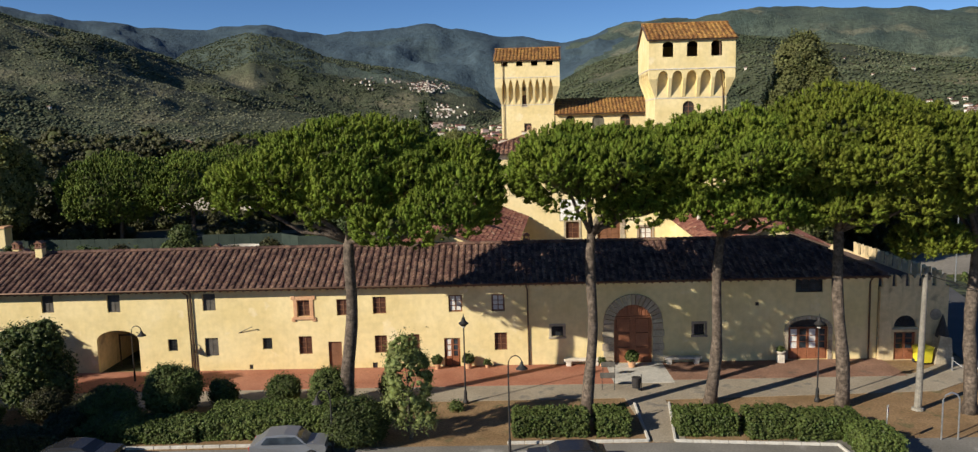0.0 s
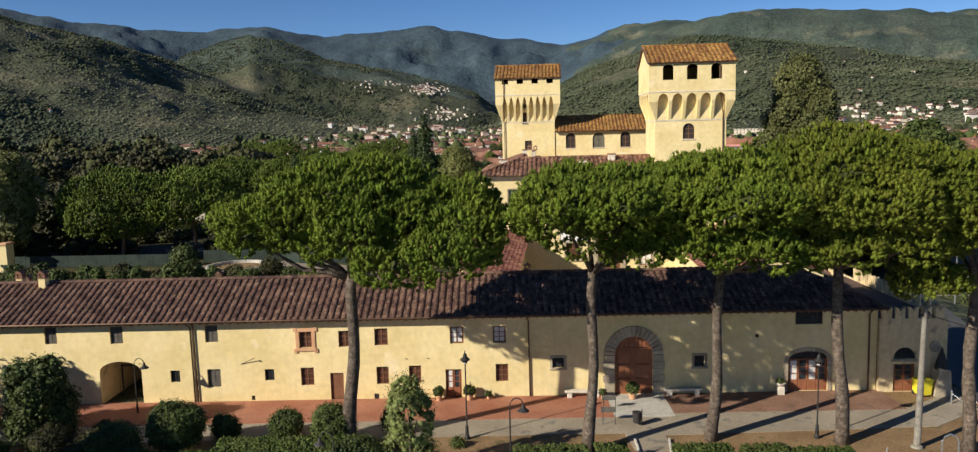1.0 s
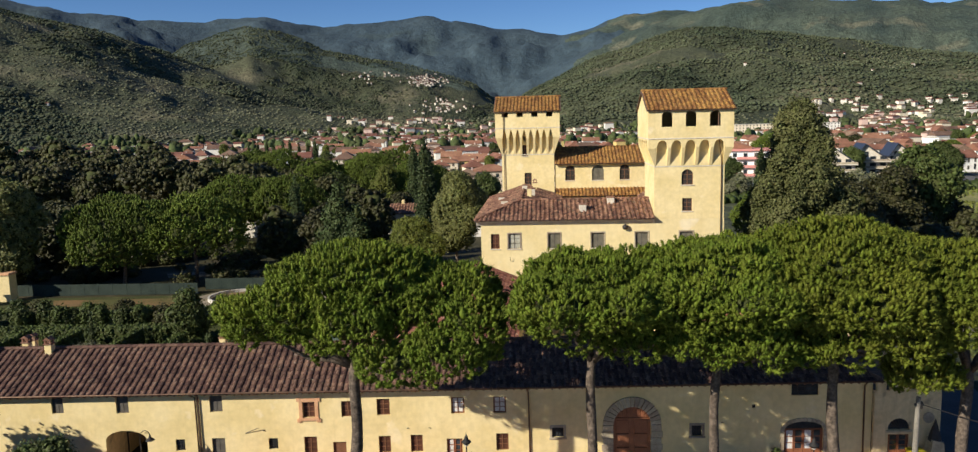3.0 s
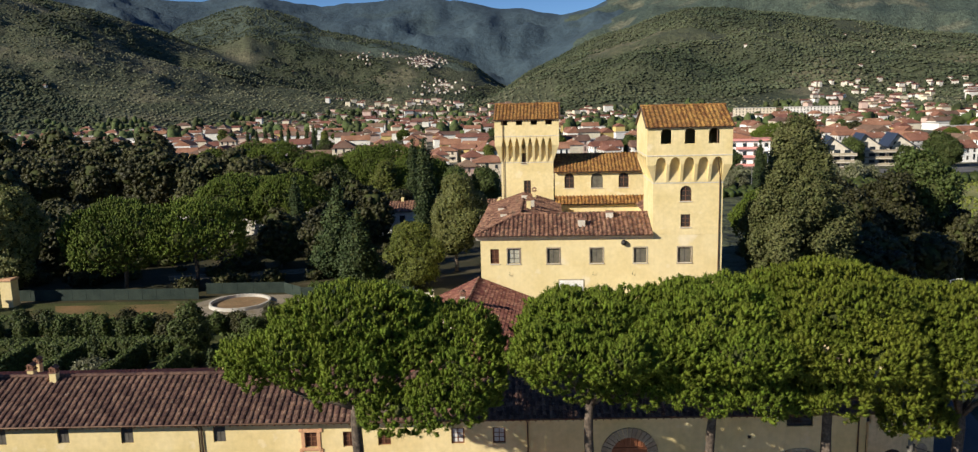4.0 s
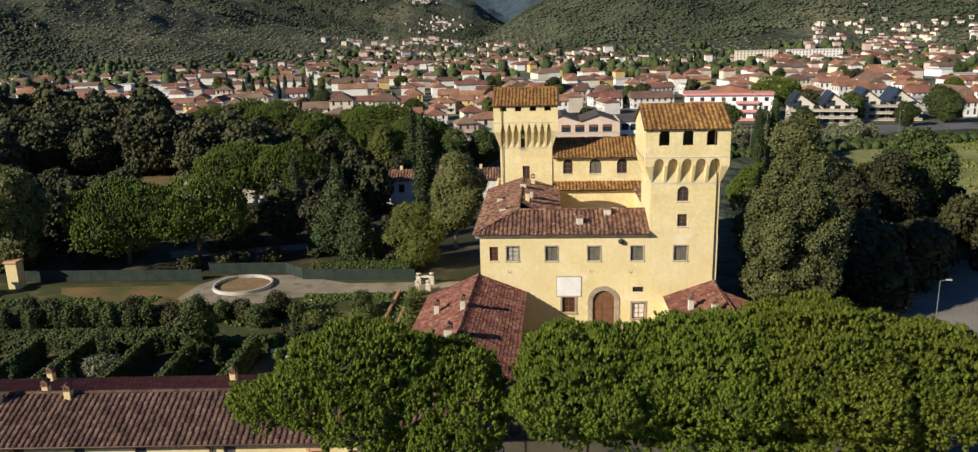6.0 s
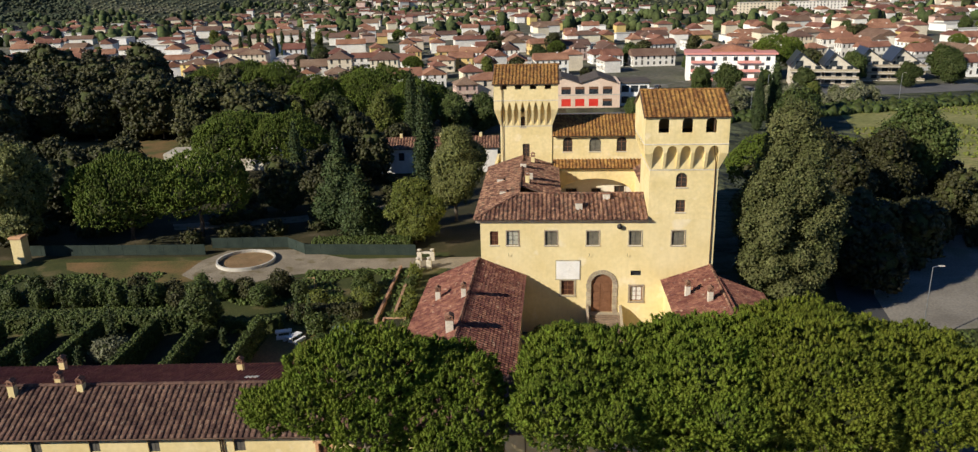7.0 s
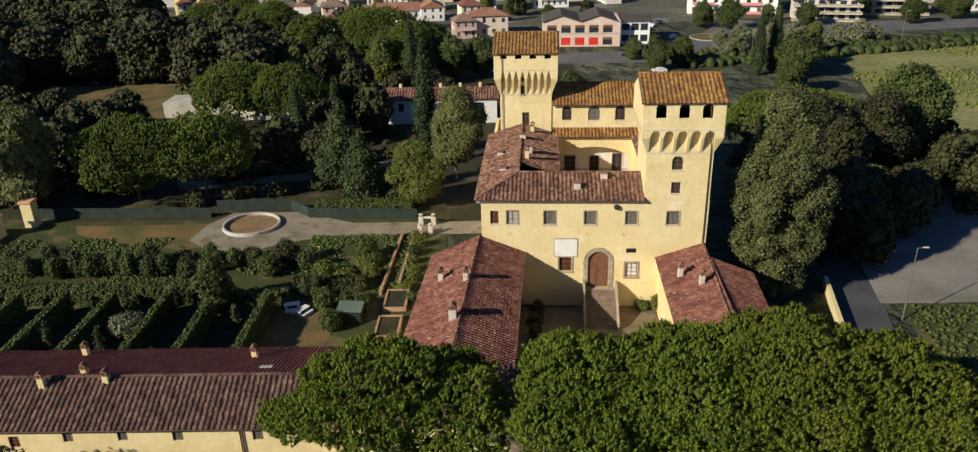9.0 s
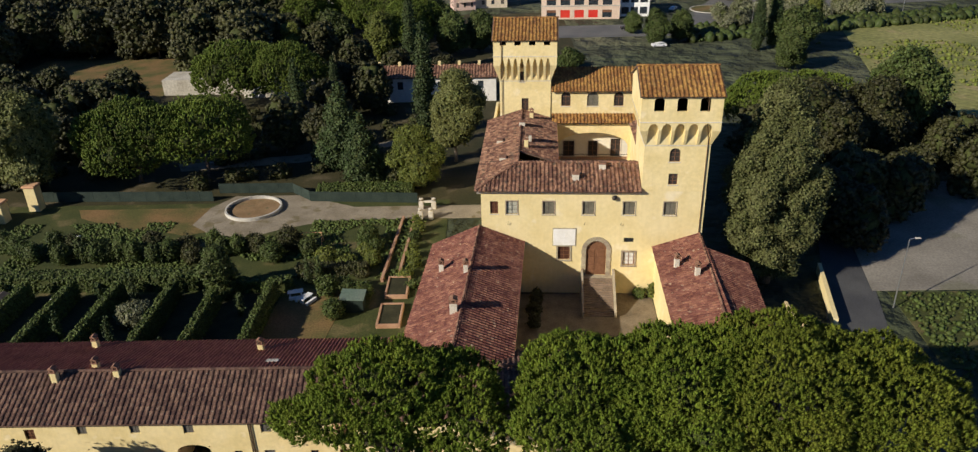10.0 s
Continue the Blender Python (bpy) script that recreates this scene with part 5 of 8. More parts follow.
def leaf_crown(name, lobes, material, rng, spacing=0.7, size=0.3, per=10, under=-0.7, loose=0.45, core=0.86):
    p, n = crown_points(lobes, spacing, rng, under)
    base = np.repeat(p, per, 0)
    nn = np.repeat(n, per, 0)
    off = rng.normal(size=base.shape) * loose
    v, f = leaves(base + off, nn + np.array([0, 0, 0.5]), size * (0.6 + 0.8 * rng.random(len(base))), rng)
    q = swell(p, n, loose * 1.6, 2.2)
    v1, f1 = puffs(q - n * loose * 0.4, unit(n + rng.normal(size=n.shape) * 0.3), spacing * (0.34 + 0.32 * rng.random(len(p))), 0.8, rng, 4, 3, 0.5)
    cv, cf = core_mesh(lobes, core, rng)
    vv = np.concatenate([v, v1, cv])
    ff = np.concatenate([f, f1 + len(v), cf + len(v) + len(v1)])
    return array_mesh(name, vv, ff, [material, M_CORE_SHADE], np.r_[np.zeros(len(f) + len(f1)), np.ones(len(cf))])


def trunk_and_limbs(base, fork, r0, lobes, bark, ob, bend=0.3, seed=1, limb_r=0.5):
    rg = random.Random(seed)
    base, fork = Vector(base), Vector(fork)
    pts, rad = [], []
    for k in range(11):
        t = k / 10
        p = base.lerp(fork, t) + Vector((bend * math.sin(t * 5 + seed), bend * math.cos(t * 4 + seed), 0)) * (t * (1 - t) * 2)
        pts.append(p)
        rad.append(r0 * (1.3 if k == 0 else 1.0 - 0.32 * t) * rg.uniform(0.9, 1.1))
    part("trunk", G().tube(pts, rad, 10), bark, ob, smooth=True)
    for x, y, z, rx, ry, rz in lobes:
        tip = Vector((x, y, z - rz * 0.2))
        mid = fork.lerp(tip, 0.5) + Vector((0, 0, -0.12 * (tip - fork).length))
        part("limb", G().tube([fork - Vector((0, 0, 0.4)), fork.lerp(mid, 0.5), mid, tip.lerp(mid, 0.4), tip], [r0 * 0.62 * limb_r * 2 * s for s in (0.7, 0.6, 0.5, 0.35, 0.15)], 7), bark, ob, smooth=True)


def stone_pine(base, fork, lobes, label, group, seed=1, r0=0.45, **kw):
    ob = thing("stone_pine", label, "tree", pose(*base), group)
    back = kw.pop("back", 1.0)
    lobes = [(x * back, y * back, 19.4 + (z - 19.4) * back, a * back, b * back, c * back) for x, y, z, a, b, c in lobes]
    lobes = [(x + 0.0157 * z, y, z - 0.0157 * x, a, b, c) for x, y, z, a, b, c in lobes]
    fork = (fork[0] + 0.0157 * fork[2], fork[1], fork[2] - 0.0157 * fork[0])
    rel = [(x - base[0], y - base[1], z - base[2], a, b, c) for x, y, z, a, b, c in lobes]
    fk = tuple(f - b for f, b in zip(fork, base))
    trunk_and_limbs((0, 0, -0.3), fk, r0, rel, M_BARK_PINE, ob, bend=0.5, seed=seed)
    part("crown", pine_crown("crown", rel, kw.pop("material", M_PINE), np.random.default_rng(seed), **kw), None, ob)
    return ob


GP = "umbrella pines before the facade"
LBL = "tall umbrella pine with a broad bright green crown"
stone_pine((-10.9, 52.3, 0), (-10.4, 52.0, 12.2), [
    (-10.0, 51.2, 17.3, 5.7, 4.6, 2.7), (-5.1, 52.8, 15.9, 4.5, 4.4, 2.3), (-14.9, 48.8, 16.0, 3.5, 2.1, 1.6), (-9.0, 52.4, 17.0, 4.8, 3.2, 2.4),
    (-3.7, 46.4, 14.2, 3.1, 2.5, 1.5), (-8.3, 49.6, 17.1, 4.4, 3.2, 1.5), (-15.9, 49.3, 14.9, 2.5, 1.6, 1.0), (-13.6, 48.6, 16.6, 3.4, 2.8, 1.3), (-6.3, 46.0, 13.7, 2.5, 2.2, 1.25), (-2.5, 47.6, 15.6, 2.5, 2.4, 1.6), (-6.2, 49.4, 15.9, 3.6, 3.2, 2.3), (-3.2, 50.4, 16.2, 3.2, 3.2, 2.4), (-9.6, 47.6, 15.4, 3.0, 2.4, 1.7), (-5.6, 52.6, 16.2, 4.2, 3.0, 2.5), (-12.8, 50.2, 15.2, 3.2, 2.4, 1.6)], "umbrella pine with a broad crown split into pads", GP, 11, 0.5, back=1.045, gaps=-0.40, heart=0.40)
stone_pine((5.6, 50.6, 0), (5.9, 51.5, 12.6), [
    (5.6, 52.0, 16.4, 4.8, 5.4, 3.0), (3.8, 48.6, 16.7, 3.2, 3.2, 1.8), (9.0, 52.5, 15.8, 4.0, 5.0, 2.7), (6.0, 56.5, 16.6, 4.4, 4.0, 2.4), (8.6, 50.5, 14.3, 2.6, 2.8, 1.3), (7.4, 47.6, 17.0, 2.8, 2.6, 1.3), (10.0, 56.0, 16.8, 3.6, 3.8, 2.4), (10.2, 50.0, 16.6, 2.8, 3.0, 1.9)], LBL, GP, 12, 0.42, gaps=-0.50, heart=0.58)
stone_pine((14.3, 52.5, 0), (14.8, 52.6, 12.3), [
    (14.6, 52.5, 17.4, 4.6, 5.4, 2.8), (12.0, 50.0, 16.8, 3.2, 3.8, 2.1), (17.6, 51.8, 16.8, 3.6, 4.6, 2.6), (15.0, 57.0, 17.2, 4.6, 4.4, 2.4), (16.8, 50.2, 15.0, 2.6, 2.8, 1.4), (15.4, 47.4, 17.2, 3.0, 2.6, 1.3), (15.8, 48.4, 14.3, 3.4, 2.6, 1.3), (12.0, 48.6, 14.6, 2.4, 2.2, 1.1), (17.6, 49.0, 13.9, 2.4, 2.4, 1.1), (18.9, 56.2, 17.5, 3.8, 4.0, 2.5)], LBL, GP, 13, 0.42, gaps=-0.46, heart=0.5)
stone_pine((23.0, 51.6, 0), (22.5, 52.2, 12.7), [
    (22.6, 52.6, 18.4, 5.4, 6.0, 3.1), (19.6, 50.6, 17.0, 3.4, 4.4, 2.3), (26.6, 51.8, 17.5, 4.0, 5.2, 2.7), (23.5, 57.5, 18.2, 5.4, 4.4, 2.5), (23.6, 48.4, 17.0, 3.8, 3.4, 1.8), (21.0, 48.6, 14.4, 2.8, 2.4, 1.2), (25.6, 49.0, 14.6, 3.2, 2.6, 1.3), (28.2, 56.0, 17.4, 3.8, 4.0, 2.5)], "tall umbrella pine with a high dense olive crown", GP, 14, 0.45, material=M_PINE_DULL)
stone_pine((30.6, 50.0, 0), (31.2, 51.3, 11.8), [
    (31.0, 52.0, 17.0, 4.8, 5.8, 2.9), (34.0, 52.5, 16.3, 4.0, 5.0, 2.6), (29.0, 49.2, 16.4, 3.2, 3.6, 1.9), (32.0, 57.0, 16.6, 4.6, 3.8, 2.3), (27.4, 50.2, 11.9, 2.4, 2.4, 1.1), (33.0, 48.6, 16.4, 3.4, 3.0, 1.6)], "umbrella pine with one low drooping branch", GP, 15, 0.45, material=M_PINE_DULL)


M_LEAF_POPLAR = mat("pale_poplar_leaves", (0.12, 0.13, 0.036), (0.185, 0.19, 0.065), big=0.3, small=1.6, contrast=0.3, bump=0, rough=0.6, translucent=0.2, island=0.3)


# templates for the park and the town
def rand_lobes(rg, n, r, h, z, flat):
    out = [(0, 0, z + h * 0.55, r * 0.72, r * 0.72, h * 0.5 * flat)]
    for k in range(n):
        a, q = 2 * math.pi * (k + rg.random() * 0.6) / n, r * rg.uniform(0.42, 0.62)
        out.append((q * math.cos(a), q * math.sin(a), z + h * rg.uniform(0.3, 0.6), r * rg.uniform(0.38, 0.52), r * rg.uniform(0.38, 0.52), h * rg.uniform(0.28, 0.42) * flat))
    return out


def park_pine(name, r, height, seed, m, label, group="pines in the park", spacing=0.7):
    rg = random.Random(seed)
    ob = thing(name, label, "tree", m, group)
    deep = r * 1.28
    lobes = rand_lobes(rg, 9, r * 1.08, deep, height - deep * 1.05, 1.0)
    trunk_and_limbs((0, 0, -0.3), (0.3, 0.2, height - r * 0.75), 0.4, lobes, M_BARK_PINE, ob, seed=seed, limb_r=0.4)
    part("crown", pine_crown("crown", lobes, M_PINE_FAR, np.random.default_rng(seed), spacing=spacing, tuft=0.21, per=6, width=0.085, inner=spacing * 1.7, under=-0.8, gaps=-0.56), None, ob)
    return ob


def broad_tree(name, r, height, seed, m, material, label, group="trees in the park", lo=0.22, spacing=0.9, size=0.28, per=14, n=9, bark=None, core=0.86, limbs=5, lobe=1.0):
    rg = random.Random(seed)
    ob = thing(name, label, "tree", m, group)
    lobes = []
    for k in range(n):
        t = rg.random()
        a, q = rg.random() * 2 * math.pi, r * rg.uniform(0.15, 0.6) * math.sin(math.pi * (0.15 + 0.75 * t))
        s = r * rg.uniform(0.36, 0.55) * (1.1 - 0.35 * t) * lobe
        lobes.append((q * math.cos(a), q * math.sin(a), height * (lo + 0.12 + (0.80 - lo) * t), s, s, s * rg.uniform(0.75, 1.1)))
    lobes.append((0, 0, height * 0.55, r * 0.62 * lobe, r * 0.62 * lobe, height * 0.3))
    trunk_and_limbs((0, 0, -0.3), (0, 0, height * 0.4), max(0.14, 0.022 * height), lobes[:limbs], bark or M_BARK, ob, seed=seed, limb_r=0.35)
    part("crown", leaf_crown("crown", lobes, material, np.random.default_rng(seed), spacing=spacing, size=size, per=per, core=core, loose=min(0.45, spacing * 0.5)), None, ob)
    return ob


def spire_tree(name, r, height, seed, m, material, label, group="conifers", rows=9, spacing=0.6, power=0.8, low=0.04, size=0.26, per=9, belly=0.25):
    rg = random.Random(seed)
    ob = thing(name, label, "tree", m, group)
    lobes = []
    for k in range(rows):
        t = k / (rows - 1)
        q = r * (1 - max(0, t - belly) / (1 - belly)) ** power * (0.75 + 0.25 * min(1, t / belly)) * 0.75 + r * 0.10
        for j in range(3 if r > 1.5 else 1):
            a = rg.random() * 6.28
            o = q * (0.35 if r > 1.5 else 0.06)
            lobes.append((o * math.cos(a), o * math.sin(a), height * (low + 0.07 + (0.88 - low) * t), q * rg.uniform(0.75, 1.0), q * rg.uniform(0.75, 1.0), height / rows * rg.uniform(0.7, 0.95)))
    part("trunk", G().tube([(0, 0, -0.3), (0, 0, height * 0.85)], [max(0.12, height * 0.014), 0.05], 7), M_BARK, ob)
    part("crown", leaf_crown("crown", lobes, material, np.random.default_rng(seed), spacing=spacing, size=size, per=per, loose=0.22 if r < 2 else 0.4, under=-0.9), None, ob)
    return ob


def at(x, y, s=1.0, turn=0.0, sz=None):
    return Matrix.Translation((x, y, 0)) @ Matrix.Rotation(radians(turn), 4, "Z") @ Matrix.Diagonal((s, s, sz or s, 1))


def scatter(first, places):
    """Copies of a tree at (x, y, scale, turn)."""
    for x, y, s, turn in places:
        c = copy_thing(first, Matrix.Translation((x, y, 0)) @ Matrix.Rotation(radians(turn), 4, "Z"))
        c.matrix_basis = at(x, y, s, turn)


GPK = "umbrella pines in the park"
tp = park_pine("stone_pine", 9.8, 16.4, 31, at(-70, 141), "broad umbrella pine in the shaded park", GPK, 0.5)
tp2 = park_pine("stone_pine", 9.2, 16.2, 32, at(-57, 142), "broad umbrella pine in the shaded park", GPK, 0.5)
scatter(tp, [(-64.5, 188, 1.0, 40), (-62, 262, 1.0, 80), (-92, 290, 1.15, 120), (-36, 258, 1.15, 200), (56, 163, 0.8, 60), (65, 160, 0.85, 20), (128, 372, 1.1, 20)])
scatter(tp2, [(-51, 186, 1.0, 100), (-45, 268, 1.1, 10), (-78, 276, 1.2, 150), (-27, 246, 1.0, 230), (-28, 232, 0.9, 45), (-110, 300, 1.0, 70)])
# great conifers and broad trees round the villa


def plume_tree(name, profile, lean, seed, m, material, label, group="conifers", plumes=120, spacing=0.46, size=0.15, per=11):
    """An old cypress of many upright plumes; profile: (height, radius) from the lowest branches to the tip."""
    rg = random.Random(seed)
    ob = thing(name, label, "tree", m, group)
    hs, rs_ = [p[0] for p in profile], [p[1] for p in profile]
    top = hs[-1]
    lobes = []
    for k in range(plumes):
        t = (k + 0.5) / plumes
        z = hs[0] + (top - hs[0]) * (0.05 + 0.9 * t ** 0.95)
        r = float(np.interp(z, hs, rs_))
        a = k * 2.39996 + rg.uniform(-0.5, 0.5)
        w = rg.uniform(0.85, 1.6) * (0.45 + 0.55 * min(1, r / 6))
        o = max(0.0, r * rg.uniform(0.78, 1.12) - w * 0.7)
        lobes.append((o * math.cos(a) + lean * z, o * math.sin(a), z + rg.uniform(-0.5, 0.5), w, w, w * rg.uniform(0.9, 1.7)))
    for k in range(7):
        z = hs[0] + (top - hs[0]) * (k + 0.8) / 8
        r = float(np.interp(z, hs, rs_)) * 0.55
        lobes.append((lean * z, 0, z, r, r, (top - hs[0]) / 9))
    part("trunk", G().tube([(0, 0, -0.3), (0.1, 0, 3), (lean * 12, 0, 12), (lean * top * 0.9, 0, top * 0.9)], [0.85, 0.6, 0.45, 0.06], 10), M_BARK, ob, smooth=True)
    for k in range(6):
        x, y, z = lobes[k][:3]
        part("limb", G().tube([(lean * z, 0, max(1.5, z - 4)), (x * 0.5, y * 0.5, z - 2), (x, y, z)], [0.22, 0.16, 0.06], 6), M_BARK, ob, smooth=True)
    part("crown", leaf_crown("crown", lobes, material, np.random.default_rng(seed), spacing=spacing, size=size, per=per, loose=0.3, under=-0.95, core=0.72), None, ob)
    return ob


plume_tree("cypress", [(1.5, 1.4), (4.5, 4.0), (9, 5.6), (15, 6.0), (20, 5.0), (24, 3.8), (27.5, 2.2), (30.5, 0.4)], -0.02, 41, at(38.2, 99.0), M_CONIFER, "huge old cypress of grey-green plumes beside the villa")
broad_tree("oak_tree", 9.5, 22, 42, at(79, 150), M_LEAF, "large broadleaf tree at the meadow's edge", spacing=0.95, n=12)
broad_tree("oak_tree", 9, 19, 43, at(58, 136), M_LEAF_DARK, "dark evergreen oak behind the cypress", n=11)
broad_tree("oak_tree", 8, 17, 44, at(70, 140), M_LEAF_DARK, "dark evergreen oak beside the gravel car park", n=10)
broad_tree("plane_tree", 6.6, 18.5, 45, at(-8.8, 149), M_LEAF_POPLAR, "tall silver-green tree beside the villa", spacing=0.6, size=0.17, per=20, n=14)
broad_tree("maple_tree", 6.0, 11.5, 46, at(-15.5, 136), M_LEAF_YELLOW, "round yellow-green tree by the path", spacing=0.5, size=0.16, per=18, n=12, lo=0.06)
spire_tree("fir_tree", 5.2, 16, 47, at(-31, 147), M_CYPRESS, "dark blue-green fir in the park", power=0.9, rows=8, belly=0.1)
spire_tree("fir_tree", 4.5, 13, 48, at(-26, 139), M_CYPRESS, "dark blue-green fir in the park", power=0.9, rows=8, belly=0.1)
cy = spire_tree("cypress", 2.3, 24, 49, at(-15.8, 164), M_CYPRESS, "slender dark green columnar cypress", "slender cypresses", rows=9, power=0.5)
broad_tree("poplar", 7.5, 19, 50, at(-87, 135), M_LEAF_POPLAR, "tall pale-leaved poplar at the garden's edge", spacing=0.75, size=0.22, per=14, n=13, lo=0.08)
hol = broad_tree("holm_oak", 8.5, 15, 51, at(-100, 246), M_LEAF_DARK, "dark holm oak in the park wood", "park wood", n=13, lo=0.05, spacing=1.5, size=0.38, per=7, limbs=1, core=0.78)
hol2 = broad_tree("holm_oak", 7.5, 13, 52, at(-128, 250), M_LEAF_DARK, "dark holm oak in the park wood", "park wood", n=12, lo=0.05, spacing=1.5, size=0.38, per=7, limbs=1, core=0.78)
rg = random.Random(3)
pl1, pl2 = [], []
for i in range(22):
    for j in range(11):
        x, y = -272 + 10.5 * i + rg.uniform(-3.5, 3.5), 212 + 11 * j + rg.uniform(-3.5, 3.5)
        if (-140 < x < -86 and y < 242) or x > -64 - (y - 212) * 0.25 and y < 330 and x > -90 and rg.random() < 0.7:
            continue
        if x > -128 and y > 284:
            continue
        (pl1 if (i + j) % 2 else pl2).append((x, y, rg.uniform(0.8, 1.25), rg.uniform(0, 360)))
for i in range(9):
    for j in range(4):
        pl2.append((-150 + 7.5 * i + rg.uniform(-3, 3), 140 + 14 * j + rg.uniform(-3, 3), rg.uniform(0.6, 0.85), rg.uniform(0, 360)))
for x, y in ((-78, 150), (-80, 160), (-95, 160), (-103, 148), (-110, 165), (-118, 185), (-70, 215), (-40, 215), (-52, 222), (-45, 156), (-38, 172), (-34, 150), (64, 128), (84, 128), (50, 146), (44, 124), (44, 112), (50, 132), (66, 120), (74, 130), (84, 139), (90, 145), (78, 146), (94, 139), (86, 152), (53, 112), (58, 121), (49, 119), (63, 124), (55, 108), (-30.5, 182), (-34, 196), (-26, 204), (-14, 206), (-48, 204), (-40, 198)):
    (pl1 if (x + y) % 2 else pl2).append((x, y, rg.uniform(0.55, 0.8), rg.uniform(0, 360)))
for i in range(14):
    pl1.append((-330 + 14 * i + rg.uniform(-4, 4), 340 + rg.uniform(-8, 14), rg.uniform(1.1, 1.5), rg.uniform(0, 360)))
scatter(hol, pl1)
scatter(hol2, pl2)
under_lobes = []
while len(under_lobes) < 110:
    x, y = rg.uniform(-92, -18), rg.uniform(137, 186)
    if abs(y - (150 + (x + 40) * 0.3)) > 4.5 and not (-50 < x < -30 and y < 142):
        q = rg.uniform(0.8, 2.2)
        under_lobes.append((x, y, q * 0.5, q, q, q * rg.uniform(0.6, 1.0)))
solo("undergrowth", leaf_crown("undergrowth", under_lobes, M_LEAF_DARK, np.random.default_rng(66), spacing=0.8, size=0.22, per=8), None, "dark low undergrowth beneath the park trees", "shrubs", kind="stuff")
gr = broad_tree("lime_tree", 6.5, 13, 53, at(-14, 238), M_LEAF, "green leafy tree in the park", n=10, lo=0.08, spacing=0.9, size=0.28, per=12)
gr2 = broad_tree("lime_tree", 6.0, 15, 54, at(-33, 226), M_LEAF_YELLOW, "yellow-green leafy tree in the park", n=10, lo=0.08, spacing=0.9, size=0.28, per=12)
scatter(gr, [(-5, 242, 0.95, 30), (-22, 262, 1.1, 90), (-70, 240, 1.0, 20), (-50, 240, 1.05, 60), (14, 216, 0.6, 10), (20, 212, 0.6, 100), (58, 250, 0.75, 0), (50, 246, 0.7, 70), (88, 232, 1.0, 50), (96, 246, 0.9, 140), (80, 214, 0.8, 0), (152, 342, 1.0, 10), (196, 352, 1.1, 60), (208, 318, 0.9, 99)])
scatter(gr2, [(-60, 228, 0.8, 90), (104, 262, 0.7, 40)])
scatter(cy, [(-38, 178, 0.6, 0), (-44, 166, 0.7, 30), (78, 236, 0.75, 70), (84, 240, 0.85, 110), (-24, 216, 0.9, 12)])

# ---- town ----
WALLS = [mat("town_plaster", c, tuple(min(1, 1.12 * x) for x in c), big=0.2, small=1.2, contrast=0.1, bump=0.1, rand=0.1) for c in ((0.66, 0.58, 0.44), (0.74, 0.71, 0.64), (0.62, 0.46, 0.38), (0.62, 0.46, 0.18), (0.78, 0.76, 0.72))]
M_TOWNROOF = mat("town_roof_tile", (0.19, 0.083, 0.054), (0.28, 0.135, 0.09), big=0.15, small=2.5, contrast=0.3, bump=0.5, rand=0.35)
M_TOWNROOF2 = mat("town_brown_roof_tile", (0.15, 0.088, 0.06), (0.21, 0.135, 0.095), big=0.15, small=2.5, contrast=0.3, bump=0.5, rand=0.3)
M_RED = mat("red_shop_sign", (0.60, 0.03, 0.02), (0.66, 0.05, 0.03), bump=0.05, contrast=0.08)
M_DARKROOF = mat("dark_bitumen_roof", (0.075, 0.06, 0.05), (0.105, 0.088, 0.075), bump=0.2, rough=0.85)
M_PINKTRIM = mat("pink_plaster", (0.62, 0.25, 0.22), (0.68, 0.32, 0.28), bump=0.1, contrast=0.1)


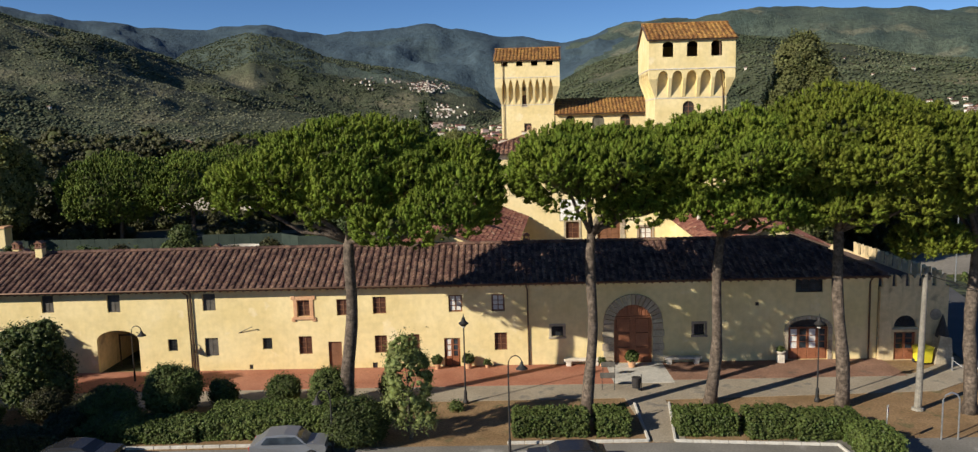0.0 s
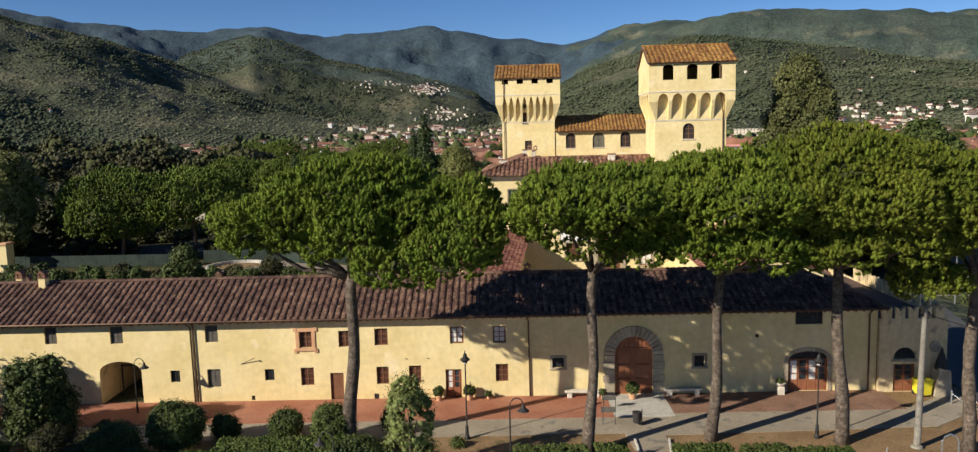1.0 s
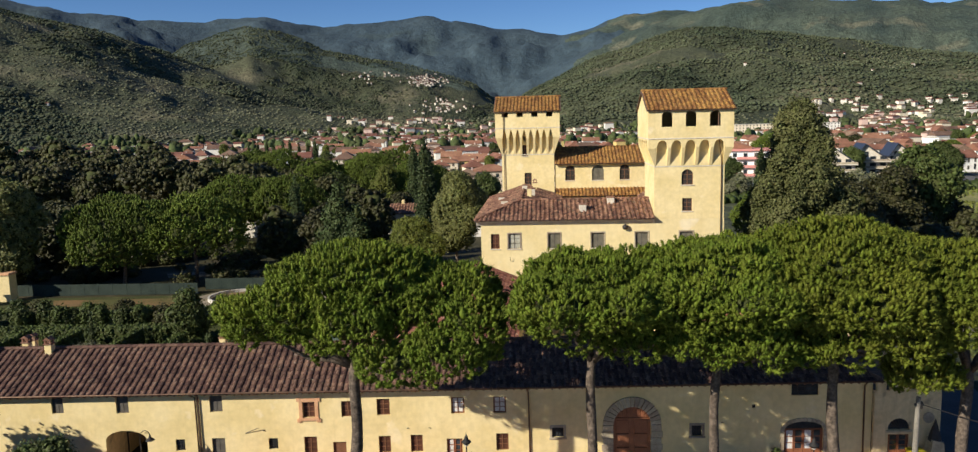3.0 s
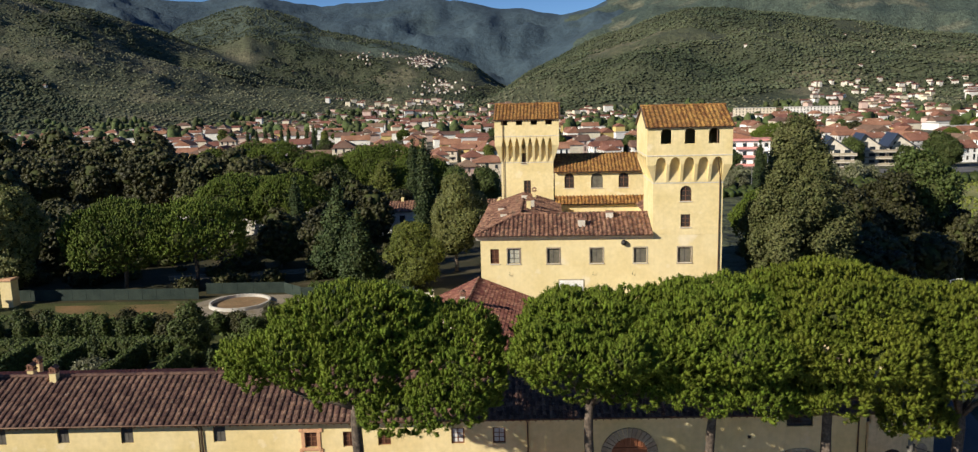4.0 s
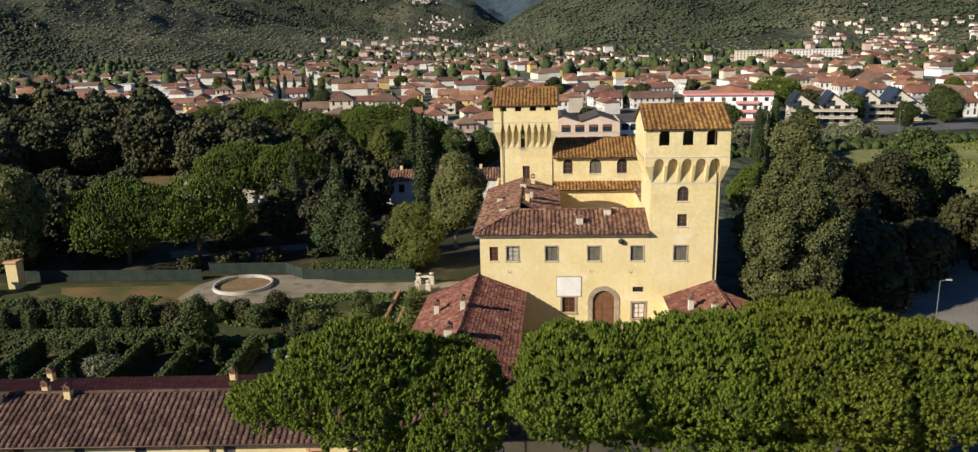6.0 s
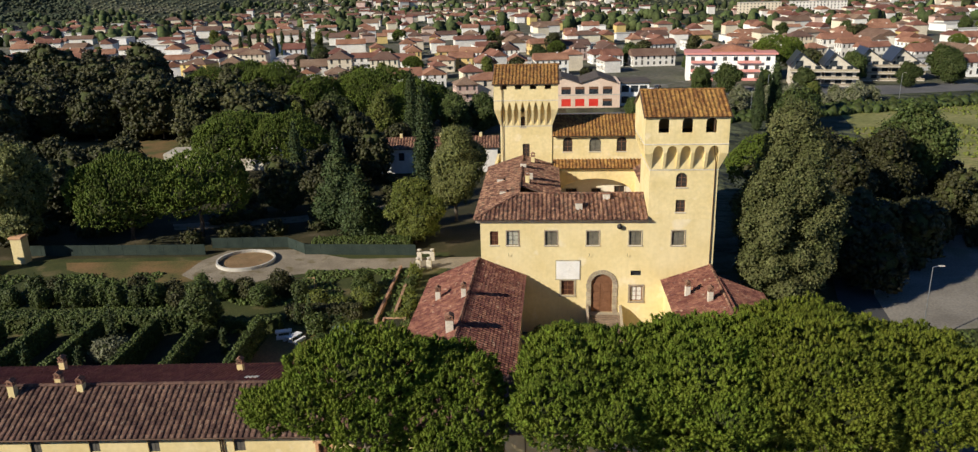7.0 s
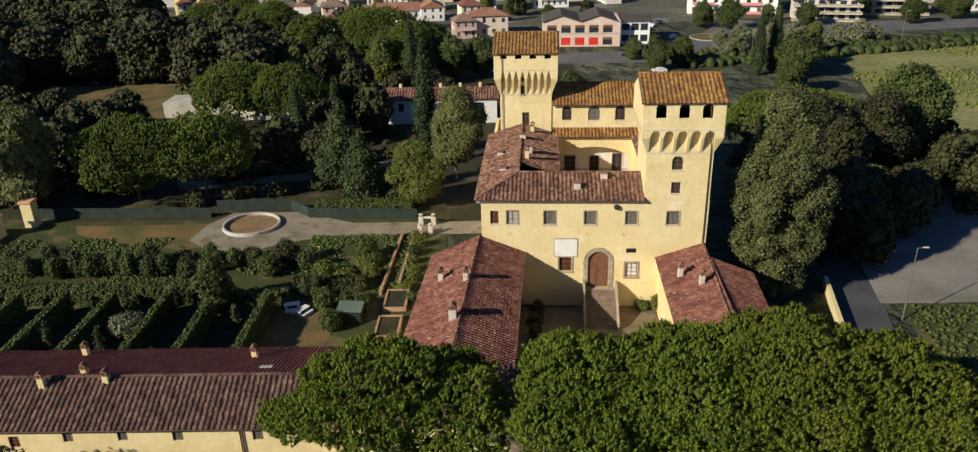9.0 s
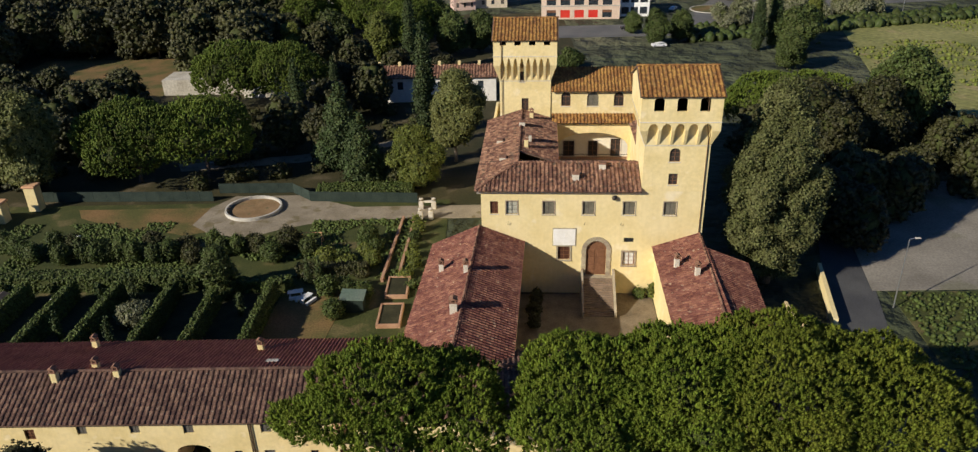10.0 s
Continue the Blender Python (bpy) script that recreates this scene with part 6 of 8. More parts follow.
def house(w, d, h, roof, wall, tile, floors, seed, label, m, name="house", group="houses of the town", detail=True):
    """A town house with a hipped, gabled or flat roof and its windows."""
    rg = random.Random(seed)
    ob = thing(name, label, "house", m, group)
    part("wall", G().box(-w / 2, w / 2, -d / 2, d / 2, -0.5, h), wall, ob)
    o = 0.6
    g = G()
    if roof == "hip":
        k, r = min(w, d) / 2 + o, (min(w, d) / 2 + o) * 0.36
        x, y = w / 2 + o, d / 2 + o
        top = [(-x + k, 0, h + r), (x - k, 0, h + r)] if w >= d else [(0, -y + k, h + r), (0, y - k, h + r)]
        base = [(-x, -y, h), (x, -y, h), (x, y, h), (-x, y, h)]
        f = [(0, 1, 5, 4), (1, 2, 5), (2, 3, 4, 5), (3, 0, 4)] if w >= d else [(0, 1, 4), (1, 2, 5, 4), (2, 3, 5), (3, 0, 4, 5)]
        g.add(base + top, f + [(3, 2, 1, 0)])
        g.box(-x, x, -y, y, h - 0.18, h - 0.002)
    elif roof == "gable":
        r = (d / 2 + o) * 0.38
        g.prism([(-d / 2 - o, h - 0.2), (d / 2 + o, h - 0.2), (d / 2 + o, h), (0, h + r), (-d / 2 - o, h)], -w / 2 - 0.4, w / 2 + 0.4, "x")
    else:
        g.box(-w / 2 - 0.3, w / 2 + 0.3, -d / 2 - 0.3, d / 2 + 0.3, h, h + 0.4)
    part("roof", g, tile, ob)
    if roof != "flat":
        part("chimney", G().box(w * 0.2 - 0.4, w * 0.2 + 0.4, -0.5, 0.5, h + 0.3, h + 2.6), wall, ob)
    if detail:
        for side in (0, 1):
            span, off = (w, -d / 2) if side == 0 else (d, -w / 2)
            n = max(2, int(span / 3.6))
            for fl in range(floors):
                for k in range(n):
                    c, z = -span / 2 + span * (k + 0.5) / n, h * (fl + 0.35) / floors
                    tall = 1.5 if rg.random() < 0.8 else 2.2
                    gg = G().box(c - 0.6, c + 0.6, off - 0.06, off + 0.02, z, z + tall) if side == 0 else G().box(off - 0.06, off + 0.02, c - 0.6, c + 0.6, z, z + tall)
                    part("window", gg, M_GLASS if rg.random() < 0.4 else M_SHUTTER, ob)
        if rg.random() < 0.7 and floors > 1:
            z = h / floors
            b = part("balcony", G().box(-w * 0.3, w * 0.3, -d / 2 - 1.4, -d / 2, z - 0.2, z), wall, ob)
            part("balcony_rail", G().box(-w * 0.3, w * 0.3, -d / 2 - 1.4, -d / 2 - 1.3, z, z + 1.0), wall, b)
    return ob


def place(x, y, turn, s=1.0):
    return Matrix.Translation((x, y, hill_height(x, y))) @ Matrix.Rotation(radians(turn), 4, "Z") @ Matrix.Diagonal((s, s, s, 1))


KINDS = [
    (14, 11, 6.2, "hip", 0, M_TOWNROOF, 2, "ochre two-storey house with a hipped red tile roof"),
    (22, 11, 6.6, "gable", 1, M_TOWNROOF, 2, "long pale two-storey house with a red gabled roof"),
    (12, 12, 6.0, "hip", 2, M_TOWNROOF2, 2, "pinkish house with a brown hipped roof"),
    (19, 13, 8, "hip", 0, M_TOWNROOF2, 3, "three-storey house with a brown tile roof"),
    (15, 13, 5.6, "gable", 4, M_TOWNROOF, 2, "white house with a red gabled roof"),
    (13, 12, 6.4, "gable", 3, M_TOWNROOF, 2, "yellow house with a red gabled roof"),
    (24, 14, 4.6, "flat", 4, M_CONCRETE, 1, "white flat-roofed workshop in the town"),
    (26, 15, 5.2, "gable", 1, M_TOWNROOF2, 2, "broad low house with a brown gabled roof"),
]
firsts = []
hp = random.Random(12)
first_at = [(-30, 420), (-70, 440), (-115, 452), (-150, 470), (-15, 470), (-20, 430), (60, 520), (-90, 415)]
for i, (w, d, h, roof, wi_, tile, fl, lab) in enumerate(KINDS):
    firsts.append(house(w, d, h, roof, WALLS[wi_], tile, fl, 100 + i, lab, place(*first_at[i], hp.uniform(-20, 20))))
taken = list(first_at) + [(30, 300), (105, 364), (140, 334), (150, 340), (174, 346), (128, 372), (-150, 400), (-105, 500), (-100, 490), (-112, 508)]


def free(x, y, gap):
    if any((x - a) ** 2 + (y - b) ** 2 < gap * gap for a, b in taken):
        return False
    taken.append((x, y))
    return True


def settle(kinds, x, y, lo, hi):
    c = copy_thing(kinds[hp.choice((0, 0, 1, 1, 1, 2, 3, 4, 4, 5, 6, 7, 7))], Matrix())
    m = place(x, y, hp.choice((8, 8, 98, -82)) + hp.uniform(-9, 9))
    c.matrix_basis = m @ Matrix.Diagonal((hp.uniform(lo, hi) * 0.8, hp.uniform(lo, hi) * 0.8, hp.uniform(0.85, 1.35), 1))


# nearer town, with windows; farther town and hillside, plainer
for k in range(1500):
    y = 312 + 198 * hp.random() ** 1.1
    x = hp.uniform(-0.62, 0.62) * y
    if (x > 60 and y < 420 and not x > 200) or (-12 < x < 62 and y < 380) or (x < -130 and y < 375) or (x > 200 and y < 345):
        continue
    if len(taken) < 118 and free(x, y, 16):
        settle(firsts, x, y, 0.8, 1.15)
plain = [house(w, d, h, roof, WALLS[wi_], tile, fl, 200 + i, lab, place(-60 + 40 * i, 560, 10), name="house", detail=False) for i, (w, d, h, roof, wi_, tile, fl, lab) in enumerate(KINDS)]
for k in range(3500):
    y = 505 + 600 * hp.random() ** 1.3
    x = hp.uniform(-0.62, 0.64) * y
    b = x / y
    if y > 850 and hp.random() < 0.6 or y > 950 and not (-0.16 < b < 0.02 or b > 0.3) or 0.12 < b < 0.3 and y > 760:
        continue
    if len(taken) < 385 and free(x, y, 18 if y < 700 else 25):
        settle(plain, x, y, 0.75, 1.2)
# village on the hillside, far off
g = G()
gr_ = G()


def on_slope(bearing, rise):
    """The first place outwards along a bearing at which the slope reaches a given angle."""
    sb, cb = math.sin(radians(bearing)), math.cos(radians(bearing))
    for r in range(1200, 3300, 12):
        if hill_height(r * sb, r * cb) > 19.4 + r * math.tan(radians(rise)):
            return r * sb, r * cb
    return None


for k in range(285):
    if k < 150:
        p = on_slope(hp.gauss(-5.3, 0.75), hp.gauss(2.95, 0.17))
    elif k < 200:
        p = on_slope(hp.gauss(-4.4, 1.1), hp.uniform(0.7, 1.7))
    elif k < 222:
        p = on_slope(hp.gauss(-8.8, 1.4), hp.gauss(3.3, 0.3))
    elif k < 224:
        p = on_slope(hp.uniform(-31, -14), hp.uniform(1.0, 4.0))
    else:
        p = on_slope(hp.uniform(21, 34), hp.uniform(0.0, 0.9)) if k > 229 else on_slope(hp.uniform(17, 33), hp.uniform(1.0, 5.0))
    if p is None:
        continue
    x, y = p
    z = hill_height(x, y)
    w, h = hp.uniform(1.4, 3.2), hp.uniform(2.2, 3.8)
    if k > 229:
        w, h = 1.7 * w, 1.5 * h
    m = Matrix.Translation((x, y, z)) @ Matrix.Rotation(hp.uniform(-0.5, 0.5), 4, "Z")
    g.box(-w, w, -3.5, 3.5, -4, h, m)
    gr_.prism([(-4.1, h), (4.1, h), (0, h + 1.6)], -w - 0.4, w + 0.4, "x", m)
solo("hill_village", g, mat("sun_worn_village_plaster", (0.56, 0.51, 0.43), (0.68, 0.63, 0.54), big=0.02, small=0.2, contrast=0.2, bump=0, island=0.25), "pale houses of a village on the far hillside", "village", kind="stuff")
solo("village_roofs", gr_, M_TOWNROOF, "reddish tile roofs of the far hillside village", "roofs", kind="stuff")

# the town's far quarters, up the valley and round the feet of the hills
g = [G() for _ in range(3)]
gr_ = [G(), G()]
ft = random.Random(77)
far_spots = []
for k in range(7000):
    r, b = 880 + 1750 * ft.random() ** 1.15, ft.uniform(-34, 35)
    reach = float(np.interp(b, [-34, -22, -14, -8, 2, 8, 16, 21, 35], [950, 1020, 1350, 2300, 2450, 1200, 1050, 1350, 1650]))
    if r > reach or len(far_spots) >= 480:
        continue
    x, y = r * math.sin(radians(b)), r * math.cos(radians(b))
    if noise.noise(Vector((x / 140, y / 140, 9.0))) < -0.18 - 0.1 * (r < 1200) or any(abs(x - c) < 13 and abs(y - d) < 16 for c, d in far_spots):
        continue
    z = hill_height(x, y)
    if z > (18 if -3 < b < 17 else 34):
        continue
    far_spots.append((x, y))
    w, d, h = ft.uniform(3.6, 7.5), ft.uniform(3.6, 5.6), ft.choice((4.5, 5.5, 6.0, 6.5, 8.5))
    m = Matrix.Translation((x, y, z)) @ Matrix.Rotation(ft.choice((0.15, 0.15, 1.72)) + ft.uniform(-0.25, 0.25), 4, "Z")
    g[ft.choice((0, 0, 1, 1, 2))].box(-w, w, -d, d, -6, h, m)
    if ft.random() < 0.12:
        gr_[0].box(-w - 0.3, w + 0.3, -d - 0.3, d + 0.3, h, h + 0.5, m)
    else:
        gr_[ft.choice((0, 1, 1))].prism([(-d - 0.6, h), (d + 0.6, h), (0, h + d * 0.42)], -w - 0.5, w + 0.5, "x", m)
for k, wall in enumerate((0, 1, 2)):
    solo("far_houses", g[k], WALLS[wall], "pale plastered houses of the far town", "houses", kind="stuff")
for k, tile in enumerate((M_TOWNROOF2, M_TOWNROOF)):
    solo("far_roofs", gr_[k], tile, "tile roofs of the far town", "roofs", kind="stuff")

# landmarks
shop = thing("shop_building", "rose-cream two-storey shop building with red shop windows", "shop", pose(31.5, 296, 0, 0, 0, -3))
M_SHOPWALL = mat("rose_cream_plaster", (0.66, 0.49, 0.37), (0.72, 0.56, 0.44), big=0.3, small=2, contrast=0.1, bump=0.1)
sops = []
for fl in (0, 1):
    for k in range(5):
        sops.append((-13.2 + 5.0 * k, -9.8 + 5.0 * k, 0.6 + 4.4 * fl, 3.3 + 4.4 * fl))
facade("front_wall", Matrix.Translation((0, -9, 0)), -15, 13, 0, 9.2, sops, M_SHOPWALL, shop)
for j, (a, b, c, d) in enumerate(sops):
    w = part("window", G().box(a, b, -8.85, -8.8, c, d), M_GLASS, shop)
    part("window_frame", G().box(a, b, -8.95, -8.86, d - 0.9 if j not in (1, 2, 3) else c, d if j > 4 else d - 0.0), M_RED if j in (1, 2, 3) else M_WOOD_DARK, w)
part("wall", G().box(-15, 13, -8.69, 9, 0, 9.2), M_SHOPWALL, shop)
for c in (-8.2, 5.2):
    part("gable", G().prism([(c - 6, 9.2), (c + 6, 9.2), (c, 11.1)], -8.99, -8.6), M_SHOPWALL, shop)
    part("roof", G().prism([(c - 6.8, 9.18), (c - 6.8, 8.9), (c, 11.15), (c + 6.8, 8.9), (c + 6.8, 9.18), (c, 11.5)], -9.6, 9.6), M_DARKROOF, shop)
part("cornice", G().box(-15.3, 13.3, -9.15, -9.002, 4.6, 4.9), M_CONCRETE, shop)
part("annex", G().box(13, 24, -5, 9, 0, 8.2), WALLS[4], shop)
for k in range(3):
    for fl in (0, 1):
        part("window", G().box(14 + 3.3 * k, 16.6 + 3.3 * k, -5.06, -5, 1 + 4 * fl, 3.4 + 4 * fl), M_GLASS, shop)
part("annex_roof", G().box(12.6, 24.6, -5.6, 9.6, 8.2, 8.7), M_DARKROOF, shop)

apt = thing("apartment_house", "white and pink three-storey apartment house", "house", pose(105, 364, 0, 0, 0, -12))
part("wall", G().box(-19, 19, -9, 9, 0, 11.5), WALLS[4], apt)
part("roof", G().box(-20, 20, -10, 10, 11.5, 12.3), M_PINKTRIM, apt)
part("roof_house", G().prism([(-8, 12.3), (10, 12.3), (10, 13.2), (1, 15.5), (-8, 13.2)], -5, 6), M_TOWNROOF, apt)
for fl in range(3):
    for c in (-12, 8):
        b = part("balcony", G().box(c - 5, c + 5, -10.6, -9, 0.2 + 3.8 * fl, 0.45 + 3.8 * fl), M_PINKTRIM, apt)
        part("balcony_rail", G().box(c - 5, c + 5, -10.6, -10.5, 0.45 + 3.8 * fl, 1.4 + 3.8 * fl), M_PINKTRIM, b)
    for k in range(8):
        part("window", G().box(-17 + 4.6 * k, -15.3 + 4.6 * k, -9.06, -9, 1.2 + 3.8 * fl, 3.0 + 3.8 * fl), M_GLASS if k % 3 else M_SHUTTER, apt)
M_SOLAR = mat("dark_solar_panel", (0.03, 0.034, 0.045), (0.045, 0.05, 0.062), big=0.5, small=3, rough=0.3, contrast=0.1, bump=0)
for x, y, t in ((137, 338, -14), (170, 350, -10)):
    ch = thing("terraced_block", "grey-white terraced block with steep gables and solar panels", "house", pose(x, y, 0, 0, 0, t), "houses of the town")
    for c in (-6.6, 6.6):
        part("wall", G().prism([(c - 6.2, 0), (c + 6.2, 0), (c + 6.2, 6.6), (c - 3.2, 13.4), (c - 6.2, 9.0)], -6, 8), M_STONE_PALE, ch)
        for s in (-1, 1):
            r = part("roof", G().prism([(c - 3.2, 13.5), (c - 7.0, 7.9), (c - 7.0, 8.4), (c - 3.2, 14.0)] if s < 0 else [(c - 3.2, 13.5), (c + 6.9, 6.1), (c + 6.9, 6.6), (c - 3.2, 14.0)], -7.5, 8.5), M_SOLAR, ch)
        part("gable_window", G().box(c - 4.4, c - 1.6, -6.1, -6.0, 8.0, 10.4), M_GLASS, ch)
    for fl in range(3):
        b = part("balcony", G().box(-13.4, 13.4, -8.4, -6, 0.1 + 2.9 * fl, 0.45 + 2.9 * fl), M_STONE_PALE, ch)
        part("balcony_rail", G().box(-13.4, 13.4, -8.4, -8.3, 0.45 + 2.9 * fl, 1.3 + 2.9 * fl), M_STONE, b)
        for k in range(6):
            part("window", G().box(-11.6 + 4.1 * k, -9.2 + 4.1 * k, -6.06, -6, 0.6 + 2.9 * fl, 2.5 + 2.9 * fl), M_GLASS, ch)
yb = house(14, 12, 9.5, "hip", WALLS[3], M_TOWNROOF2, 3, 301, "yellow three-storey house with a brown hipped roof", place(-148, 392, -12))
yb = house(15, 12, 8, "hip", WALLS[0], M_TOWNROOF, 2, 302, "cream house with a red hipped roof near the shop", place(-4, 318, 5))
for k, (x, y, w) in enumerate(((290, 905, 45), (355, 905, 58))):
    ob = house(w, 14, 15, "flat", WALLS[k], M_CONCRETE, 5, 310 + k, "long pale five-storey block at the hill's foot", place(x, y, -8), name="apartment_block")
# white service range in the park
M_OLDWALL = mat("weathered_lime_wall", (0.40, 0.36, 0.29), (0.54, 0.50, 0.42), big=0.25, small=2, contrast=0.2, bump=0.3, streak=0.3)
for nm, x0, x1, y, h, lab in (("service_range", -33, -0.5, 190, 6.2, "long white low building with a brown tile roof"), ("greenhouse", -88, -48, 200, 4.0, "long pale weathered greenhouse wall")):
    ob = thing(nm, lab, "building")
    ops_ = [(x0 + 3 + 5.0 * k, x0 + 4.4 + 5.0 * k, 3.2, 5.2) for k in range(int((x1 - x0) / 5.0))] if nm == "service_range" else []
    facade("front_wall", Matrix.Translation((0, y, 0)), x0, x1, 0, h, ops_, WALLS[1] if ops_ else M_OLDWALL, ob)
    for a, b, c, d in ops_:
        part("window", G().box(a, b, y + 0.15, y + 0.2, c, d), M_GLASS, ob)
    part("wall", G().box(x0, x1, y + 0.33, y + 9, 0, h), WALLS[1] if ops_ else M_OLDWALL, ob)
    if nm == "service_range":
        m1, w1, l1 = slope_frame((x0 - 0.4, y - 0.6, h), (x1 + 0.4, y - 0.6, h), (x0 - 0.4, y + 4.6, h + 2.0))
        tiled_slope(ob, m1, w1, l1, M_TILE_MIX, seed=61, col=0.7, row=0.8)
        m1, w1, l1 = slope_frame((x1 + 0.4, y + 9.8, h), (x0 - 0.4, y + 9.8, h), (x0 - 0.4, y + 4.6, h + 2.0))
        tiled_slope(ob, m1, w1, l1, M_TILE_MIX, seed=62, col=0.7, row=0.8)
        for k in range(6):
            part("chimney_block", G().box(x0 + 3 + 5 * k, x0 + 3.7 + 5 * k, y + 4.2, y + 5.0, h + 1.5, h + 2.9), M_PLASTER, ob)
    else:
        part("glass_front", G().prism([(y - 3.4, 0), (y - 0.1, 3.4), (y - 0.1, 0)], x0 + 22, x1 - 6, "x"), M_OLDWALL, ob)

# garden trees among the nearer houses
tt = random.Random(21)
town_places = []
for k in range(900):
    y = 345 + 300 * tt.random()
    x = tt.uniform(-0.6, 0.62) * y
    if len(town_places) < 60 and all((x - a) ** 2 + (y - b) ** 2 > 130 for a, b in taken) and all((x - q[0]) ** 2 + (y - q[1]) ** 2 > 60 for q in town_places):
        town_places.append((x, y, tt.uniform(0.5, 0.95), tt.uniform(0, 360)))
scatter(gr, town_places[0::3])
scatter(hol2, town_places[1::3])
scatter(gr2, town_places[2::6])
scatter(tp2, [(x, y, 0.6, a) for x, y, _, a in town_places[5::6]])

# woods on the hills and trees in the town, far off
M_HILLWOOD = mat("hill_wood_foliage", (0.038, 0.051, 0.026), (0.085, 0.096, 0.051), big=0.004, small=0.012, contrast=0.3, bump=0, island=0.22)
M_HILLOLIVE = mat("olive_grove_foliage", (0.10, 0.105, 0.062), (0.15, 0.15, 0.092), big=0.004, small=0.03, contrast=0.3, bump=0, island=0.25)
M_TOWNLEAF = mat("town_tree_foliage", (0.034, 0.048, 0.014), (0.075, 0.095, 0.03), big=0.02, small=0.5, contrast=0.4, bump=0, island=0.4)


def far_trees(name, label, material, count, region, size, seed, rings=3, lift=0.35, tall=0.6):
    rg = np.random.default_rng(seed)
    base = G().ball((0, 0, 0), 1.0, 4, rings)
    bv = np.array(base.v)
    bf = []
    for q in base.f:
        bf.append(q[:3])
        if len(q) == 4:
            bf.append((q[0], q[2], q[3]))
    bf = np.array(bf)
    V, F = [], []
    n = 0
    tries = 0
    while n < count and tries < count * 6:
        tries += 1
        p = region(rg)
        if p is None:
            continue
        x, y = p
        s = size * rg.uniform(0.5, 1.1) ** 1.5 * 1.45
        jit = 1 + rg.uniform(-0.3, 0.3, (len(bv), 1))
        V.append(bv * jit * [s, s, s * rg.uniform(0.7, 1.2) * tall] + [x, y, hill_height(x, y) + s * lift])
        F.append(bf + n * len(bv))
        n += 1
    me = array_mesh(name, np.concatenate(V), np.concatenate(F), [material])
    if rings < 3:
        me.polygons.foreach_set("use_smooth", [True] * len(me.polygons))
    return solo(name, me, None, label, "woods", kind="stuff")


def wooded(rg, near=1150, far=3200):
    r, b = near + (far - near) * rg.random(), rg.uniform(-35, 35)
    x, y = r * math.sin(radians(b)), r * math.cos(radians(b))
    if -8 < b < -2.5 and rg.random() < 0.7:
        return None
    if noise.noise(Vector((x / 330, y / 330, 3.1))) < -0.02 - 0.25 * (b > 4) - (0.3 if r > 2700 else 0) or hill_height(x, y) < 8 or -27 < b < -5 and r < 1850 + 300 * noise.noise(Vector((x / 200, y / 200, 6.6))):
        return None
    return x, y


def grove(rg):
    r, b = 1100 + 1100 * rg.random(), rg.uniform(-35, 35)
    x, y = r * math.sin(radians(b)), r * math.cos(radians(b))
    x, y = round(x / 13) * 13 + rg.uniform(-2, 2), round(y / 13) * 13 + rg.uniform(-2, 2)
    if not -27 < b < -5 and (noise.noise(Vector((x / 330, y / 330, 3.1))) > 0.0 or 4 < b < 24 and r > 1300):
        return None
    return x, y


def in_town(rg):
    y = 680 + 920 * rg.random() ** 1.2
    x = rg.uniform(-0.63, 0.65) * y
    if noise.noise(Vector((x / 60, y / 60, 2.2))) < 0.05 or y > 900 and hill_height(x, y) > 14 or y < 900 and any((x - a) ** 2 + (y - b) ** 2 < 110 for a, b in taken):
        return None
    return x, y


def hedgerow(rg):
    t = rg.random()
    x = 62 + 170 * t
    return x + rg.uniform(-2, 2), 250 + 46 * t + rg.uniform(-3, 14 * (1 - t) + 4)


far_trees("hill_woods", "dense dark green woods covering the hills", M_HILLWOOD, 74000, wooded, 2.9, 71, 2)
far_trees("olive_groves", "rows of grey-green olive trees on the slopes", M_HILLOLIVE, 18000, grove, 2.1, 72, 2)
far_trees("town_trees", "garden and street trees among the houses", M_TOWNLEAF, 1500, in_town, 3.6, 73, 5, 0.9, 1.15)

# ---- shrubs, hedges and things on the ground ----
M_POLE = mat("weathered_concrete_pole", (0.17, 0.155, 0.13), (0.25, 0.23, 0.19), big=1.2, small=7, contrast=0.25, bump=0.3)
M_CAR_SILVER = mat("grey_car_paint", (0.20, 0.205, 0.215), (0.23, 0.235, 0.245), rough=0.3, metal=0.35, bump=0, contrast=0.04)
M_CAR_BLACK = mat("black_car_paint", (0.02, 0.02, 0.022), (0.03, 0.03, 0.032), rough=0.2, bump=0, contrast=0.04)
M_CAR_WHITE = mat("white_car_paint", (0.72, 0.72, 0.72), (0.76, 0.76, 0.76), rough=0.3, bump=0, contrast=0.04)
M_TYRE = mat("black_tyre", (0.02, 0.02, 0.02), (0.03, 0.03, 0.03), bump=0.2)
M_RIM = mat("alloy_rim", (0.5, 0.5, 0.5), (0.55, 0.55, 0.55), rough=0.35, metal=0.8, bump=0)
M_LAMP_RED = mat("red_tail_light", (0.4, 0.02, 0.02), (0.45, 0.03, 0.03), rough=0.2, bump=0)
M_YELLOW = mat("yellow_bin_plastic", (0.75, 0.62, 0.03), (0.8, 0.68, 0.05), rough=0.5, bump=0.05, contrast=0.06)
M_GREENMESH = mat("green_fence_screen", (0.018, 0.03, 0.024), (0.03, 0.044, 0.034), big=0.5, small=6, bump=0.2)
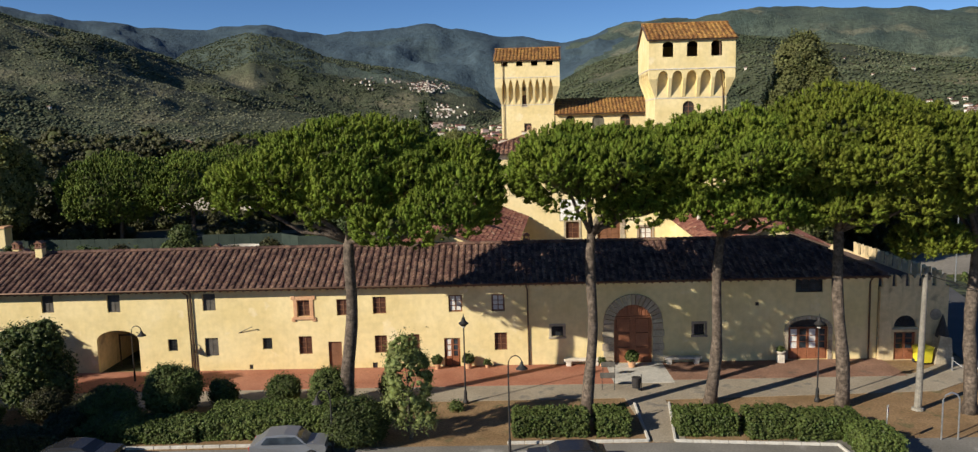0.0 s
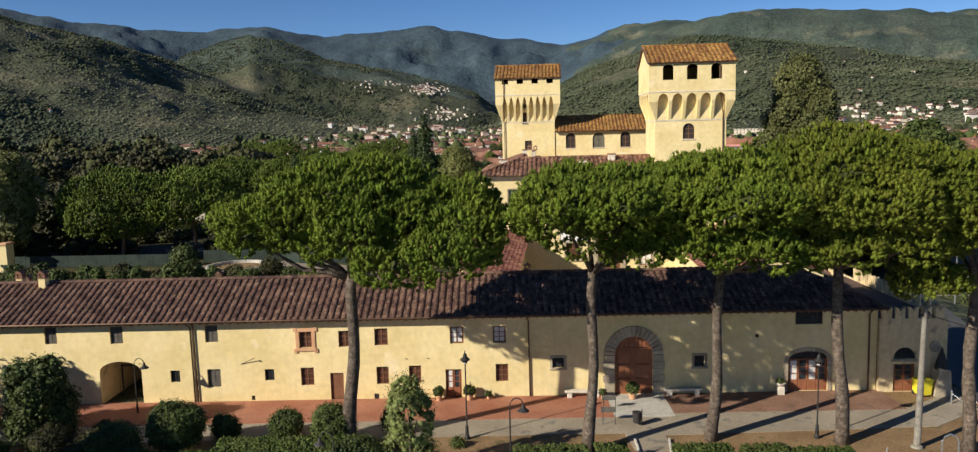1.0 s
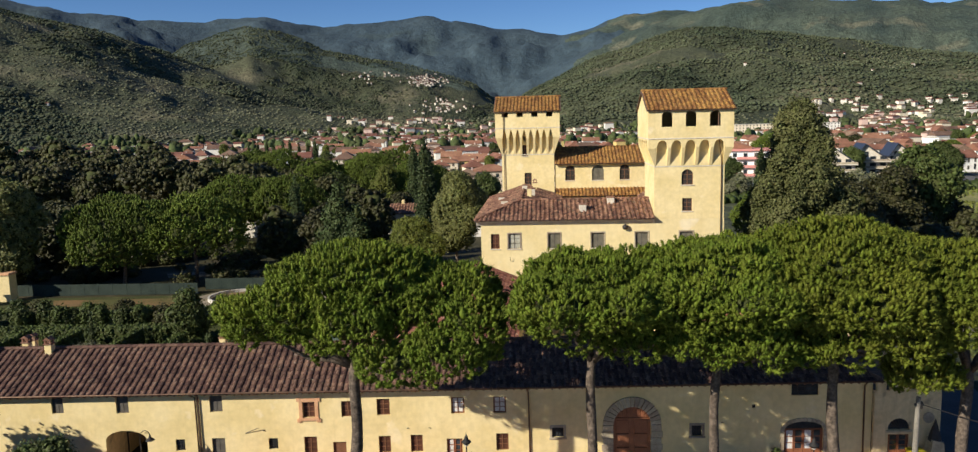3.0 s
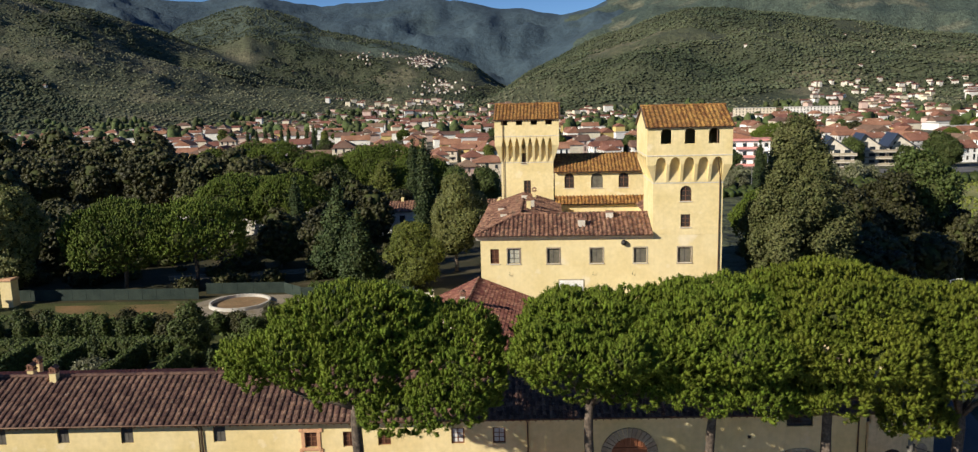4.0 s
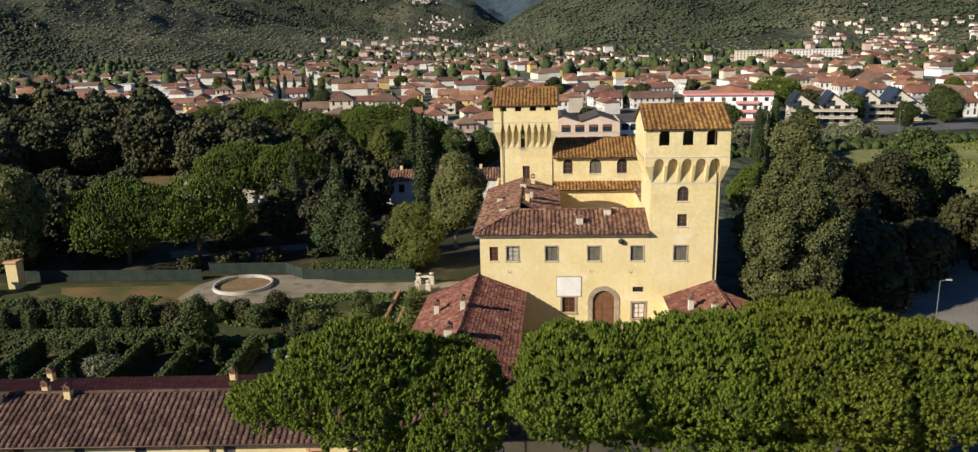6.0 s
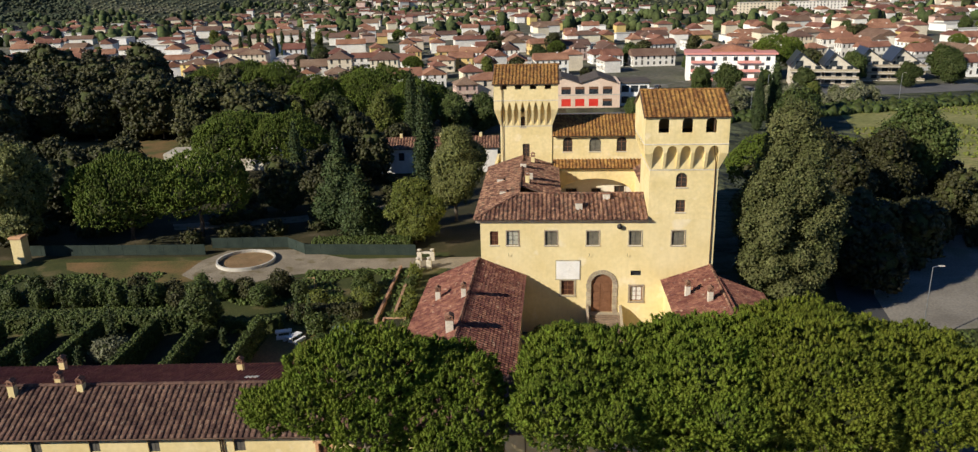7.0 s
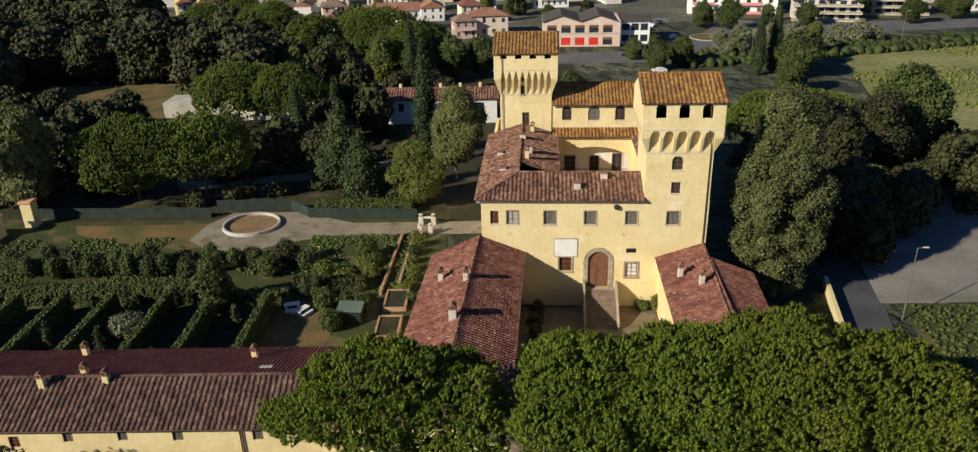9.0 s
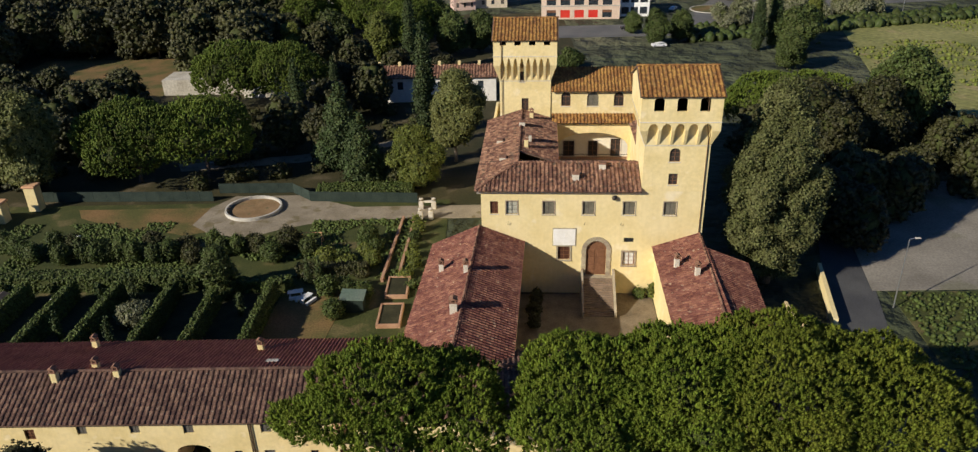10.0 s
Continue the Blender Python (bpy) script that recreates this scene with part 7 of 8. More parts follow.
M_BRICKEDGE = mat("brick_edging", (0.36, 0.20, 0.12), (0.45, 0.27, 0.17), big=0.6, small=6, bump=0.4)
M_WOOD_PALE = mat("weathered_wood", (0.30, 0.20, 0.11), (0.38, 0.26, 0.15), big=1, small=8, bump=0.3)
M_LEAF_LIGHT = mat("light_sapling_leaves", (0.16, 0.19, 0.05), (0.22, 0.25, 0.085), big=0.6, small=3, contrast=0.3, bump=0, rough=0.6, translucent=0.3, island=0.3)


def leaf_box(x0, x1, y0, y1, h, rng, step=0.22, size=0.11, per=3, round_=0.12):
    """Leaf clusters over the top and sides of a clipped hedge, uneven by a few centimetres."""
    P, N = [], []
    w, d = x1 - x0, y1 - y0
    for face, (a, b) in {"top": (w, d), "front": (w, h), "back": (w, h), "left": (d, h), "right": (d, h)}.items():
        n = max(6, int(a * b / step ** 2))
        s, t = rng.random(n), rng.random(n)
        o = np.zeros(n)
        if face == "top":
            p, q = np.stack([x0 + s * w, y0 + t * d, o + h], 1), (0, 0, 1)
        elif face in ("front", "back"):
            p, q = np.stack([x0 + s * w, o + (y0 if face == "front" else y1), t * h], 1), (0, -1 if face == "front" else 1, 0)
        else:
            p, q = np.stack([o + (x0 if face == "left" else x1), y0 + s * d, t * h], 1), (-1 if face == "left" else 1, 0, 0)
        P.append(p)
        N.append(np.tile(np.array(q, float), (n, 1)))
    return np.concatenate(P), np.concatenate(N)


def hedge(x0, x1, y0, y1, h, seed, label, material=None, turn=0.0, z=0.0, step=0.17, size=0.075, per=5, group="clipped hedges"):
    rng = np.random.default_rng(seed)
    cx, cy = (x0 + x1) / 2, (y0 + y1) / 2
    ob = thing("hedge", label, "hedge", pose(cx, cy, z, 0, 0, turn), group)
    w, d = (x1 - x0) / 2, (y1 - y0) / 2
    p, n = leaf_box(-w, w, -d, d, h, rng, step)
    p = swell(p, n, 0.10, 0.7)
    v1, f1 = puffs(p - n * step * 0.3, unit(n + rng.normal(size=n.shape) * 0.4), step * (0.5 + 0.35 * rng.random(len(p))), 0.9, rng, 4, 3, 0.4)
    base = np.repeat(p, per, 0)
    v2, f2 = leaves(base + rng.normal(size=base.shape) * step * 0.4, np.repeat(n, per, 0) + [0, 0, 0.4], size * (0.6 + 0.8 * rng.random(len(base))), rng)
    part("foliage", array_mesh("foliage", np.concatenate([v1, v2]), np.concatenate([f1, f2 + len(v1)]), [material or M_HEDGE]), None, ob)
    part("core", G().worn(-w + 0.1, w - 0.1, -d + 0.1, d - 0.1, 0, h - 0.1, 0.1), M_CORE_SHADE, ob)
    return ob


def bush(x, y, r, h, seed, material, label, group="garden shrubs", step=0.22, size=0.06, n=6, z=0.0):
    rg = random.Random(seed)
    ob = thing("shrub", label, "shrub", pose(x, y, z), group)
    lobes = [(0, 0, h * 0.5, r * 0.85, r * 0.85, h * 0.5)]
    for k in range(n):
        a, q = rg.random() * 6.28, r * rg.uniform(0.3, 0.55)
        lobes.append((q * math.cos(a), q * math.sin(a), h * rg.uniform(0.35, 0.68), r * rg.uniform(0.4, 0.55), r * rg.uniform(0.4, 0.55), h * rg.uniform(0.24, 0.34)))
    part("foliage", leaf_crown("foliage", lobes, material, np.random.default_rng(seed), spacing=step, size=size * (1.0 if step < 0.25 else 1.25), per=11 if step < 0.25 else 5, loose=step * 0.6, under=-0.9), None, ob)
    part("stem", G().tube([(0, 0, -0.2), (0, 0, h * 0.4)], 0.06, 6), M_BARK, ob)
    return ob


HL = "clipped green hedge in a kerbed bed"
hedge(0.6, 5.3, 46.9, 48.9, 1.35, 1, HL)
hedge(5.9, 7.9, 46.9, 49.2, 1.25, 2, HL)
hedge(10.9, 14.5, 46.7, 48.7, 1.35, 3, HL)
hedge(15.1, 17.9, 46.1, 48.3, 1.4, 4, HL)
hedge(17.95, 21.9, 45.7, 48.0, 1.3, 5, HL)
hedge(20.6, 22.8, 42.6, 45.6, 1.3, 6, HL)
hedge(-27.2, -19.6, 47.0, 49.6, 1.0, 10, "overgrown green hedge beside the car park")
hedge(-19.4, -9.6, 47.4, 51.2, 1.3, 7, "overgrown green hedge beside the car park")
hedge(-37, -27.5, 45.5, 47.5, 1.2, 8, "dark clipped hedge beside the car park", M_LEAF_DARK)
hedge(-29.5, -27.5, 47.5, 54.5, 1.4, 9, "dark clipped hedge beside the car park", M_LEAF_DARK)
SB = "rounded dark green shrub"
bush(-22.9, 51.8, 2.1, 3.6, 21, M_LEAF, "large round dark green shrub")
bush(-26.4, 50.3, 1.8, 2.7, 22, M_LEAF, "broad green shrub beside the hedge")
bush(-25.0, 48.5, 1.8, 1.7, 29, M_HEDGE, "low spreading green shrub")
bush(-15.9, 54.3, 1.35, 2.0, 23, M_LEAF, "small round green shrub by the lane")
bush(-20.3, 54.2, 1.1, 1.7, 24, M_HEDGE, "small round green shrub by the lane")
bush(-12.1, 52.6, 1.65, 2.9, 25, M_LEAF, "round dark green shrub below the pine")
bush(-9.2, 46.6, 2.3, 2.8, 26, M_LEAF, "spreading green shrub beside the car park")
bush(-8.2, 54.6, 0.9, 1.9, 27, M_LEAF_DARK, "small dark shrub by the lane")
bush(-35.5, 49.5, 1.9, 1.9, 28, M_LEAF, "low green shrub by the hedge")
bush(-31.5, 51.5, 1.5, 2.2, 30, M_LEAF_DARK, "low dark shrub by the hedge")
bush(-3.3, 52.0, 0.5, 0.6, 31, M_HEDGE, "small tuft of weeds by the lamp")
broad_tree("laurel_tree", 4.4, 6.2, 81, at(-33.3, 53.5), M_LEAF, "bushy dark green laurel tree", "garden trees", lo=0.02, spacing=0.42, size=0.095, per=12, n=34, core=0.6, lobe=0.62)
broad_tree("sapling", 2.1, 7.0, 82, at(-5.9, 47.2), M_LEAF_LIGHT, "slim sapling with pale yellow-green leaves", "garden trees", lo=0.02, spacing=0.4, size=0.065, per=22, n=11, core=0.1)


def kerb(pts, label="pale stone kerb round a planting bed", w=0.16, h=0.16):
    ob = thing("kerb", label, "kerb", group="kerbs")
    for (a, b), (c, d) in zip(pts, pts[1:]):
        n = max(1, int(math.hypot(c - a, d - b) / 1.0))
        dirn = math.degrees(math.atan2(d - b, c - a))
        ln = math.hypot(c - a, d - b) / n
        for k in range(n):
            m = pose(a + (c - a) * (k + 0.5) / n, b + (d - b) * (k + 0.5) / n, 0, 0, 0, dirn)
            part("kerbstone", G().worn(-ln / 2 + 0.01, ln / 2 - 0.01, -w / 2, w / 2, -0.1, h, 0.025, m), M_CONCRETE, ob)
    return ob


kerb([(0.2, 46.1), (8.9, 46.1), (9.1, 52.6)])
kerb([(11.5, 52.6), (10.5, 46.0), (20.0, 45.0), (20.2, 42.0), (26, 41.6)])
kerb([(-27.0, 46.2), (-10.5, 46.4)])


def gooseneck(x, y, h, side, label="dark iron street lamp with a curved neck"):
    ob = thing("street_lamp", label, "street lamp", pose(x, y, 0), "lamps before the building")
    part("pole", G().tube([(0, 0, 0), (0, 0, 0.8), (0, 0, 0.82), (0, 0, h - 0.9)], [0.09, 0.08, 0.055, 0.045], 8), M_IRON, ob)
    arc = [(side * 0.42 * (1 - math.cos(a)), 0, h - 0.9 + 0.55 * math.sin(a)) for a in [math.pi * k / 8 for k in range(8)]]
    part("neck", G().tube(arc, 0.035, 7), M_IRON, ob)
    ex = arc[-1][0]
    part("shade", G().lathe(ex, 0, [(0.06, h - 0.72), (0.1, h - 0.85), (0.14, h - 0.95), (0.34, h - 1.12), (0.36, h - 1.16), (0.3, h - 1.15)], 14), M_IRON, ob)
    part("bulb", G().ball((ex, 0, h - 1.14), 0.12, 8, 6), M_CURTAIN, ob)
    return ob


gooseneck(0.35, 44.9, 6.3, 1)
gooseneck(-10.4, 45.2, 4.3, -1)
gooseneck(-29.3, 59.6, 4.9, 1)


def lantern_lamp(x, y, h):
    ob = thing("street_lamp", "black cast iron lamp post with a lantern", "street lamp", pose(x, y, 0), "lamps before the building")
    part("base", G().lathe(0, 0, [(0.2, 0), (0.2, 0.15), (0.13, 0.3), (0.11, 0.9), (0.07, 1.0)], 12), M_IRON, ob)
    part("pole", G().tube([(0, 0, 0.9), (0, 0, h - 0.9)], [0.06, 0.045], 8), M_IRON, ob)
    part("lantern", G().lathe(0, 0, [(0.06, h - 0.95), (0.2, h - 0.85), (0.34, h - 0.72), (0.36, h - 0.68), (0.16, h - 0.5), (0.12, h - 0.3), (0.04, h - 0.2), (0.02, h)], 12), M_IRON, ob)
    part("glass", G().ball((0, 0, h - 0.9), (0.15, 0.15, 0.12), 8, 6), M_CURTAIN, ob)


lantern_lamp(-2.7, 53.4, 6.5)
lantern_lamp(21.7, 52.5, 6.2)
pole = thing("utility_pole", "tapered grey weathered concrete utility pole", "pole", pose(27.6, 50.6, 0))
part("shaft", G().tube([(0, 0, -0.2), (0.15, 0, 9.6)], [0.24, 0.15], 12), M_POLE, pole)
part("bracket", G().box(-0.1, 0.5, -0.06, 0.06, 9.0, 9.15).box(0.3, 0.42, -0.08, 0.08, 8.8, 9.3), M_IRON, pole)
part("footing", G().lathe(0, 0, [(0.4, 0), (0.36, 0.15), (0.25, 0.18)], 12), M_POLE, pole)
solo("cable", G().tube([(27.95, 50.6, 9.1), (33, 50.4, 7.4), (39, 49, 5.9), (46, 47.5, 4.9)], 0.03, 5), M_IRON, "thin overhead cable from the pole", "cable")


def potted(x, y, r, label="round clipped shrub in a terracotta pot", z=0.06, flowers=False):
    ob = thing("potted_plant", label, "potted plant", pose(x, y, z), "pots along the facade")
    part("pot", G().lathe(0, 0, [(r * 0.5, 0), (r * 0.68, r * 0.9), (r * 0.74, r * 0.9), (r * 0.74, r * 1.0), (r * 0.6, r * 0.98)], 14), M_TERRACOTTA, ob)
    part("foliage", leaf_crown("foliage", [(0, 0, r * 1.75, r, r, r * 0.95)], M_LEAF if not flowers else M_HEDGE, np.random.default_rng(int(x * 10) % 997), spacing=0.14, size=0.08, per=5, loose=0.05), None, ob)


for x, y, r in ((-5.35, 61.3, 0.42), (-2.85, 61.3, 0.45), (-1.3, 61.4, 0.25)):
    potted(x, y, r)
potted(10.3, 60.9, 0.5, "flowering plant in a terracotta pot by the portal", flowers=True)
potted(7.95, 61.2, 0.27, "dry plant in a stone pot by the bench")


def bench(x, y):
    ob = thing("stone_bench", "pale stone bench on two blocks against the wall", "bench", pose(x, y, 0.06), "benches by the portal")
    part("seat", G().worn(-1.5, 1.5, -0.28, 0.28, 0.42, 0.58, 0.03), M_STONE_PALE, ob)
    for s in (-1, 1):
        part("leg", G().worn(s * 1.1 - 0.2, s * 1.1 + 0.2, -0.22, 0.22, 0, 0.42, 0.03), M_STONE_PALE, ob)


bench(14.5, 61.55)
bench(6.4, 61.55)
urn = thing("stone_planter", "tall pale stone planter with a small plant", "planter", pose(22.3, 61.4, 0.06))
part("pedestal", G().worn(-0.28, 0.28, -0.28, 0.28, 0, 0.62, 0.04), M_STONE_PALE, urn)
part("bowl", G().lathe(0, 0, [(0.2, 0.62), (0.4, 0.87), (0.42, 0.95), (0.3, 0.93)], 14), M_STONE_PALE, urn)
part("foliage", leaf_crown("foliage", [(0, 0, 1.08, 0.3, 0.3, 0.2)], M_LEAF, np.random.default_rng(5), spacing=0.14, size=0.08, per=5, loose=0.05), None, urn)
ybin = thing("wheelie_bin", "bright yellow plastic wheelie bin", "bin", pose(33.2, 60.6, 0.02, 0, 0, 12))
part("body", G().prism([(-0.42, 0.15), (0.42, 0.15), (0.55, 1.25), (-0.55, 1.25)], -0.5, 0.5), M_YELLOW, ybin)
part("lid", G().worn(-0.58, 0.58, -0.58, 0.55, 1.25, 1.4, 0.05), M_YELLOW, ybin)
for s in (-1, 1):
    part("wheel", G().tube([(s * 0.45, 0.45, 0.15), (s * 0.36, 0.45, 0.15)], 0.15, 10), M_TYRE, ybin)
st = thing("stone_pinnacle", "weathered grey stone buttress with a pointed top", "pinnacle", pose(34.7, 60.7, 0))
part("block", G().prism([(-0.7, 0), (0.7, 0), (0.5, 2.1), (-0.4, 2.3)], -0.5, 0.5), M_STONE, st)
part("point", G().tube([(0, 0, 2.1), (0, 0, 2.6), (0, 0, 3.9)], [0.5, 0.42, 0.03], 6), M_IRON, st)
tb_ = thing("litter_bin", "dark round litter bin on a post", "bin", pose(9.7, 55.3, 0.02))
part("drum", G().lathe(0, 0, [(0.3, 0.25), (0.34, 1.0), (0.36, 1.02), (0.3, 1.04)], 14), M_IRON, tb_)
part("post", G().tube([(0.36, 0, 0), (0.36, 0, 1.25)], 0.035, 6), M_IRON, tb_)
for x, y in ((7.7, 55.6), (8.1, 58.2)):
    ob = thing("notice_stand", "small slanted notice board on two thin legs", "notice board", pose(x, y, 0.03), "notice stands by the portal")
    part("board", G().box(-0.55, 0.55, -0.02, 0.02, 0.85, 1.25, pose(0, 0, 0, -25, 0, 0)), M_SHUTTER, ob)
    for s in (-1, 1):
        part("leg", G().tube([(s * 0.45, 0, 0), (s * 0.45, 0.1, 1.05)], 0.025, 6), M_IRON, ob)
sg = thing("road_sign", "round no-parking sign on a thin pole", "sign", pose(22.7, 44.8, 0, 0, 0, 58))
part("pole", G().tube([(0, 0, -0.1), (0, 0, 2.5)], 0.035, 6), M_RIM, sg)
part("plate", G().box(-0.24, 0.24, -0.045, -0.03, 1.75, 2.5), M_WHITE, sg)
part("red_ring", G().prism([(0.2 * math.cos(math.pi * k / 10), 2.25 + 0.2 * math.sin(math.pi * k / 10)) for k in range(20)], -0.055, -0.046), M_RED, sg)
part("blue_disc", G().prism([(0.13 * math.cos(math.pi * k / 10), 2.25 + 0.13 * math.sin(math.pi * k / 10)) for k in range(20)], -0.062, -0.056), mat("sign_blue", (0.03, 0.08, 0.4), bump=0), sg)
rk = thing("hoop_barrier", "bent steel tube hoop barrier", "barrier", pose(26.4, 45.6, 0))
part("hoop", G().tube([(0, 0, -0.1), (0, 0, 2.5), (0.15, 0, 2.8), (0.5, 0, 2.95), (0.85, 0, 2.8), (1.0, 0, 2.5), (1.0, 0, -0.1)], 0.05, 8), M_RIM, rk)
for k in range(4):
    ob = thing("bollard", "low iron bollard with a chain", "bollard", pose(34.4 + 0.75 * k, 58.6 - 1.3 * k, 0.0), "bollards at the corner")
    part("post", G().tube([(0, 0, -0.1), (0, 0, 0.95)], [0.07, 0.06], 8), M_RIM, ob)
    part("knob", G().ball((0, 0, 1.0), 0.09, 8, 6), M_RIM, ob)
    part("chain", G().tube([(0, 0, 0.85), (0.37, -0.65, 0.5), (0.75, -1.3, 0.85)], 0.025, 5), M_RIM, ob)


def car(x, y, turn, paint, label, suv=True):
    ob = thing("car", label, "car", pose(x, y, 0.0, 0, 0, turn), "parked cars")
    h = 1.62 if suv else 1.42
    prof = [(-2.2, 0.35), (-2.28, 0.75), (-2.2, 0.95), (-1.15, 1.02), (-0.55, h - 0.08), (0.2, h), (1.25, h - 0.05), (1.9, 1.08), (2.2, 1.0), (2.25, 0.6), (2.2, 0.35)]
    g = G()
    n = len(prof)
    sec = []
    for s, k in ((-0.92, 0.0), (-0.86, 0.02), (0.86, 0.02), (0.92, 0.0)):
        sec.append([(a, s * (1 - 0.17 * min(1, max(0, (b - 0.98) / 0.6))), b + k) for a, b in prof])
    v = [p for q in sec for p in q]
    f = [tuple(range(n)), tuple(reversed(range(3 * n, 4 * n)))] + [(r * n + i, r * n + (i + 1) % n, (r + 1) * n + (i + 1) % n, (r + 1) * n + i) for r in range(3) for i in range(n)]
    part("body", g.add(v, f), paint, ob)
    for s in (-1, 1):
        part("side_window", G().add([(-0.95, s * 0.925, 1.07), (1.55, s * 0.925, 1.1), (1.2, s * 0.80, h - 0.14), (-0.5, s * 0.80, h - 0.16)], [(0, 1, 2, 3)]), M_GLASS, ob)
        for wx in (-1.4, 1.35):
            w = part("wheel", G().tube([(wx, s * 0.95, 0.34), (wx, s * 0.72, 0.34)], 0.34, 16), M_TYRE, ob)
            part("rim", G().tube([(wx, s * 0.96, 0.34), (wx, s * 0.90, 0.34)], 0.22, 12), M_RIM, w)
        part("tail_light", G().worn(1.95, 2.27, s * 0.8 - 0.1, s * 0.8 + 0.1, 0.78, 0.98, 0.02), M_LAMP_RED, ob)
        part("headlight", G().worn(-2.3, -2.1, s * 0.72 - 0.15, s * 0.72 + 0.15, 0.7, 0.85, 0.02), M_RIM, ob)
    part("windscreen", G().add([(-1.12, -0.78, 1.06), (-1.12, 0.78, 1.06), (-0.6, 0.7, h - 0.1), (-0.6, -0.7, h - 0.1)], [(0, 1, 2, 3)]), M_GLASS, ob)
    part("rear_window", G().add([(1.86, -0.72, 1.13), (1.86, 0.72, 1.13), (1.34, 0.66, h - 0.1), (1.34, -0.66, h - 0.1)], [(0, 1, 2, 3)]), M_GLASS, ob)
    return ob


car(-12.9, 44.9, 184, M_CAR_SILVER, "silver estate car parked beside the hedge")
car(-25.2, 44.0, 178, M_CAR_BLACK, "black car parked beside the hedge", False)
car(3.6, 42.4, 4, M_CAR_BLACK, "dark car parked by the kerb", False)
car(57.4, 115.5, 70, M_CAR_SILVER, "silver car parked at the gravel lot", False)
car(84, 133, 80, M_CAR_WHITE, "white van parked under the trees")
car(50, 243, 5, M_CAR_WHITE, "white car in the street by the shop", False)
for x, y, t in ((70, 262, 20), (44, 268, 4), (66, 300, 60)):
    car(x, y, t, M_CAR_BLACK if x == 44 else M_CAR_WHITE, "car parked along the town street", False)

# ---- garden behind the front range ----
for k, x in enumerate((-82, -75, -68, -61.3, -54.5, -46.6, -40.0, -32.5)):
    hedge(x - 0.48, x + 0.48, 77.6, 97.0 - (2.5 if k in (6,) else 0), 3.2, 120 + k, "tall clipped garden hedge dividing the beds", step=0.3, size=0.12, per=4)
hedge(-84, -44, 98.8, 101.3, 2.6, 131, "long clipped boundary hedge of the garden", step=0.34, size=0.13, per=4)
hedge(-43, -30.5, 98.0, 99.8, 1.8, 132, "long clipped boundary hedge of the garden", step=0.42, size=0.18, per=2)
hedge(-33.5, -16.0, 131.2, 134.5, 1.9, 133, "low laurel hedge behind the green fence", step=0.34, size=0.2, per=2)
hedge(-30.5, -20.0, 101.8, 103.4, 2.0, 134, "dark clipped hedge beside the garden table", M_LEAF_DARK, step=0.34, size=0.18, per=2)
broad_tree("bay_tree", 3.3, 7.6, 83, at(-40.3, 97.0), M_LEAF, "round dark bay tree among the hedges", "garden trees", lo=0.02, spacing=0.5, size=0.16, per=14, n=10)
bush(-50.3, 90.5, 2.3, 3.0, 140, M_LEAF_OLIVE, "grey-green olive bush in a garden bed", step=0.34, size=0.12)
rs = random.Random(8)
for k in range(26):
    bush(-79 + 1.95 * k + rs.uniform(-0.6, 0.6), 109.5 + rs.uniform(-2, 2), rs.uniform(1.2, 1.9), rs.uniform(2.8, 4.6), 350 + k, rs.choice((M_LEAF, M_LEAF_DARK, M_LEAF_DARK, M_LEAF)), "loose oleander shrub along the lawn", "oleander row", step=0.36, size=0.13, n=4)
for k in range(12):
    bush(rs.uniform(-27, -18), rs.uniform(88, 118), rs.uniform(1.0, 1.9), rs.uniform(1.4, 3.2), 180 + k, rs.choice((M_LEAF, M_LEAF, M_HEDGE, M_LEAF_YELLOW)), "leafy shrub beside the garden path", "garden shrubs", step=0.36, size=0.13, n=4)
for k in range(8):
    bush(-13.5 + rs.uniform(-0.8, 0.8), 99 + 3.0 * k, rs.uniform(0.7, 1.2), rs.uniform(1.0, 2.2), 200 + k, rs.choice((M_LEAF, M_LEAF_YELLOW)), "leafy shrub beside the brick-edged bed", "garden shrubs", step=0.34, size=0.12, n=3)
for x, y, h in ((-58.2, 86, 4.4), (-50.4, 84, 4.8), (-51.8, 95, 5.4), (-43, 82, 3.0), (-28.4, 100.5, 4.0), (-26.8, 100.8, 4.2), (-57.2, 96, 3.0), (-36, 92, 3.4)):
    spire_tree("small_cypress", 0.55, h, int(-x * 7 + y), at(x, y), M_CYPRESS, "slim young columnar cypress in the garden", "young cypresses", rows=5, spacing=0.3, size=0.14, per=5, power=0.4)
shed = thing("garden_shed", "small wooden garden shed with a dark roof", "shed", pose(-70.3, 93.5, 0.03, 0, 0, -4))
part("cabin", G().box(-1.6, 1.6, -1.2, 1.2, 0, 2.0), M_WOOD_PALE, shed)
part("roof", G().prism([(-1.9, 2.0), (1.9, 2.0), (0, 2.75)], -1.5, 1.5), M_DARKROOF, shed)
part("door", G().worn(-0.4, 0.4, -1.24, -1.2, 0, 1.8, 0.02), M_WOOD_DARK, shed)
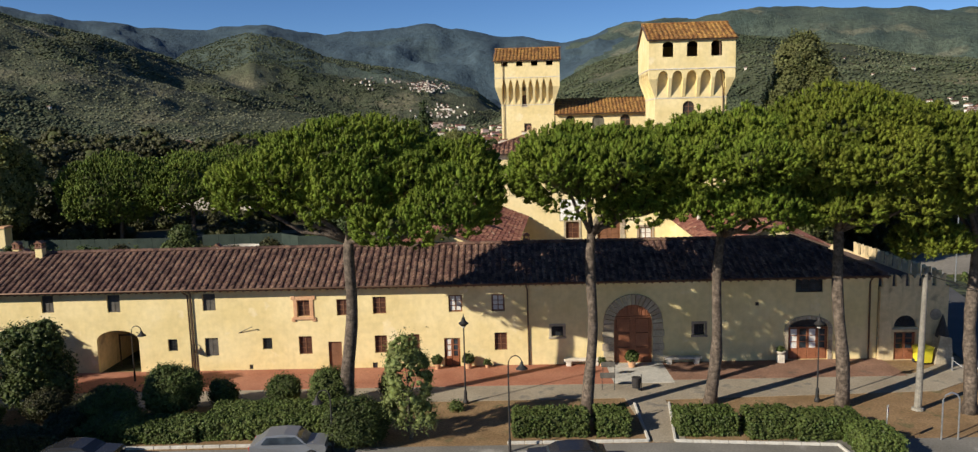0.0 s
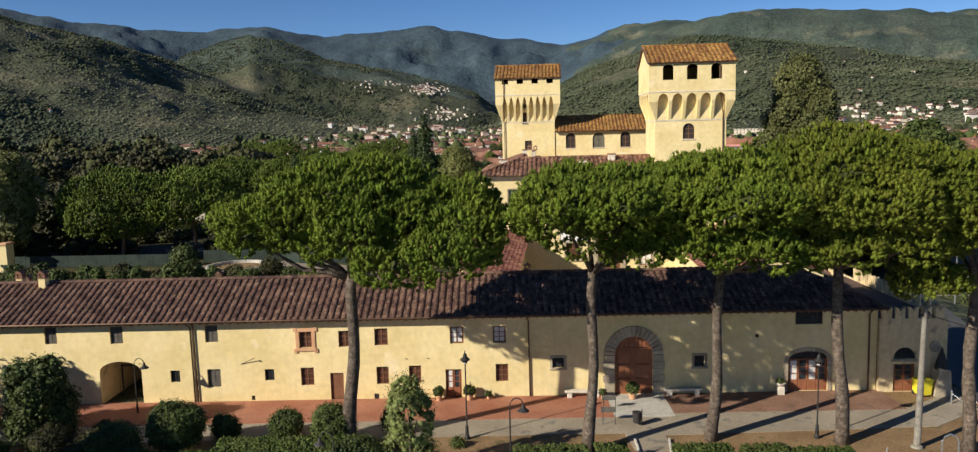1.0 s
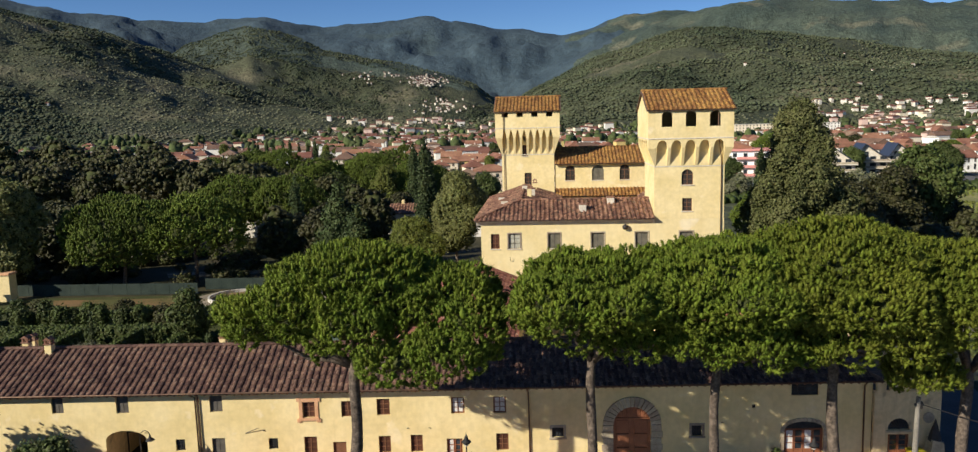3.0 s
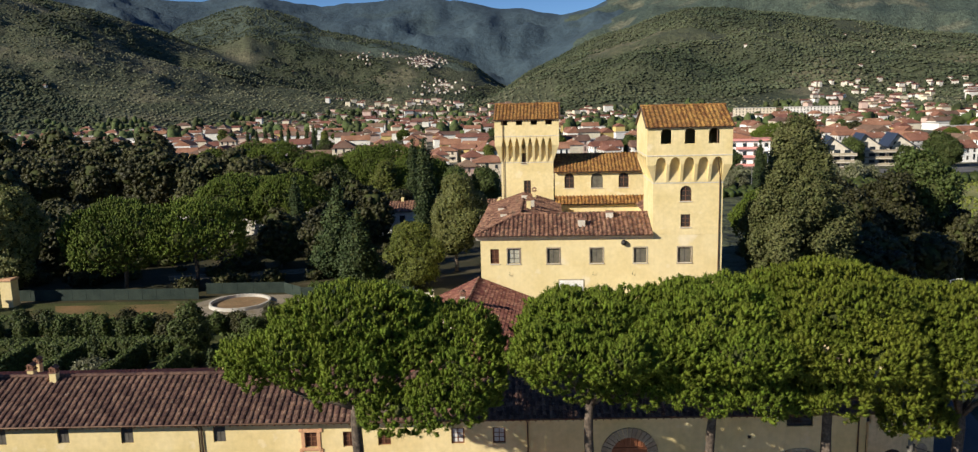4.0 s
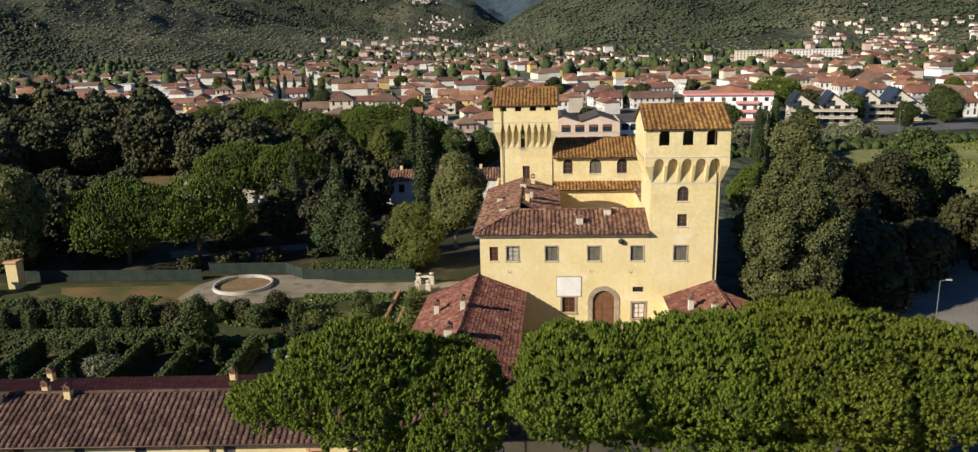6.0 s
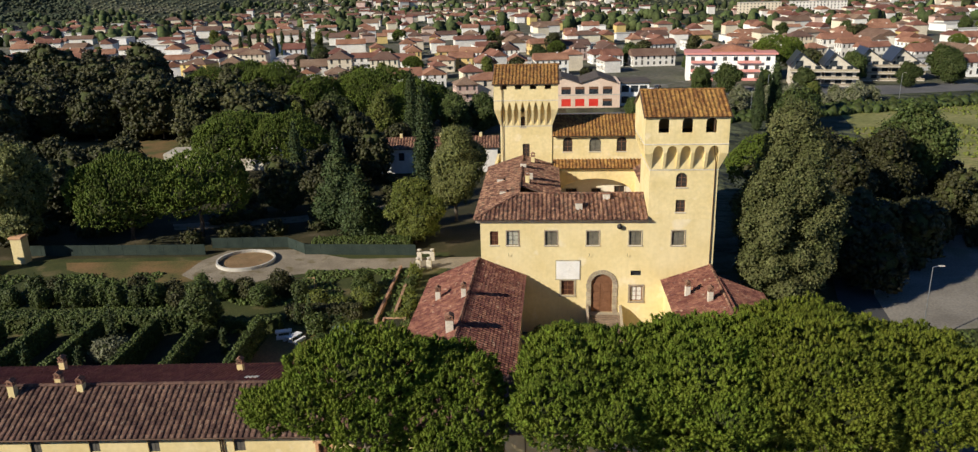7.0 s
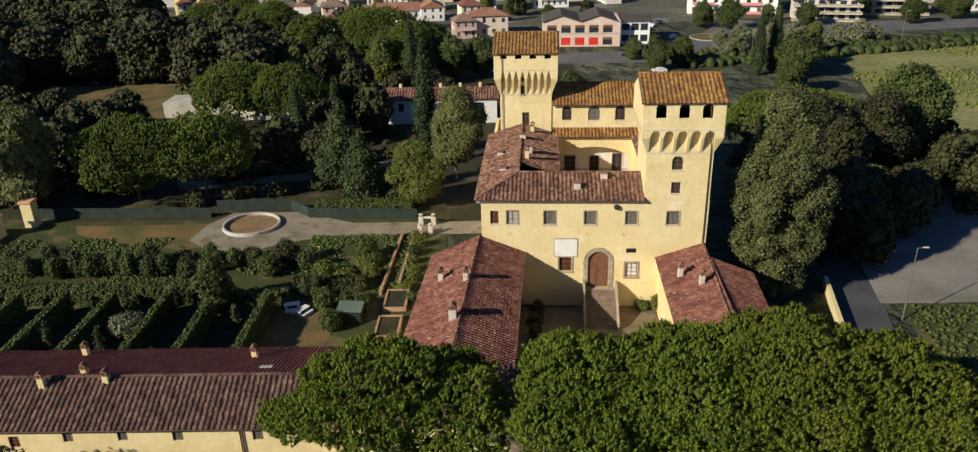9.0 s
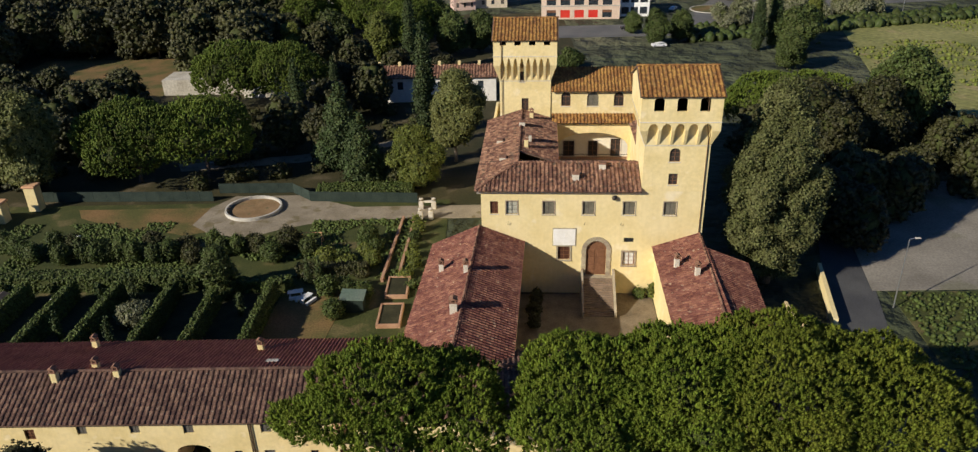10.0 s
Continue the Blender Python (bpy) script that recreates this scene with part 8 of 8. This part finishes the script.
for x, y in ((-63.5, 94.5), (-57.5, 82), (-41.5, 80), (-35.3, 80)):
    ob = thing("garden_statue", "small white stone garden ornament", "ornament", pose(x, y, 0.03), "white garden ornaments")
    part("plinth", G().worn(-0.3, 0.3, -0.3, 0.3, 0, 0.7, 0.03), M_WHITE, ob)
    part("urn", G().lathe(0, 0, [(0.12, 0.7), (0.3, 1.0), (0.2, 1.25), (0.26, 1.35), (0.1, 1.6)], 12), M_WHITE, ob)
for x, y, t in ((-29.6, 97.0, 15), (-27.8, 95.6, 60)):
    ob = thing("garden_table", "white stone garden table with benches", "table", pose(x, y, 0.03, 0, 0, t), "white garden furniture")
    part("tabletop", G().worn(-1.1, 1.1, -0.5, 0.5, 0.7, 0.8, 0.03), M_WHITE, ob)
    for s in (-1, 1):
        part("leg", G().worn(s * 0.8 - 0.12, s * 0.8 + 0.12, -0.35, 0.35, 0, 0.7, 0.02), M_WHITE, ob)
        part("bench", G().worn(-1.0, 1.0, s * 1.0 - 0.2, s * 1.0 + 0.2, 0, 0.45, 0.03), M_WHITE, ob)
patch("garden_court", [(-33, 78), (-24, 78), (-22, 98), (-31.5, 99.5)], 0.06, M_DRYLAWN, "bare earth patch beside the garden table")
gl_ = thing("globe_lamp", "white globe garden lamp on a thin post", "lamp", pose(-66.5, 110.0, 0.03))
part("post", G().tube([(0, 0, 0), (0, 0, 3.0)], 0.05, 6), M_IRON, gl_)
part("globe", G().ball((0, 0, 3.4), 0.45, 12, 8), M_WHITE, gl_, smooth=True)
# screened fence
for x0, x1, y0, y1 in ((-85, -52.5, 132.0, 131.0), (-38.5, -34.5, 134.2, 130.4), (-34.5, -14.8, 130.2, 128.8), (-52.5, -38.5, 134.6, 134.4)):
    fc = thing("garden_fence", "green screened mesh fence on thin posts", "fence", group="garden fences")
    n = max(2, int(math.hypot(x1 - x0, y1 - y0) / 2.5))
    for k in range(n):
        a, b = (x0 + (x1 - x0) * k / n, y0 + (y1 - y0) * k / n), (x0 + (x1 - x0) * (k + 1) / n, y0 + (y1 - y0) * (k + 1) / n)
        part("post", G().tube([(a[0], a[1], 0), (a[0], a[1], 2.15)], 0.05, 6), M_GREENMESH, fc)
        part("panel", G().prism([(a[0], a[1] - 0.02), (b[0], b[1] - 0.02), (b[0], b[1] + 0.02), (a[0], a[1] + 0.02)], 0.05, 2.0, "z"), M_GREENMESH, fc)
for x, y, h in ((-84.0, 128.8, 4.6), (-87.5, 123.8, 3.6)):
    ob = thing("gate_pillar", "ochre plastered gate pillar with a stone cap", "pillar", pose(x, y, 0), "garden gate pillars")
    part("shaft", G().worn(-1.0, 1.0, -1.0, 1.0, 0, h, 0.05), M_PLASTER, ob)
    part("cap", G().worn(-1.2, 1.2, -1.2, 1.2, h, h + 0.35, 0.1), M_TERRACOTTA, ob)
gw = solo("garden_wall", G().box(-120, -88.6, 123.6, 124.1, 0, 3.0).box(-88.5, -88.1, 110, 123.5, 0, 2.6), M_PLASTER, "ochre plastered garden wall", "wall")
for x, y in ((-13.9, 126.2), (-11.7, 126.2), (-13.7, 122.0), (-11.9, 122.0)):
    ob = thing("gate_pier", "stone garden pier with an urn on top", "pier", pose(x, y, 0.05), "garden piers")
    part("pier", G().worn(-0.4, 0.4, -0.4, 0.4, 0, 1.5, 0.04), M_STONE_PALE, ob)
    part("urn", G().lathe(0, 0, [(0.12, 1.5), (0.38, 1.85), (0.4, 1.95), (0.2, 2.0)], 12), M_STONE_PALE, ob)
solo("garden_lintel", G().worn(-14.3, -11.3, 126.0, 126.5, 1.25, 1.55, 0.04), M_STONE_PALE, "low pale stone balustrade between the piers", "balustrade")
for a, b in (((-16.6, 122.0), (-17.6, 100.5)), ((-14.6, 122.0), (-15.2, 103.0))):
    solo("edging_wall", G().prism([(a[0] - 0.2, a[1]), (a[0] + 0.2, a[1]), (b[0] + 0.2, b[1]), (b[0] - 0.2, b[1])], 0, 0.7, "z"), M_BRICKEDGE, "low brick edging wall of a garden bed", "wall", "brick garden edging")
for x, y in ((-15.2, 91.0), (-15.0, 98.5)):
    ob = thing("raised_bed", "rectangular brick-edged raised garden bed", "planter", pose(x, y, 0.03), "raised beds")
    for s in (-1, 1):
        part("long_side", G().worn(s * 1.5 - 0.15, s * 1.5 + 0.15, -2.8, 2.8, 0, 0.6, 0.03), M_BRICKEDGE, ob)
        part("short_side", G().worn(-1.35, 1.35, s * 2.65 - 0.15, s * 2.65 + 0.15, 0, 0.6, 0.03), M_BRICKEDGE, ob)
    part("soil", G().box(-1.35, 1.35, -2.5, 2.5, 0, 0.45), M_BEDS, ob)
gs = thing("tool_shed", "small shed with a grey-green flat roof", "shed", pose(-20.6, 93.5, 0.03))
part("cabin", G().box(-1.5, 1.5, -1.2, 1.2, 0, 2.0), M_GREENMESH, gs)
part("roof", G().prism([(-1.7, 2.2), (1.7, 2.0), (1.7, 2.1), (-1.7, 2.3)], -1.5, 1.5), mat("felt_roof", (0.12, 0.17, 0.13), (0.16, 0.2, 0.16), bump=0.3), gs)
swing = thing("garden_swing", "rusty metal swing frame on the lawn", "swing", pose(-30.5, 113.2, 0.03), "metal frames on the lawn")
for a in (-1, 1):
    for q in (-1, 1):
        part("leg", G().tube([(a * 1.6, q * 0.9, 0), (a * 1.6, q * 0.1, 2.1)], 0.05, 6), M_TERRACOTTA, swing)
part("bar", G().tube([(-1.7, 0, 2.1), (1.7, 0, 2.1)], 0.05, 6), M_TERRACOTTA, swing)
# right side: wall, street lamp, tall grass
solo("roadside_wall", G().prism([(46.6, 101.5), (47.1, 101.4), (43.8, 86.5), (43.2, 86.6)], 0, 1.6, "z"), M_PLASTER_OLD, "low pale plastered wall beside the road", "wall")
for x, y, h in ((53.4, 91.5, 10.5), (146, 288, 10), (228, 288, 10), (102, 300, 9), (84, 262, 9)):
    ob = thing("street_lamp", "tall grey metal street lamp", "street lamp", pose(x, y, 0), "street lamps")
    part("pole", G().tube([(0, 0, 0), (0, 0, h)], [0.1, 0.06], 8), M_RIM, ob)
    part("arm", G().tube([(0, 0, h), (0.8, 0, h + 0.15)], 0.05, 6), M_RIM, ob)
    part("head", G().worn(0.7, 1.4, -0.15, 0.15, h + 0.08, h + 0.22, 0.03), M_CONCRETE, ob)
patch("verge", [(53.5, 78), (90, 72), (105, 95.5), (54.5, 95.5)], 0.05, M_LAWN, "rough grass verge beside the lot")
far_trees("field_hedgerow", "thick hedgerow of shrubs along the meadow", M_LEAF, 1500, hedgerow, 1.25, 91, 3, 0.35, 1.0)
for k in range(10):
    bush(4.2 + rs.uniform(-0.5, 0.9), 92 + rs.uniform(-2, 3.5) if k < 7 else 88, rs.uniform(0.5, 0.9), rs.uniform(0.9, 2.2), 230 + k, M_LEAF_DARK, "dark potted shrub in the courtyard corner", "courtyard plants", step=0.3, size=0.15, n=3)
bush(21.5, 95.0, 0.9, 2.2, 250, M_LEAF_YELLOW, "yellow-green climbing shrub at the villa wall", step=0.3, size=0.15, n=4)
bush(19.5, 95.3, 0.8, 1.2, 251, M_HEDGE, "low green shrub at the villa wall", step=0.3, size=0.15, n=4)
# trees beside the car park, whose shade falls on the shrubs and the far end of the facade
first = broad_tree("car_park_tree", 4.6, 10.5, 301, at(-45.5, 56, 0.76), M_LEAF_DARK, "dark leafy tree beside the car park", "trees by the car park", lo=0.1, n=11, spacing=0.8)
scatter(first, [(-47.5, 47.5, 1.0, 80), (-43, 38.5, 0.95, 160), (-54, 52, 0.85, 220), (-38, 30, 0.9, 300), (-38.5, 41, 0.98, 120)])
scatter(cy, [(-168 + 5.5 * k, 520 + (k * 7) % 5, 0.62 + 0.05 * (k % 3), 40 * k) for k in range(9)])
# olive scrub, street trees and the roundabout by the meadow
ol = broad_tree("olive_tree", 3.4, 5.2, 311, at(82, 268), M_LEAF_OLIVE, "grey-green olive tree beside the street", "olives by the street", lo=0.1, n=9, spacing=0.8, size=0.22, per=10)
ro = random.Random(17)
spots_ = []
for k in range(200):
    t, q = ro.random(), ro.random()
    x, y = 76 + 62 * t, 262 + 24 * t + 30 * q * (1 - 0.7 * t)
    if len(spots_) < 34 and all((x - a) ** 2 + (y - b) ** 2 > 20 for a, b, _, _ in spots_):
        spots_.append((x, y, ro.uniform(0.75, 1.3), ro.uniform(0, 360)))
scatter(ol, spots_)
scatter(gr, [(45, 262, 0.55, 40), (53, 265, 0.6, 130), (92, 318, 0.9, 80), (82, 322, 0.8, 10), (124, 322, 0.7, 50), (166, 322, 0.8, 90), (188, 330, 0.9, 20), (218, 338, 1.2, 200), (112, 334, 0.55, 0)])
island = thing("roundabout", "kerbed roundabout island with dry grass", "traffic island", pose(80, 300, 0.04))
part("island_kerb", G().lathe(0, 0, [(7.6, 0.0), (7.6, 0.2), (7.2, 0.2), (7.2, 0.0)], 30, False), M_CONCRETE, island)
part("island_grass", G().lathe(0, 0, [(7.2, 0.0), (7.2, 0.16)], 30), M_DRYLAWN, island)
patch("parking_yard", [(118, 300), (196, 312), (196, 332), (112, 326)], 0.05, M_STREET, "asphalt yard before the terraced blocks", "road")
for x, y, t, c in ((60, 318, 60, M_CAR_SILVER), (63, 326, 62, M_CAR_WHITE), (67, 334, 62, M_CAR_BLACK), (58, 268, 8, M_CAR_WHITE), (140, 316, 12, M_CAR_BLACK), (146, 317, 12, M_CAR_SILVER)):
    car(x, y, t, c, "car parked along the town street", False)


def lawn_spot(rg):
    x, y = rg.uniform(-84, -14), rg.uniform(101.5, 122)
    if noise.noise(Vector((x / 7, y / 7, 1.7))) < -0.05 or y > 116 and -56 < x < -32:
        return None
    return x, y


def verge_spot(rg):
    return rg.uniform(54.5, 100), rg.uniform(76, 95)


def meadow_spot(rg):
    x, y = rg.uniform(98, 250), rg.uniform(150, 285)
    return (x, y) if noise.noise(Vector((x / 22, y / 22, 4.7))) > 0.0 else None


far_trees("long_grass", "tufts of long yellow-green grass on the lawn", M_HEDGE, 5000, lawn_spot, 0.22, 95, 3, 0.35, 1.0)
far_trees("verge_weeds", "rough weeds and dry grass on the verge", M_HEDGE, 2600, verge_spot, 0.27, 96, 3, 0.35, 1.0)
far_trees("meadow_tufts", "taller grass tufts in the dry meadow", M_LEAF_YELLOW, 2600, meadow_spot, 0.42, 97, 3, 0.35, 1.0)
